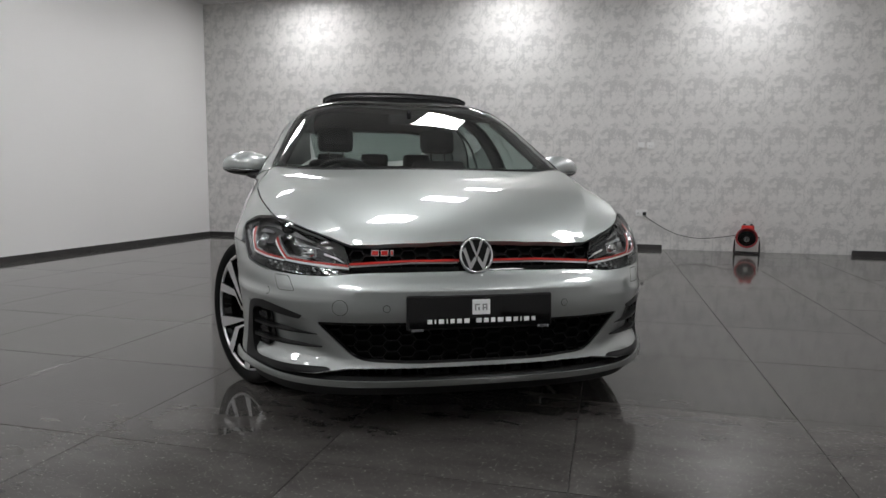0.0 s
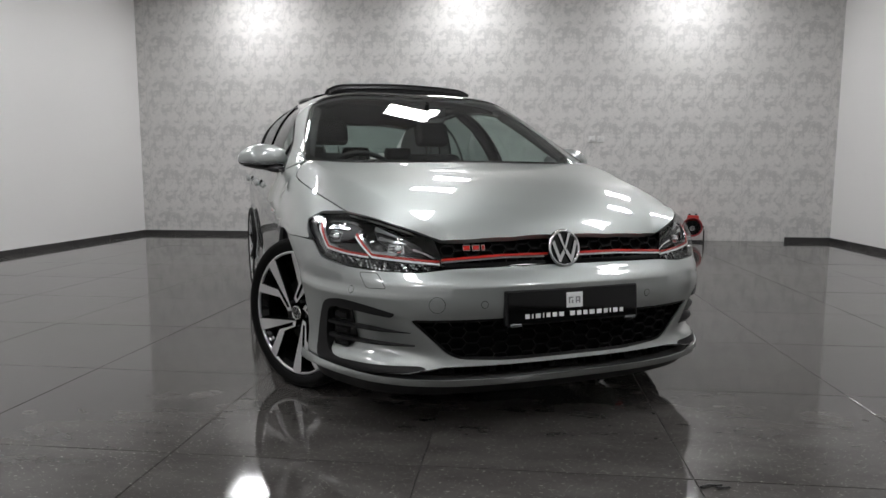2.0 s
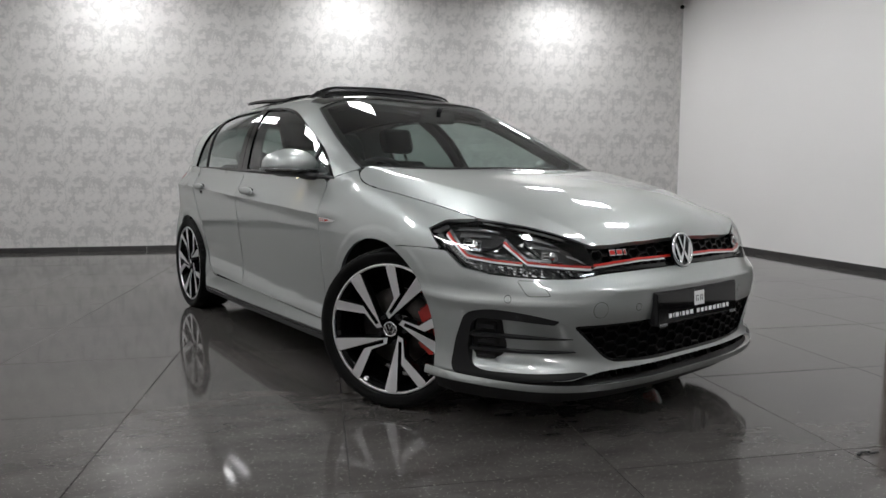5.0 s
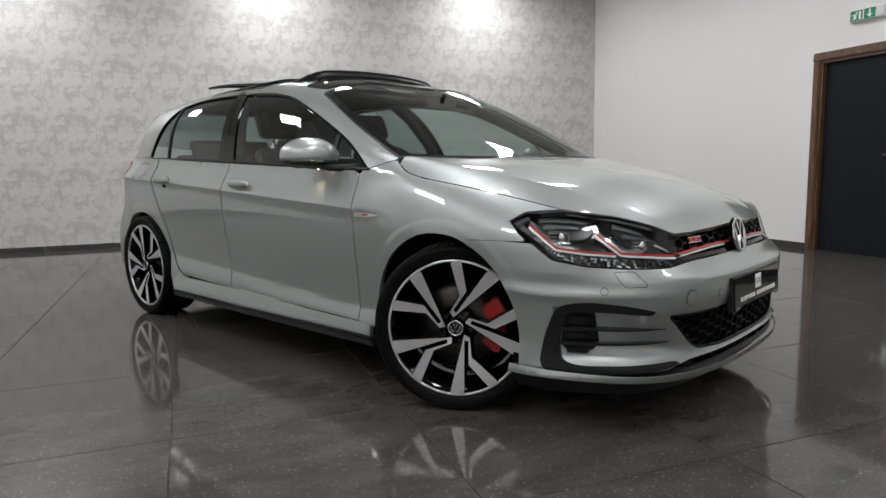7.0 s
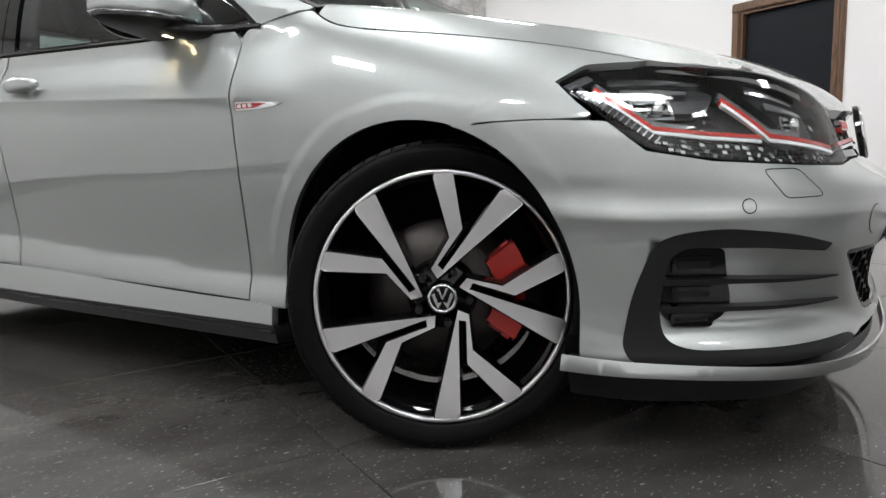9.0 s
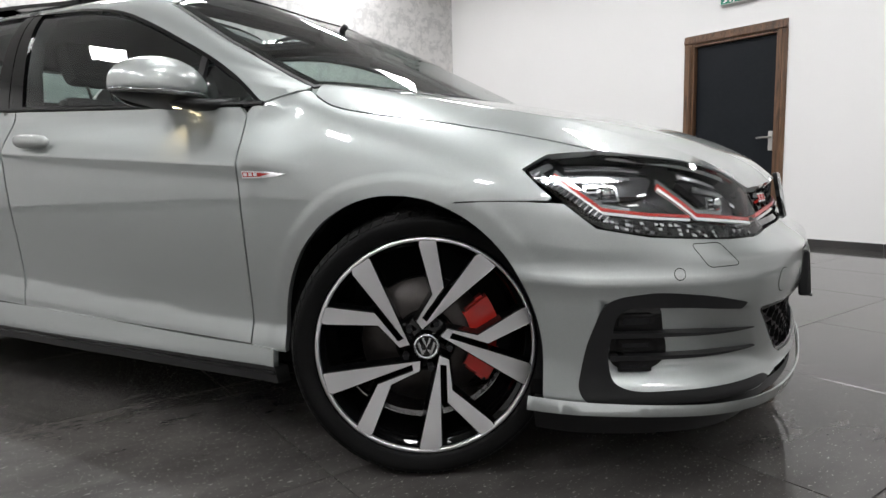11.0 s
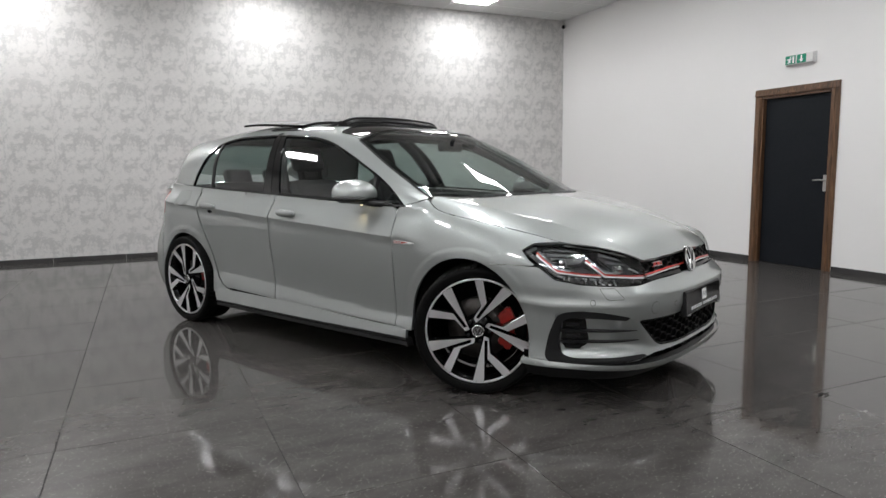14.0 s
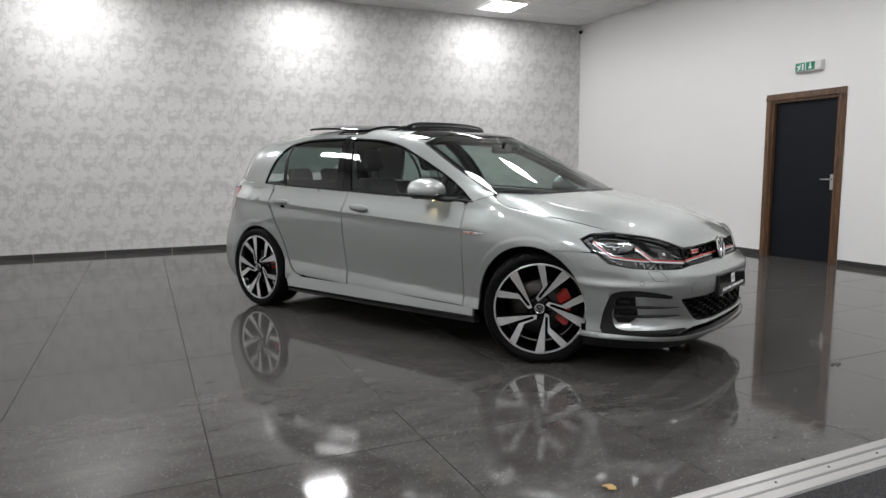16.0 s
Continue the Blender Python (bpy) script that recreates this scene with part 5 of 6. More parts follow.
def door_panel(right, front):
    ay, az, ar = ARCH[1]
    if front:
        pts = [(.522, .272), (1.58, .292)] + [(1.592, .45), (1.602, .65), (1.600, .82), (1.580, float(belt(1.58)) - .002)] + belt_line(1.56, .545)[::1] + [(.522, .90), (.521, .7), (.522, .45)]
        name, label = "front_door", "silver front door"
    else:
        rear = [(2.13, .306), (2.19, .335), (2.235, .38), (2.262, .44), (2.285, .51), (2.318, .585), (2.372, .69), (2.42, .81), (2.44, .90), (2.435, float(belt(2.435)) - .002)]
        pts = [(1.583, .292)] + rear + belt_line(2.41, 1.585) + [(1.583, float(belt(1.583)) - .004), (1.603, .82), (1.605, .65), (1.595, .45)]
        name, label = "rear_door", "silver rear door"
    d = skin(name, yz(pts), lower, PAINT, car, (), .020, .016, .0024, label, right, crease_lines(.53, 1.59) if front else crease_lines(1.59, 2.45))
    handle_at = (1.415, .862) if front else (2.275, .884)
    door_handle(d, right, *handle_at)
    return d


def door_handle(parent, right, y, z):
    sg = -1 if right else 1
    x0 = float(lower(s_of_y(y), z)[0])
    bm = new_bm()
    # black oval standing slightly proud: painted shade of the hollow below the handle
    ball(bm, Matrix.Translation((sg * (x0 - .004), y - .006, z - .022)) @ Matrix.Diagonal((.0095, .074, .040, 1)), 24, 12)
    part("handle_cup", bm, DEEP_BLACK, parent)
    bm = new_bm()
    ys = np.linspace(-.092, .092, 15)
    pts = [(sg * (x0 + .012 + .018 * math.cos(q / .092 * 1.25)), y + q, z + .004 * q / .09) for q in ys]
    tube(bm, pts, .013, .0245, 16, taper=lambda t: .35 + .65 * math.sin(math.pi * min(1, max(0, t))) ** .35)
    part("handle", bm, PAINT, parent, "silver door handle")


def quarter(right):
    ay, az, ar = ARCH[1]
    front = [(2.198, .333), (2.243, .378), (2.270, .44), (2.293, .51), (2.326, .585), (2.380, .69), (2.428, .81), (2.448, .90), (2.443, float(belt(2.443)) - .001)]
    a = arc(ay, az, ar, 180, 0, 40)
    outline = [(2.14, .306)] + front + [(y, float(belt(y)) - .001) for y in np.linspace(2.5, 3.0, 8)]
    outline += [(3.0, 1.0), (2.962, .978), (2.952, .862), (3.0, .80), (3.01, .62)] + [(2.99, .30)] + [(ay + ar, .262)] + a[::-1][1:] + [(ay - ar, .262), (2.2, .262), (2.14, .268)]
    flap = rounded([(2.565, .882, .02), (2.745, .875, .02), (2.735, .985, .025), (2.572, .990, .025)])
    q = skin("rear_quarter", yz(outline), lower, PAINT, car, [yz(flap)] if right else (), .022, .016, .0018, "silver rear quarter panel", right, crease_lines(2.40, 2.98))
    if right:
        skin("fuel_flap", yz(flap), lower, PAINT, q, (), .03, .012, .0012, "silver fuel flap", True)
    tl = rounded([(2.965, .975, .012), (2.955, .865, .02), (3.02, .80, .03), (3.18, .79, .02), (3.18, .97, .02), (3.01, .992, .02)])
    tl = yz(tl)
    skin("tail_lamp", [(2.913 - 2.913 + a_, b_) for a_, b_ in tl], moved(lower, .002), TAIL_RED, car, (), .025, .03, 0, "red tail lamp", right)
    return q


def sill(right):
    pts = [(.432, .224), (.436, .268)] + [(y, .273 + .022 * smooth(.5, 1.6, y)) for y in np.linspace(.52, 2.10, 18)] + [(2.15, .310), (2.22, .296), (2.26, .262), (2.24, .212), (1.4, .216)]

    def strip(out, lean, z0):
        """An upright band beside the door's foot; its lower edge stands out by lean."""
        def g(a, b):
            n = moved(lower, .02)(a, .285 + 0 * b) - lower(a, .285 + 0 * b)
            p = lower(a, .285 + 0 * b) + n * ((out + lean * (z0 - b)) / .02)[..., None]
            return np.stack([p[..., 0], p[..., 1], b + 0 * a], -1)
        return g
    s = skin("sill", yz([(a, float(b)) for a, b in pts]), strip(.008, .16, .275), PAINT, car, (), .02, .02, 0, "silver sill", right)
    pts = [(.415, .182), (.43, .222), (1.3, .218), (2.25, .214), (2.235, .176), (1.3, .178)]
    skin("side_skirt", yz(pts), strip(.014, .10, .22), TRIM_BLACK, car, (), .03, .05, 0, "black plastic side skirt", right)
    pts = [(.43, .2135), (.425, .205), (1.3, .201), (2.24, .197), (2.25, .2055), (1.3, .2095)]
    skin("skirt_edge", yz(pts), strip(.020, .10, .22), GLOSS_BLACK, s, (), .03, .03, 0, "", right)


def uyz(pts):
    """Outline given in (y, z) on the cabin's surface."""
    return [(p[0], v_of_z(p[0], p[1])) for p in pts]


def uxy(pts):
    return [(p[1], v_of_x(p[1], p[0])) for p in pts]


DLO = [(.462, .926, .02), (.585, .933, .05), (1.06, .957, .1), (1.55, .980, .1), (2.24, 1.006, .1), (2.578, 1.014, .035), (2.505, 1.17, .06), (2.415, 1.318, .07), (2.22, 1.356, .08), (1.80, 1.370, .1),
       (1.46, 1.350, .1), (1.24, 1.308, .1), (1.04, 1.236, .1), (.74, 1.096, .1), (.58, 1.008, .06)]
DLO_OUT = rounded(DLO, n=8)


REAR_EDGE = [(2.81, 1.31), (2.83, 1.22), (2.865, 1.12)]


def cabin_side(right):
    """A-pillar, roof rail and C-pillar in one frame round the side windows, with trims and panes."""
    base = [(y, float(belt(y)) + .0005) for y in np.linspace(.52, 2.90, 24)]
    screen = [(.748, .39), (.741, .45), (.722, .56), (.697, .70), (.668, .83), (.633, .97), (.606, 1.06)]
    rail = [(.577, 1.2), (.563, 1.5), (.560, 1.8), (.555, 2.2), (.545, 2.6), (.53, 2.88)]
    rear = REAR_EDGE
    out = [(y, max(0.0, v_of_z(y, z)) if z > belt(y) + .001 else 0.002) for y, z in base]
    out += uyz([(2.91, float(belt(2.91)) + .003)]) + uyz(rear[::-1]) + uxy(rail[::-1]) + uxy(screen[::-1]) + uxy([(.753, .376)]) + uyz([(y + .001, z + .001) for y, z in FOOT])
    hole = uyz(DLO_OUT)
    f = skin("cabin_side", out, upper, PAINT, car, [hole], .022, .014, 0, "silver pillars and roof rail", right)
    trim_in = uyz(shrunk(DLO_OUT, .0095))
    skin("window_trim", hole, moved(upper, .001), GLOSS_BLACK, f, [trim_in], .02, .014, 0, "gloss black window trim", right)
    skin("waist_trim", uyz(stroke([(y, .927 + .040 * (y - .462) + .004) for y in np.linspace(.47, 2.56, 20)], .009)), moved(upper, .006), TRIM_BLACK, f, (), .03, .012, 0, "black waist seal", right)
    inner = moved(upper, -.008)
    low = lambda y: .927 + .0415 * (y - .462) + .005
    
    def pane(name, mat, b0, b1, t0, t1, label, back=False):
        """A pane between two raked lines, under the frame's upper edge."""
        up = shrunk(DLO_OUT, .006)
        lo = [(b0, low(b0)), (b1, low(b1))]
        seg = [p for p in up if p[1] > low(p[0]) + .02 and (b0 + (t0 - b0) * (p[1] - low(b0)) / .40) < p[0] < (b1 + (t1 - b1) * (p[1] - low(b1)) / .40)]
        seg = sorted(seg, key=lambda p: -p[0])
        pts = [lo[0], lo[1]] + ([(b1 + (t1 - b1) * k, low(b1) + .40 * k) for k in ()] if not back else []) + seg
        g = skin(name, uyz(pts), inner, mat, f, (), .04, 0, 0, label, right)
        g.visible_shadow = False
        return g
    pane("window_pane", SIDE_GLASS, .50, .715, .50, .76, "small corner pane")
    pane("window_pane", SIDE_GLASS, .725, 1.555, .78, 1.755, "lightly green front window")
    pane("window_pane", DARK_GLASS, 1.70, 2.30, 1.825, 2.375, "dark privacy rear window")
    pane("window_pane", DARK_GLASS, 2.315, 2.568, 2.39, 2.43, "dark quarter pane")
    for b0, b1, t0, t1, name, mat in ((1.548, 1.625, 1.742, 1.782, "door_pillar", GLOSS_BLACK), (1.630, 1.708, 1.787, 1.826, "door_pillar", GLOSS_BLACK), (.700, .722, .762, .784, "corner_bar", TRIM_BLACK), (2.296, 2.318, 2.372, 2.392, "quarter_bar", TRIM_BLACK)):
        zt0, zt1 = (1.372 if b0 > 1 else 1.135), (1.372 if b0 > 1 else 1.135)
        if b0 > 2.2:
            zt0 = zt1 = 1.335
        skin(name, uyz([(b0, low(b0)), (b1, low(b1)), (t1, zt1), (t0, zt0)]), moved(upper, -.001), mat, f, (), .03, .012, 0, "gloss black door pillar" if mat is GLOSS_BLACK else "", right)
    return f


def sym(pts):
    return pts + [(-a, b) for a, b in pts[::-1] if abs(a) > 1e-6]


def top_full(x, y):
    """The cabin's upper surface as a height over plan."""
    ax = np.abs(np.asarray(x, float))
    y = np.asarray(y, float) + 0 * ax
    shp = ax.shape
    out = np.empty(ax.size)
    lim = belt_x(y.ravel())
    for i, (a, b) in enumerate(zip(ax.ravel(), y.ravel())):
        c = b_cache(round(float(b), 4))
        out[i] = np.interp(-a, c[0], c[1])
    return np.stack([x + 0 * ax, y, out.reshape(shp)], -1)


_tops = {}


def b_cache(y):
    if y not in _tops:
        p = upper(np.full(400, y), _vs)
        _tops[y] = (-p[:, 0], p[:, 2])
    return _tops[y]


def glasshouse():
    """Windscreen, roof with the sunroof slid back, rear window and tailgate."""
    base = [(x, float(screen_base(x)) + .002) for x in (0, .12, .25, .4, .5, .55, .6, .66, .70, .752)]
    edge = [(.744, .45), (.725, .56), (.700, .70), (.671, .83), (.637, .97), (.620, 1.03)]
    topl = [(.5, 1.005), (.25, .975), (0, .965)]
    out = base + edge + topl
    outline = out + [(-a, b) for a, b in out[::-1][1:-1]]
    w = skin("windscreen", outline, top_full, SCREEN_GLASS, car, (), .035, 0, .003, "clear green-tinted windscreen")
    w.visible_shadow = False
    skin("screen_border", outline, moved(top_full, -.003), GLOSS_BLACK, w, [shrunk(outline, .028)], .03, 0, 0, "black printed border")
    skin("screen_seal", shrunk(outline, -.004), moved(top_full, .002), TRIM_BLACK, w, [shrunk(outline, .004)], .03, .006)
    roof_half = [(0, .967), (.25, .978), (.5, 1.008), (.606, 1.045), (.580, 1.2), (.566, 1.5), (.563, 1.8), (.558, 2.2), (.548, 2.6), (.532, 2.89), (.3, 2.92), (0, 2.93)]
    roof_out = roof_half + [(-a, b) for a, b in roof_half[::-1][1:-1]]
    hole = rounded([(.46, 1.25, .05), (.46, 1.66, .03), (-.46, 1.66, .03), (-.46, 1.25, .05)])
    r = skin("roof", roof_out, top_full, PAINT, car, [hole], .035, .02, .001, "silver roof with an open sunroof")
    front = rounded([(.585, 1.052, .02), (.570, 1.248, .02), (-.570, 1.248, .02), (-.585, 1.052, .02), (-.5, 1.012, .03), (-.25, .984, .05), (0, .972, .05), (.25, .984, .05), (.5, 1.012, .03)])
    skin("roof_front_panel", front, moved(top_full, .004), GLOSS_BLACK, r, (), .03, .006, 0, "gloss black front roof panel")
    mid = rounded([(.555, 1.68, .03), (.553, 1.98, .03), (-.553, 1.98, .03), (-.555, 1.68, .03)])
    skin("roof_glass", mid, moved(top_full, .004), GLOSS_BLACK, r, (), .03, .006)

    # the glass panel slid back and lifted
    def lifted(x, y):
        p = top_full(x, y)
        return p + np.stack([0 * p[..., 0], 0 * p[..., 0], .018 + .034 * smooth(1.70, 2.38, p[..., 1])], -1)
    panel = rounded([(.50, 1.68, .03), (.50, 2.38, .05), (-.50, 2.38, .05), (-.50, 1.68, .03)])
    skin("sunroof_panel", panel, lifted, GLOSS_BLACK, r, (), .04, .014, 0, "black sunroof glass slid back above the roof")
    # raised wind deflector: slanted net wall with a rounded black bar on top
    d = new_bm()
    xs = np.linspace(-.455, .455, 25)
    edge = float(top_full(np.array([.455]), np.array([1.33]))[0, 2])
    front = lambda x: 1.325 - .055 * (1 - (x / .455) ** 2)
    top = lambda x: edge + .050 + .016 * (1 - (x / .455) ** 2) - .020 * smooth(.40, .455, abs(x))
    rows = [[], [], [], [], []]
    for x in xs:
        f, t = front(x), float(top(x))
        z = float(top_full(np.array([x]), np.array([f]))[0, 2])
        for row, dy, dz in zip(rows, (-.022, -.008, .010, .040, .10), (z - .014, t - .012, t - .001, t + .002, z - .006)):
            row.append(d.verts.new((x, f + dy, dz)))
    for a, b in zip(rows, rows[1:]):
        for i in range(len(xs) - 1):
            d.faces.new((a[i], a[i + 1], b[i + 1], b[i])).smooth = True
    for i in (0, -1):
        d.faces.new([q[i] for q in rows])
    dob = part("wind_deflector", d, TRIM_BLACK, r, "raised black sunroof wind deflector")
    d = new_bm()
    tube(d, [(x, front(x) + .016, float(top(x))) for x in np.linspace(-.458, .458, 25)], .017, .009, 12)
    part("deflector_bar", d, TRIM_BLACK, dob)
    d = new_bm()
    tube(d, [(x, front(x) - .014, float(top(x)) - .026) for x in np.linspace(-.45, .45, 25)], .006, .004, 8)
    part("deflector_rib", d, TRIM_BLACK, dob)
    for sx in (-1, 1):
        d = new_bm()
        z = float(top_full(np.array([.462]), np.array([1.29]))[0, 2])
        tube(d, [(sx * .462, 1.36, z + .034), (sx * .462, 1.45, z + .016), (sx * .462, 1.57, z + .004)], .009, .010, 8)
        part("deflector_arm", d, TRIM_BLACK, dob)
    # rear window, spoiler and tailgate
    rear = [(.60, 3.03), (.565, 3.12), (.53, 3.22), (.3, 3.25), (0, 3.26)]
    rw = [(0, 2.99), (.35, 2.985), (.52, 2.975)] + [(.505, 3.08), (.48, 3.2), (.25, 3.225), (0, 3.23)]
    g = skin("rear_window", sym(rw[:1] + rw[1:-1] + rw[-1:])[:len(rw)] + [(-a, b) for a, b in rw[::-1][1:-1]], top_full, DARK_GLASS, car, (), .04, 0, 0, "dark rear window")
    g.visible_shadow = False
    sp = [(0, 2.935), (.3, 2.925), (.515, 2.895), (.48, 2.935), (.33, 2.99), (0, 3.01)]

    def spoiler_fn(x, y):
        p = top_full(x, np.minimum(y, 2.93))
        return np.stack([p[..., 0], y + 0 * p[..., 0], p[..., 2] - .12 * np.maximum(0, y - 2.93) + .004], -1)
    skin("roof_spoiler", sp + [(-a, b) for a, b in sp[::-1][1:-1]], spoiler_fn, PAINT, car, (), .03, .03, 0, "silver roof spoiler")
    # the tailgate's flanks between the pillars and the rear window
    for sg in (1, -1):
        a = [(y, v_of_z(y, z)) for y, z in [(2.80, 1.355)] + REAR_EDGE + [(2.91, float(belt(2.91)) + .003)]]
        ra = [upper(np.array([y]), np.array([v]))[0] for y, v in a]
        rb = [Vector((.52, y, float(top_full(np.array([.52]), np.array([y]))[0, 2]))) for y in (2.90, 2.98, 3.06, 3.14, 3.20)]
        bm = new_bm()
        va = [bm.verts.new((sg * p[0], p[1], p[2])) for p in ra]
        vm = [bm.verts.new((sg * (.4 * p[0] + .6 * q[0] + .02), .4 * p[1] + .6 * q[1] + .012, .4 * p[2] + .6 * q[2])) for p, q in zip(ra, rb)]
        vb = [bm.verts.new((sg * q[0], q[1], q[2])) for q in rb]
        for u, w in ((va, vm), (vm, vb)):
            for n in range(4):
                bm.faces.new((u[n], u[n + 1], w[n + 1], w[n])).smooth = True
        low = lower(s_of_y(np.array([2.95, 3.0, 3.10, 3.18])), np.array([1.032, 1.015, 1.0, .99]))
        ledge = bm.faces.new([va[-1]] + [bm.verts.new((sg * p[0], p[1], p[2])) for p in low] + [vb[-1], vm[-1]])
        bmesh.ops.triangulate(bm, faces=[ledge], ngon_method="EAR_CLIP")
        bmesh.ops.recalc_face_normals(bm, faces=bm.faces)
        part("tailgate_flank", bm, PAINT, car, "silver flank of the tailgate")
    S_T0 = float(s_of_y(3.0))
    total = float(_len[-1])
    tg = []
    for sg in (1, -1):
        pts = [(total - .001, .50), (total - .001, 1.045), (S_T0 + .12, 1.0), (S_T0 + .16, .90), (S_T0 + .20, .72), (S_T0 + .22, .50)]
        skin("tailgate", pts, lower, PAINT, car, (), .04, .02, 0, "silver tailgate", sg < 0)
        bp = [(total - .001, .20), (total - .001, .495), (S_T0 + .24, .495), (S_T0 + .21, .775), (S_T0 + .012, .792), (S_T0 + .002, .62), (S_T0 - .012, .30), (S_T0 - .01, .20)]
        skin("rear_bumper", bp, moved(lower, .002), PAINT, car, (), .035, .02, 0, "silver rear bumper", sg < 0)
    return r


def wing_mirror(right):
    sg = -1 if right else 1
    bm = new_bm()
    m = Matrix.Translation((sg * .896, .785, .996)) @ Matrix.Rotation(sg * radians(-8), 4, "Y")
    ball(bm, Matrix.Identity(4), 40, 28)
    for v in bm.verts:
        x, y, z = v.co
        # steep sides below the middle
        full = (max(1e-6, 1 - abs(z) ** (3.2 if z < 0 else 2.1)) / max(1e-6, 1 - z * z)) ** .5 if abs(z) < .999 else 1.0
        x, y = x * full, y * full
        y2 = y * .104 if y < 0 else .080 * y ** .55
        z2 = z * (.082 - .012 * (x + 1) / 2) if z > 0 else z * .062
        v.co = (sg * x * .136, y2 * (1 - .12 * x) + .012 * x * x, z2 - .014 * max(0, x) ** 2 + .004)
    bmesh.ops.transform(bm, matrix=m, verts=bm.verts)
    bmesh.ops.recalc_face_normals(bm, faces=bm.faces)
    top = bm
    low = bm.copy()
    strip = bm.copy()
    zc = .936
    for b, planes in ((top, [((0, 0, zc + .006), (0, .05, -1))]), (low, [((0, 0, zc - .006), (0, -.05, 1))]), (strip, [((0, 0, zc + .005), (0, -.05, 1)), ((0, 0, zc - .005), (0, .05, -1))])):
        for co, no in planes:
            bmesh.ops.bisect_plane(b, geom=b.verts[:] + b.edges[:] + b.faces[:], plane_co=co, plane_no=no, clear_outer=True)
            bmesh.ops.holes_fill(b, edges=[e for e in b.edges if e.is_boundary], sides=0)
        for f in b.faces:
            f.smooth = len(f.verts) < 6
    bmesh.ops.scale(strip, vec=(1.006, 1.012, 1.0), space=Matrix.Translation((-sg * .912, -.768, -.99)), verts=strip.verts)
    h = part("wing_mirror", top, PAINT, car, "silver wing mirror with black base")
    part("mirror_base", low, TRIM_BLACK, h, "black mirror base")
    part("indicator_strip", strip, LAMP_GREY, h, "grey indicator strip")
    arm = new_bm()
    tube(arm, [(sg * .885, .750, .955), (sg * .855, .700, .942), (sg * .830, .650, .938), (sg * .79, .60, .942)], .040, .019, 14)
    part("mirror_arm", arm, TRIM_BLACK, h, "black mirror arm")
    g = new_bm()
    cyl(g, .062, .062, .004, Matrix.Translation((sg * .905, .862, 1.002)) @ Matrix.Rotation(math.pi / 2, 4, "X"), 28)
    for v in g.verts:
        v.co.x = sg * .905 + (v.co.x - sg * .905) * 1.5
    part("mirror_glass", g, CHROME, h, "mirror glass")
    if right:
        lamp = new_bm()
        box(lamp, -.890, .735, .9330, -.860, .750, .9365)
        part("puddle_lamp", lamp, AMBER_GLOW, h, "small warm lamp under the mirror")
        ld = bpy.data.lights.new("puddle_light", "SPOT")
        ld.energy, ld.color, ld.spot_size, ld.spot_blend, ld.shadow_soft_size = 1.1, (1.0, .80, .48), radians(75), .9, .01
        lo = new("puddle_light", ld)
        lo.matrix_basis = look((-.900, .742, .912), (-.868, .80, .68))
    return h


# wheel: outline of one twin spoke, in parts of the rim's radius, from the hub outwards
R_RIM = .262
TWIN = [(-33, 77), (17, 160), (-20, 312), (-18, 330), (36, 330), (40, 318), (60, 180), (-6, 88), (2, 80), (70, 172), (150, 280), (168, 288), (218, 245), (212, 236), (-13, 45)]
UNIT = R_RIM / 338


def dish(r):
    """How far the wheel's face lies outboard at a radius."""
    return .018 * min(1.0, r / .24) ** 1.2 - .012


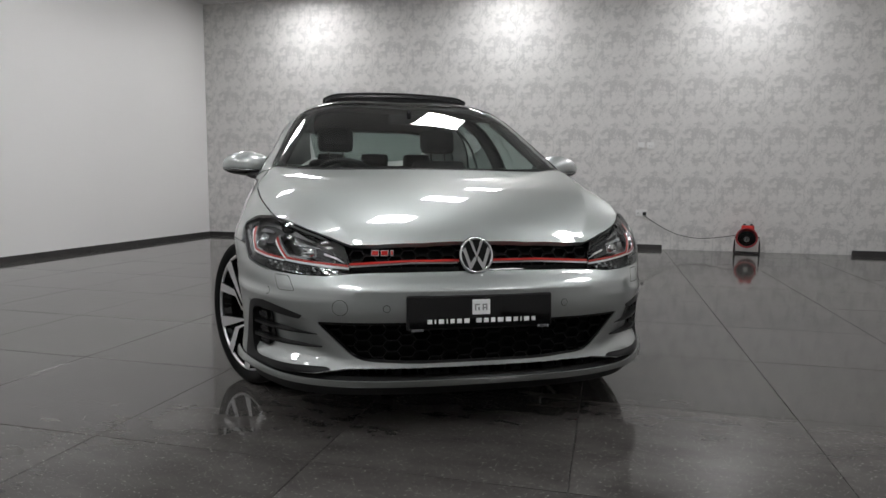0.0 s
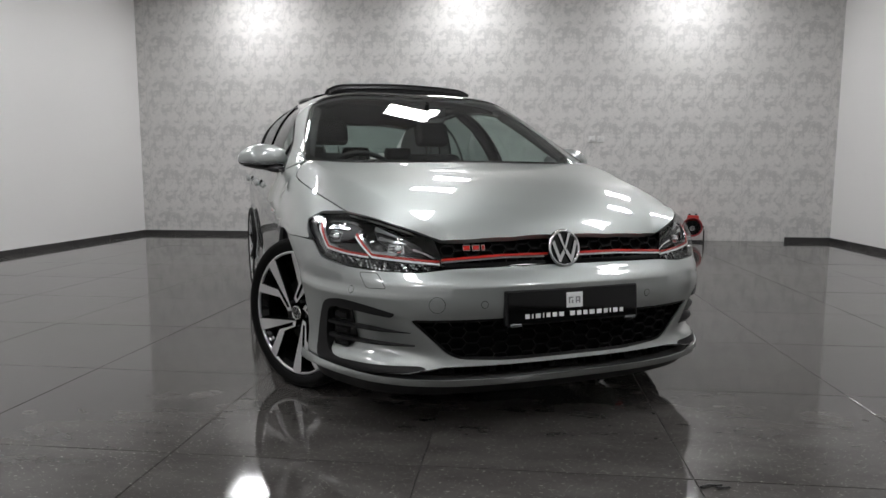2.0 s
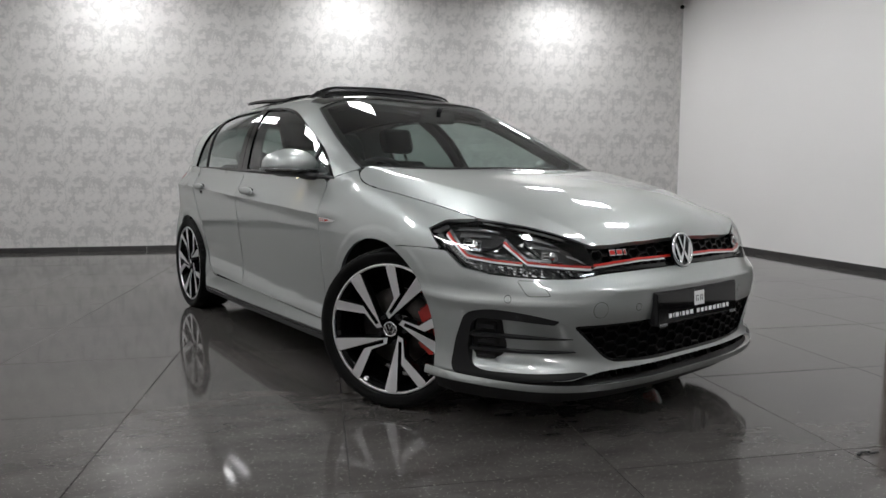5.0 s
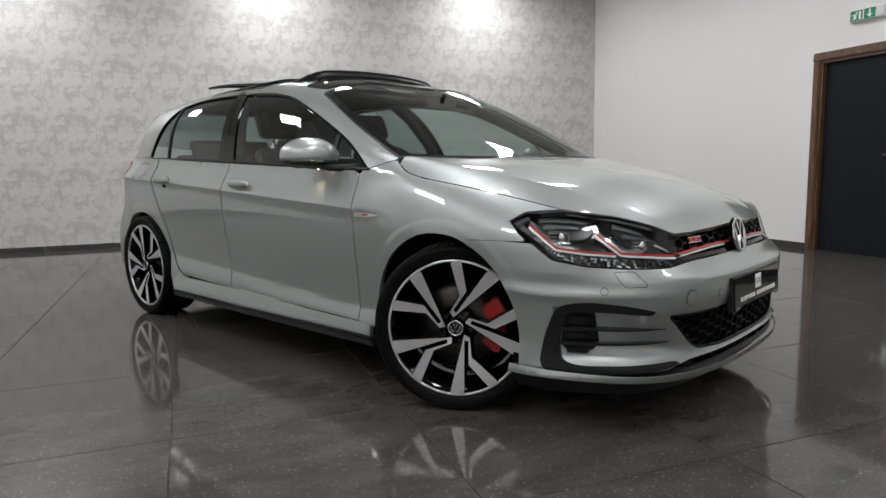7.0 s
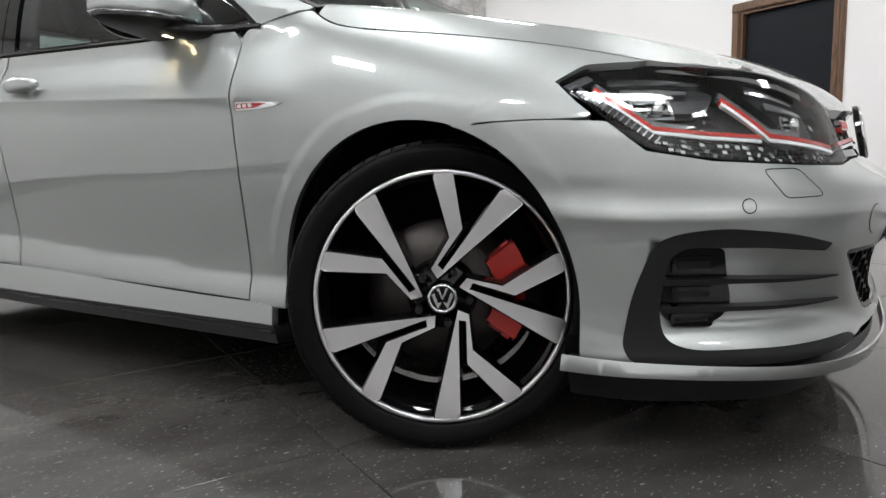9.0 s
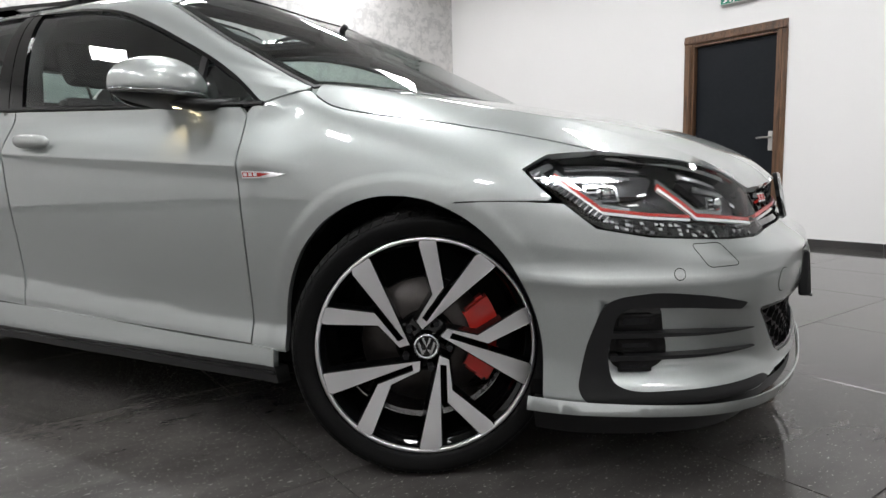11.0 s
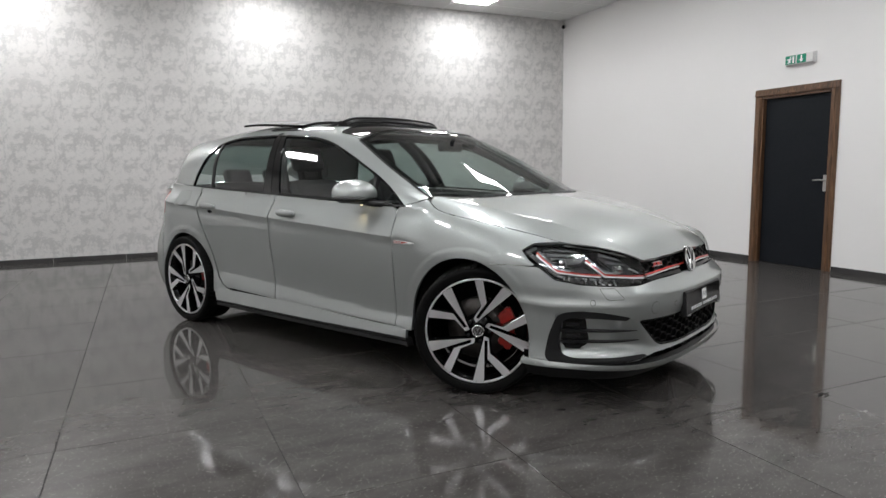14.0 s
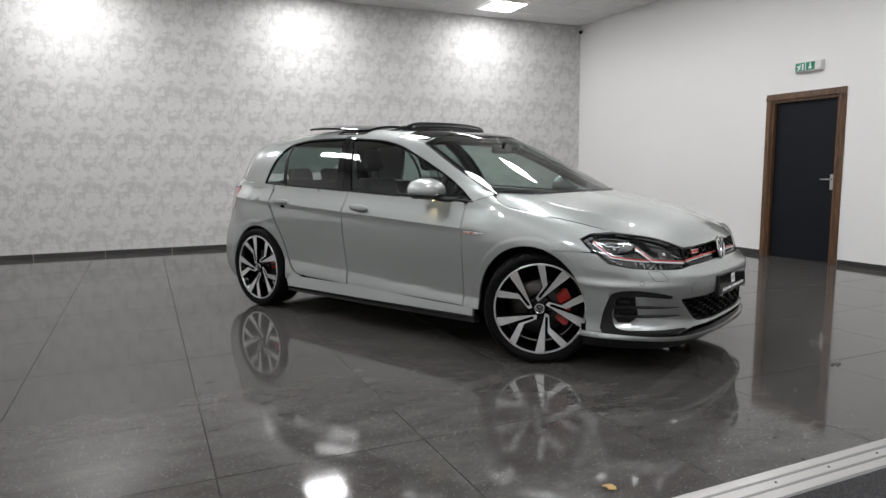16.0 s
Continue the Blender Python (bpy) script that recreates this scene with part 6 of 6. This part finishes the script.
def wheel(name, x, y, right, steer, spin, front):
    """Wheel in its own frame: x points outboard on the car's right when mirrored."""
    m = Matrix.Translation(((-x if right else x), y, .319)) @ Matrix.Rotation(radians(steer), 4, "Z")
    out = -1 if right else 1
    flip = Matrix.Diagonal((out, 1, 1, 1))
    bm = new_bm()
    lathe(bm, [(.2585, .002), (.262, -.002), (.262, -.012), (.243, -.02), (.235, -.05), (.222, -.12), (.232, -.20), (.258, -.215)], 72)
    lathe(bm, [(.0, -.045), (.06, -.045), (.075, -.06), (.08, -.12)], 40)
    bmesh.ops.transform(bm, matrix=flip, verts=bm.verts)
    w = part("wheel", bm, GLOSS_BLACK, car, "gloss black alloy wheel with turned twin spokes", True)
    w.matrix_basis = m
    bm = new_bm()
    lathe(bm, [(.2510, -.004), (.2518, .0042), (.2535, .0052), (.2590, .0056), (.2612, .003), (.262, -.003)], 90)
    bmesh.ops.transform(bm, matrix=flip, verts=bm.verts)
    part("rim_lip", bm, ALLOY, w, "bright turned rim edge")
    bm = new_bm()
    prof = [(.262, -.004), (.266, .006), (.272, .0085), (.283, .012), (.296, .0145), (.304, .013), (.3085, .007), (.3115, -.004), (.3125, -.03), (.3130, -.10), (.3125, -.18), (.312, -.20), (.31, -.22), (.28, -.228), (.26, -.215)]
    lathe(bm, prof, 96)
    bmesh.ops.transform(bm, matrix=flip, verts=bm.verts)
    tyre = part("tyre", bm, RUBBER, w, "low-profile black tyre")
    # tread blocks with open grooves between them
    bm = new_bm()
    for k in range(64):
        a = 2 * math.pi * k / 64
        for x0, x1, lean in ((-.036, .0085, .035), (-.098, -.044, .02), (-.162, -.106, -.02), (-.205, -.170, -.03)):
            q = [(x0, a + lean), (x1, a), (x1, a + .083), (x0, a + .083 + lean)]
            if x0 == -.036:
                q = [(x0, a + lean), (-.012, a + .012), (x1, a), (x1, a + .083), (-.012, a + .095), (x0, a + .083 + lean)]
            hi = [.3195 if xx < -.02 else .3178 if xx < 0 else .3105 for xx, _ in q]
            top = [bm.verts.new((xx, rr * math.cos(t), rr * math.sin(t))) for (xx, t), rr in zip(q, hi)]
            low = [bm.verts.new((xx, .306 * math.cos(t), .306 * math.sin(t))) for xx, t in q]
            if len(q) == 6:
                bm.faces.new((top[0], top[1], top[4], top[5]))
                bm.faces.new((top[1], top[2], top[3], top[4]))
            else:
                bm.faces.new(top)
            for n in range(len(q)):
                o = (n + 1) % len(q)
                bm.faces.new((top[n], low[n], low[o], top[o]))
    bmesh.ops.transform(bm, matrix=flip, verts=bm.verts)
    part("tread", bm, RUBBER, tyre)
    # spokes
    for k in range(5):
        bm = new_bm()
        pts = [(a * UNIT, b * UNIT) for a, b in TWIN]
        rot = math.radians(72 * k + spin)
        c, s = math.cos(rot), math.sin(rot)
        flat = [(a * c - b * s, a * s + b * c) for a, b in pts]
        fine = dense(flat, .02)
        hi = [bm.verts.new((dish(math.hypot(a, b)), -out * -a * 1.0, b)) for a, b in shrunk(fine, .0032)]
        bev = shrunk(fine, .0004)
        mi = [bm.verts.new((dish(math.hypot(a, b)) - .003, a * out, b)) for a, b in bev]
        lo = [bm.verts.new((dish(math.hypot(a, b)) - .034, a * out, b)) for a, b in shrunk(fine, -.004)]
        n = min(len(hi), len(mi), len(lo))
        top = bm.faces.new(hi)
        top.material_index = 1
        for i in range(n):
            j = (i + 1) % n
            bm.faces.new((hi[i], hi[j], mi[j], mi[i]))
            bm.faces.new((mi[i], mi[j], lo[j], lo[i]))
        bmesh.ops.transform(bm, matrix=flip, verts=bm.verts)
        bmesh.ops.triangulate(bm, faces=[f for f in bm.faces if len(f.verts) > 4], ngon_method="EAR_CLIP")
        bmesh.ops.recalc_face_normals(bm, faces=bm.faces)
        part("twin_spoke", bm, [GLOSS_BLACK, ALLOY], w, "turned bright spoke with black sides")
    for k in range(5):
        a = math.radians(72 * k + spin + 64)
        bm = new_bm()
        cyl(bm, .0085, .0075, .03, Matrix.Translation((-.022, .056 * math.cos(a) * out, .056 * math.sin(a))) @ Matrix.Rotation(math.pi / 2, 4, "Y"), 6)
        bmesh.ops.transform(bm, matrix=flip, verts=bm.verts)
        part("wheel_bolt", bm, DASH, w)
    e_m = Matrix.Translation((out * -.003, 0, 0)) @ Matrix.Rotation(out * math.pi / 2, 4, "Z")
    bm = new_bm()
    cyl(bm, .0325, .0315, .03, Matrix.Translation((out * -.018, 0, 0)) @ Matrix.Rotation(out * math.pi / 2, 4, "Y"), 40)
    part("centre_cap", bm, GLOSS_BLACK, w, "round centre cap with bright ring")
    small_emblem(w, e_m, .030)
    bm = new_bm()
    lathe(bm, [(.07, -.072), (.155 if front else .14, -.072), (.156 if front else .141, -.078), (.155 if front else .14, -.098), (.07, -.098)], 60)
    lathe(bm, [(.0, -.06), (.072, -.06), (.074, -.10)], 40)
    bmesh.ops.transform(bm, matrix=flip, verts=bm.verts)
    part("brake_disc", bm, STEEL, w, "steel brake disc")
    bm = new_bm()
    for a0, a1 in (((8, 38), (-38, -8)) if front else ((152, 166), (170, 184))):
        ro, ri = (.184, .112) if front else (.16, .10)
        pts = [(ro * math.cos(radians(a)), ro * math.sin(radians(a))) for a in np.linspace(a0, a1, 8)] + [(ri * math.cos(radians(a)), ri * math.sin(radians(a))) for a in np.linspace(a1, a0, 6)]
        pts = [(-a, b) for a, b in pts] if front else pts
        lobe = new_bm()
        prism(lobe, pts, .045)
        bmesh.ops.bevel(lobe, geom=lobe.edges[:], offset=.009, segments=3, affect="EDGES")
        me = bpy.data.meshes.new("lobe")
        lobe.to_mesh(me)
        lobe.free()
        bm.from_mesh(me)
        bpy.data.meshes.remove(me)
    bmesh.ops.translate(bm, vec=(-.108, 0, 0), verts=bm.verts)
    bmesh.ops.transform(bm, matrix=flip, verts=bm.verts)
    bmesh.ops.recalc_face_normals(bm, faces=bm.faces)
    caliper = part("brake_caliper", bm, RED, w, "red brake caliper")
    if front:
        bm = new_bm()
        pts = [(-.176 * math.cos(radians(a)), .176 * math.sin(radians(a))) for a in np.linspace(-14, 14, 6)] + [(-.118 * math.cos(radians(a)), .118 * math.sin(radians(a))) for a in np.linspace(14, -14, 6)]
        prism(bm, pts, .036)
        bmesh.ops.translate(bm, vec=(-.108, 0, 0), verts=bm.verts)
        bmesh.ops.transform(bm, matrix=flip, verts=bm.verts)
        bmesh.ops.recalc_face_normals(bm, faces=bm.faces)
        part("caliper_bridge", bm, RED, caliper)
    return w


def small_emblem(parent, m, r):
    bm = new_bm()
    lathe(bm, [(r * .80, -.002), (r * .85, -.0045), (r * .97, -.004), (r * 1.02, .0)], 40)
    bmesh.ops.transform(bm, matrix=m @ Matrix.Rotation(math.pi / 2, 4, "Z"), verts=bm.verts)
    part("cap_ring", bm, CHROME, parent)
    bm = new_bm()
    for sg in (-1, 1):
        for pts in ([(sg * r * .40, r * .70), (sg * r * .22, r * .74), (0, r * .10), (0, -r * .10)], [(sg * r * .02, -r * .2), (sg * r * .34, -r * .72), (sg * r * .74, r * .28), (sg * r * .56, r * .42), (sg * r * .32, -r * .3)]):
            vs = [bm.verts.new((a, -.0042, b)) for a, b in pts]
            bm.faces.new(vs if sg > 0 else vs[::-1])
    bmesh.ops.transform(bm, matrix=m, verts=bm.verts)
    part("cap_chevrons", bm, CHROME, parent)


def arch_liner(y, z, r, right):
    sg = -1 if right else 1
    bm = new_bm()
    n = 30
    a = [bm.verts.new((sg * .52, y + r * math.cos(t), z + r * math.sin(t))) for t in np.linspace(-.35, math.pi + .35, n)]
    b = [bm.verts.new((sg * .80, y + r * math.cos(t), z + r * math.sin(t))) for t in np.linspace(-.35, math.pi + .35, n)]
    for i in range(n - 1):
        bm.faces.new((a[i], a[i + 1], b[i + 1], b[i])).smooth = True
    bm.faces.new(a)
    part("arch_liner", bm, DASH, car)


def side_badge(right):
    """Slim red and bright badge on the wing behind the front arch, drawn as plain shapes."""
    f = lambda pts: [(a, h_of_z(a, b)) for a, b in pts]
    chrome = [(.500, .727), (.500, .748), (.425, .745), (.358, .738), (.385, .731), (.43, .727)]
    b = skin("side_badge", f(chrome), moved(fender, .004), ALLOY, car, (), .02, .003, 0, "slim red and bright wing badge", right)
    skin("red_field", f([(.496, .731), (.496, .7445), (.44, .7425), (.404, .7395), (.44, .731)]), moved(fender, .0052), RED, b, (), .02, .001, 0, "", right)
    for k in range(3):
        y0 = .492 - .017 * k
        skin("text_bar", f([(y0, .7335), (y0, .7425), (y0 - .012, .7425), (y0 - .012, .7335)]), moved(fender, .0060), WHITE_MARK, b, (), .02, .0005, 0, "", right)


def seat(x, y, z, parent):
    bm = new_bm()
    box(bm, x - .25, y - .26, z, x + .25, y + .28, z + .15, .05)
    s = part("front_seat", bm, CLOTH, parent, "black sports seat")
    bm = new_bm()
    tilt = Matrix.Translation((x, y + .27, z + .08)) @ Matrix.Rotation(radians(-20), 4, "X")
    box(bm, -.24, -.05, 0, .24, .07, .42, .045)
    box(bm, -.20, -.05, .36, .20, .055, .60, .05)
    box(bm, -.255, -.09, .04, -.17, .05, .40, .035)
    box(bm, .17, -.09, .04, .255, .05, .40, .035)
    bmesh.ops.transform(bm, matrix=tilt, verts=bm.verts)
    part("backrest", bm, CLOTH, s)
    bm = new_bm()
    box(bm, -.125, -.045, .66, .125, .05, .84, .04)
    bmesh.ops.transform(bm, matrix=tilt, verts=bm.verts)
    part("headrest", bm, CLOTH, s)
    bm = new_bm()
    for dx in (-.05, .05):
        cyl(bm, .006, .006, .12, tilt @ Matrix.Translation((dx, 0, .63)), 10)
    part("headrest_post", bm, STEEL, s)
    return s


def interior():
    bm = new_bm()
    bm.free()
    for name, b in (("floor_pan", (-.70, .42, .17, .70, 3.15, .22)), ("engine_tray", (-.48, -.50, .17, .48, .40, .30)), ("engine_block", (-.48, -.55, .30, .48, .42, .62)),
                    ("tail_panel", (-.56, 3.0, .22, .56, 3.2, .80)), ("door_lining", (-.72, .45, .22, -.69, 2.25, .88)), ("door_lining", (.69, .45, .22, .72, 2.25, .88)), ("boot_floor", (-.60, 2.2, .22, .60, 3.1, .66))):
        bm = new_bm()
        box(bm, *b, .01)
        part(name, bm, DEEP_BLACK if "lining" not in name else DASH, car)
    # dashboard with a rounded top
    bm = new_bm()
    n = 13
    prof = [(.30, .955), (.42, .965), (.62, .962), (.74, .945), (.79, .90), (.80, .78), (.74, .66), (.72, .50)]
    rows = []
    for x in np.linspace(-.76, .76, n):
        k = 1 - .10 * (x / .76) ** 2
        rows.append([bm.verts.new((x, yy + .10 * (x / .76) ** 2 * (1 if yy < .5 else .2), zz - .02 * (abs(x) / .76) ** 3)) for yy, zz in prof])
    for a, b in zip(rows, rows[1:]):
        for i in range(len(prof) - 1):
            bm.faces.new((a[i], b[i], b[i + 1], a[i + 1])).smooth = True
    d = part("dashboard", bm, DASH, car, "black dashboard")
    bm = new_bm()
    box(bm, -.56, .60, .955, -.20, .80, .985, .018)
    part("instrument_hood", bm, DASH, d)
    bm = new_bm()
    tilt = Matrix.Translation((-.37, .90, .875)) @ Matrix.Rotation(radians(-66), 4, "X")
    pts = [tilt @ Vector((.183 * math.cos(a), .183 * math.sin(a), 0)) for a in np.linspace(0, 2 * math.pi, 41)]
    tube(bm, pts, .017, seg=12)
    sw = part("steering_wheel", bm, DASH, car, "black three-spoke steering wheel")
    bm = new_bm()
    for a in (0, 180, 270):
        tube(bm, [tilt @ Vector((.04 * math.cos(radians(a)), .04 * math.sin(radians(a)), .0)), tilt @ Vector((.18 * math.cos(radians(a)), .18 * math.sin(radians(a)), 0))], .022, .01, 10)
    cyl(bm, .07, .055, .04, tilt, 24)
    part("spokes", bm, DASH, sw)
    for x in (-.37, .37):
        seat(x, 1.30, .42, car)
    bm = new_bm()
    box(bm, -.62, 2.02, .44, .62, 2.50, .60, .05)
    rb = part("rear_bench", bm, CLOTH, car, "black rear bench")
    bm = new_bm()
    tilt = Matrix.Translation((0, 2.46, .56)) @ Matrix.Rotation(radians(-22), 4, "X")
    box(bm, -.62, -.05, 0, .62, .07, .52, .05)
    bmesh.ops.transform(bm, matrix=tilt, verts=bm.verts)
    part("bench_back", bm, CLOTH, rb)
    for x in (-.36, .0, .36):
        bm = new_bm()
        box(bm, x - .115, -.03, .50, x + .115, .045, .62, .03)
        bmesh.ops.transform(bm, matrix=tilt, verts=bm.verts)
        part("rear_headrest", bm, CLOTH, rb)
    bm = new_bm()
    box(bm, -.12, .815, 1.26, .12, .845, 1.325, .018)
    tube(bm, [(0, .83, 1.31), (0, .80, 1.34)], .012, seg=10)
    part("interior_mirror", bm, DASH, car, "black interior mirror")
    # roof lining with the sunroof's opening, and inner pillars
    out = [(.54, 1.06), (.53, 1.5), (.52, 2.2), (.50, 2.85)]
    lining = out + [(-a, b) for a, b in out[::-1]]
    hole = rounded([(.44, 1.27, .04), (.44, 1.66, .03), (-.44, 1.66, .03), (-.44, 1.27, .04)])
    skin("roof_lining", lining, moved(top_full, -.045), CLOTH, car, [hole], .06, .02)
    for sg in (-1, 1):
        bm = new_bm()
        p = upper(np.array([1.60, 1.66, 1.73, 1.80]), np.array([v_of_z(y, z) for y, z in ((1.60, 1.0), (1.66, 1.12), (1.73, 1.25), (1.80, 1.36))]))
        tube(bm, [(sg * (a - .045), b, c) for a, b, c in p], .05, .03, 10)
        part("inner_pillar", bm, DASH, car)
        bm = new_bm()
        p = upper(np.array([.50, .7, .9, 1.05]), np.array([v_of_x(y, x) for y, x in ((.5, .75), (.7, .705), (.9, .66), (1.05, .615))]))
        tube(bm, [(sg * (a - .03), b + .02, c - .03) for a, b, c in p], .035, .025, 10)
        part("inner_pillar", bm, DASH, car)


def wipers():
    """Wiper blades parked in the gap behind the bonnet, over the black cowl."""
    for x0, x1 in ((-.10, .50), (-.60, -.02)):
        bm = new_bm()
        pts = []
        for k in np.linspace(0, 1, 8):
            x = x0 + (x1 - x0) * k
            y = float(screen_base(x)) + .016 + .006 * k
            pts.append((x, y, float(top_full(np.array([x]), np.array([y]))[0, 2]) - .002))
        tube(bm, pts, .005, .003, 8)
        part("wiper", bm, TRIM_BLACK, car, "black wiper blade")
    xs = np.linspace(0, .74, 12)
    out = [(x, float(screen_base(x)) - .03) for x in xs] + [(x, float(screen_base(x)) + .02) for x in xs[::-1]]

    def cowl(x, y):
        return np.stack([x, y + 0 * x, hood_z(x, np.minimum(y, screen_base(x))) - .022], -1)
    skin("cowl", out + [(-a, b) for a, b in out[::-1][1:-1]], cowl, DEEP_BLACK, car, (), .03, .02)


bumper()
for sg in (-1, 1):
    fog_corner(sg)
    headlamp(sg)
upper_grille()
roundel(car, Matrix.Translation((0, -.762, .654)) @ Matrix.Rotation(radians(-12), 4, "X"), .063)
plate()
bonnet()
glasshouse()
for _, right in SIDES:
    wing_panel(right)
    door_panel(right, True)
    door_panel(right, False)
    quarter(right)
    sill(right)
    cabin_side(right)
    wing_mirror(right)
    side_badge(right)
    arch_liner(ARCH[0][0], ARCH[0][1], .385, right)
    arch_liner(ARCH[1][0], ARCH[1][1], .375, right)
wheel("wheel", .856, -.014, True, 31, 0, True)
wheel("wheel", .745, .05, False, 25, 20, True)
wheel("wheel", .862, 2.660, True, 0, 40, False)
wheel("wheel", .862, 2.660, False, 0, 10, False)
interior()
wipers()


def settle():
    """Brings the body to its true proportions: shorter, narrower nose, lower roof, longer tail."""
    low_side = lambda z: np.interp(z, [0, .68, .74, .86, .95, 1.02, 1.46], [0, 0, .007, .011, .018, .019, .026])
    low_nose = lambda z: np.interp(z, [0, .2, .3, .48, .6, .73, .86, .95, 1.46], [0, .004, .009, .017, .018, .012, .013, .018, .026])
    for o in car.children_recursive:
        if o.type != "MESH" or o.name.startswith("wheel") or (o.parent and o.parent.name.startswith("wheel")) or (o.parent.parent and o.parent.parent.name.startswith("wheel")):
            continue
        p = np.empty(len(o.data.vertices) * 3)
        o.data.vertices.foreach_get("co", p)
        x, y, z = p.reshape(-1, 3).T
        k = smooth(.15, .45, -y)
        z2 = z - low_side(z) * (1 - k) - low_nose(z) * k
        high = smooth(.98, 1.25, z) * smooth(1.5, 2.4, y)
        z2 = z2 + .016 * high - .018 * smooth(.98, 1.1, z) * smooth(.15, .5, y) * (1 - smooth(.8, 1.3, y)) * np.maximum(0, 1 - (x / .72) ** 2)
        x2 = x * (1 - .022 * smooth(.1, .5, -y) - .012 * smooth(1.2, 2.4, y) * (1 - smooth(.9, 1.05, z)) + .03 * high)
        y2 = y + .045 * np.maximum(0, -y) ** 1.15 + .020 * smooth(1.6, 2.6, y) + .035 * smooth(2.6, 3.4, y)
        o.data.vertices.foreach_set("co", np.stack([x2, y2, z2], 1).ravel())
        o.data.update()


settle()


# ---- floor tiles, one object each ----
S_U, S_T = .838, .82
bm = new_bm()
box(bm, -S_T / 2 + .0016, -S_U / 2 + .0016, -.012, S_T / 2 - .0016, S_U / 2 - .0016, 0, .0012)
tile_mesh = bpy.data.meshes.new("floor_tile")
bm.to_mesh(tile_mesh)
bm.free()
tile_mesh.materials.append(TILE)
rnd = random.Random(3)
for i in range(-2, 8):
    for j in range(-7, 7):
        u, v = -.245 + S_U * (i + .5), -.130 + S_T * (j + .5)
        if u - S_U / 2 < -1.96 or u > U_N + .4 or v < V_W - .4:
            continue
        o = new("floor_tile", tile_mesh)
        o.parent = floor
        o.matrix_basis = Matrix.Translation((v, u, rnd.uniform(-.0004, .0004))) @ Matrix.Rotation(rnd.choice((0, math.pi)), 4, "Z")
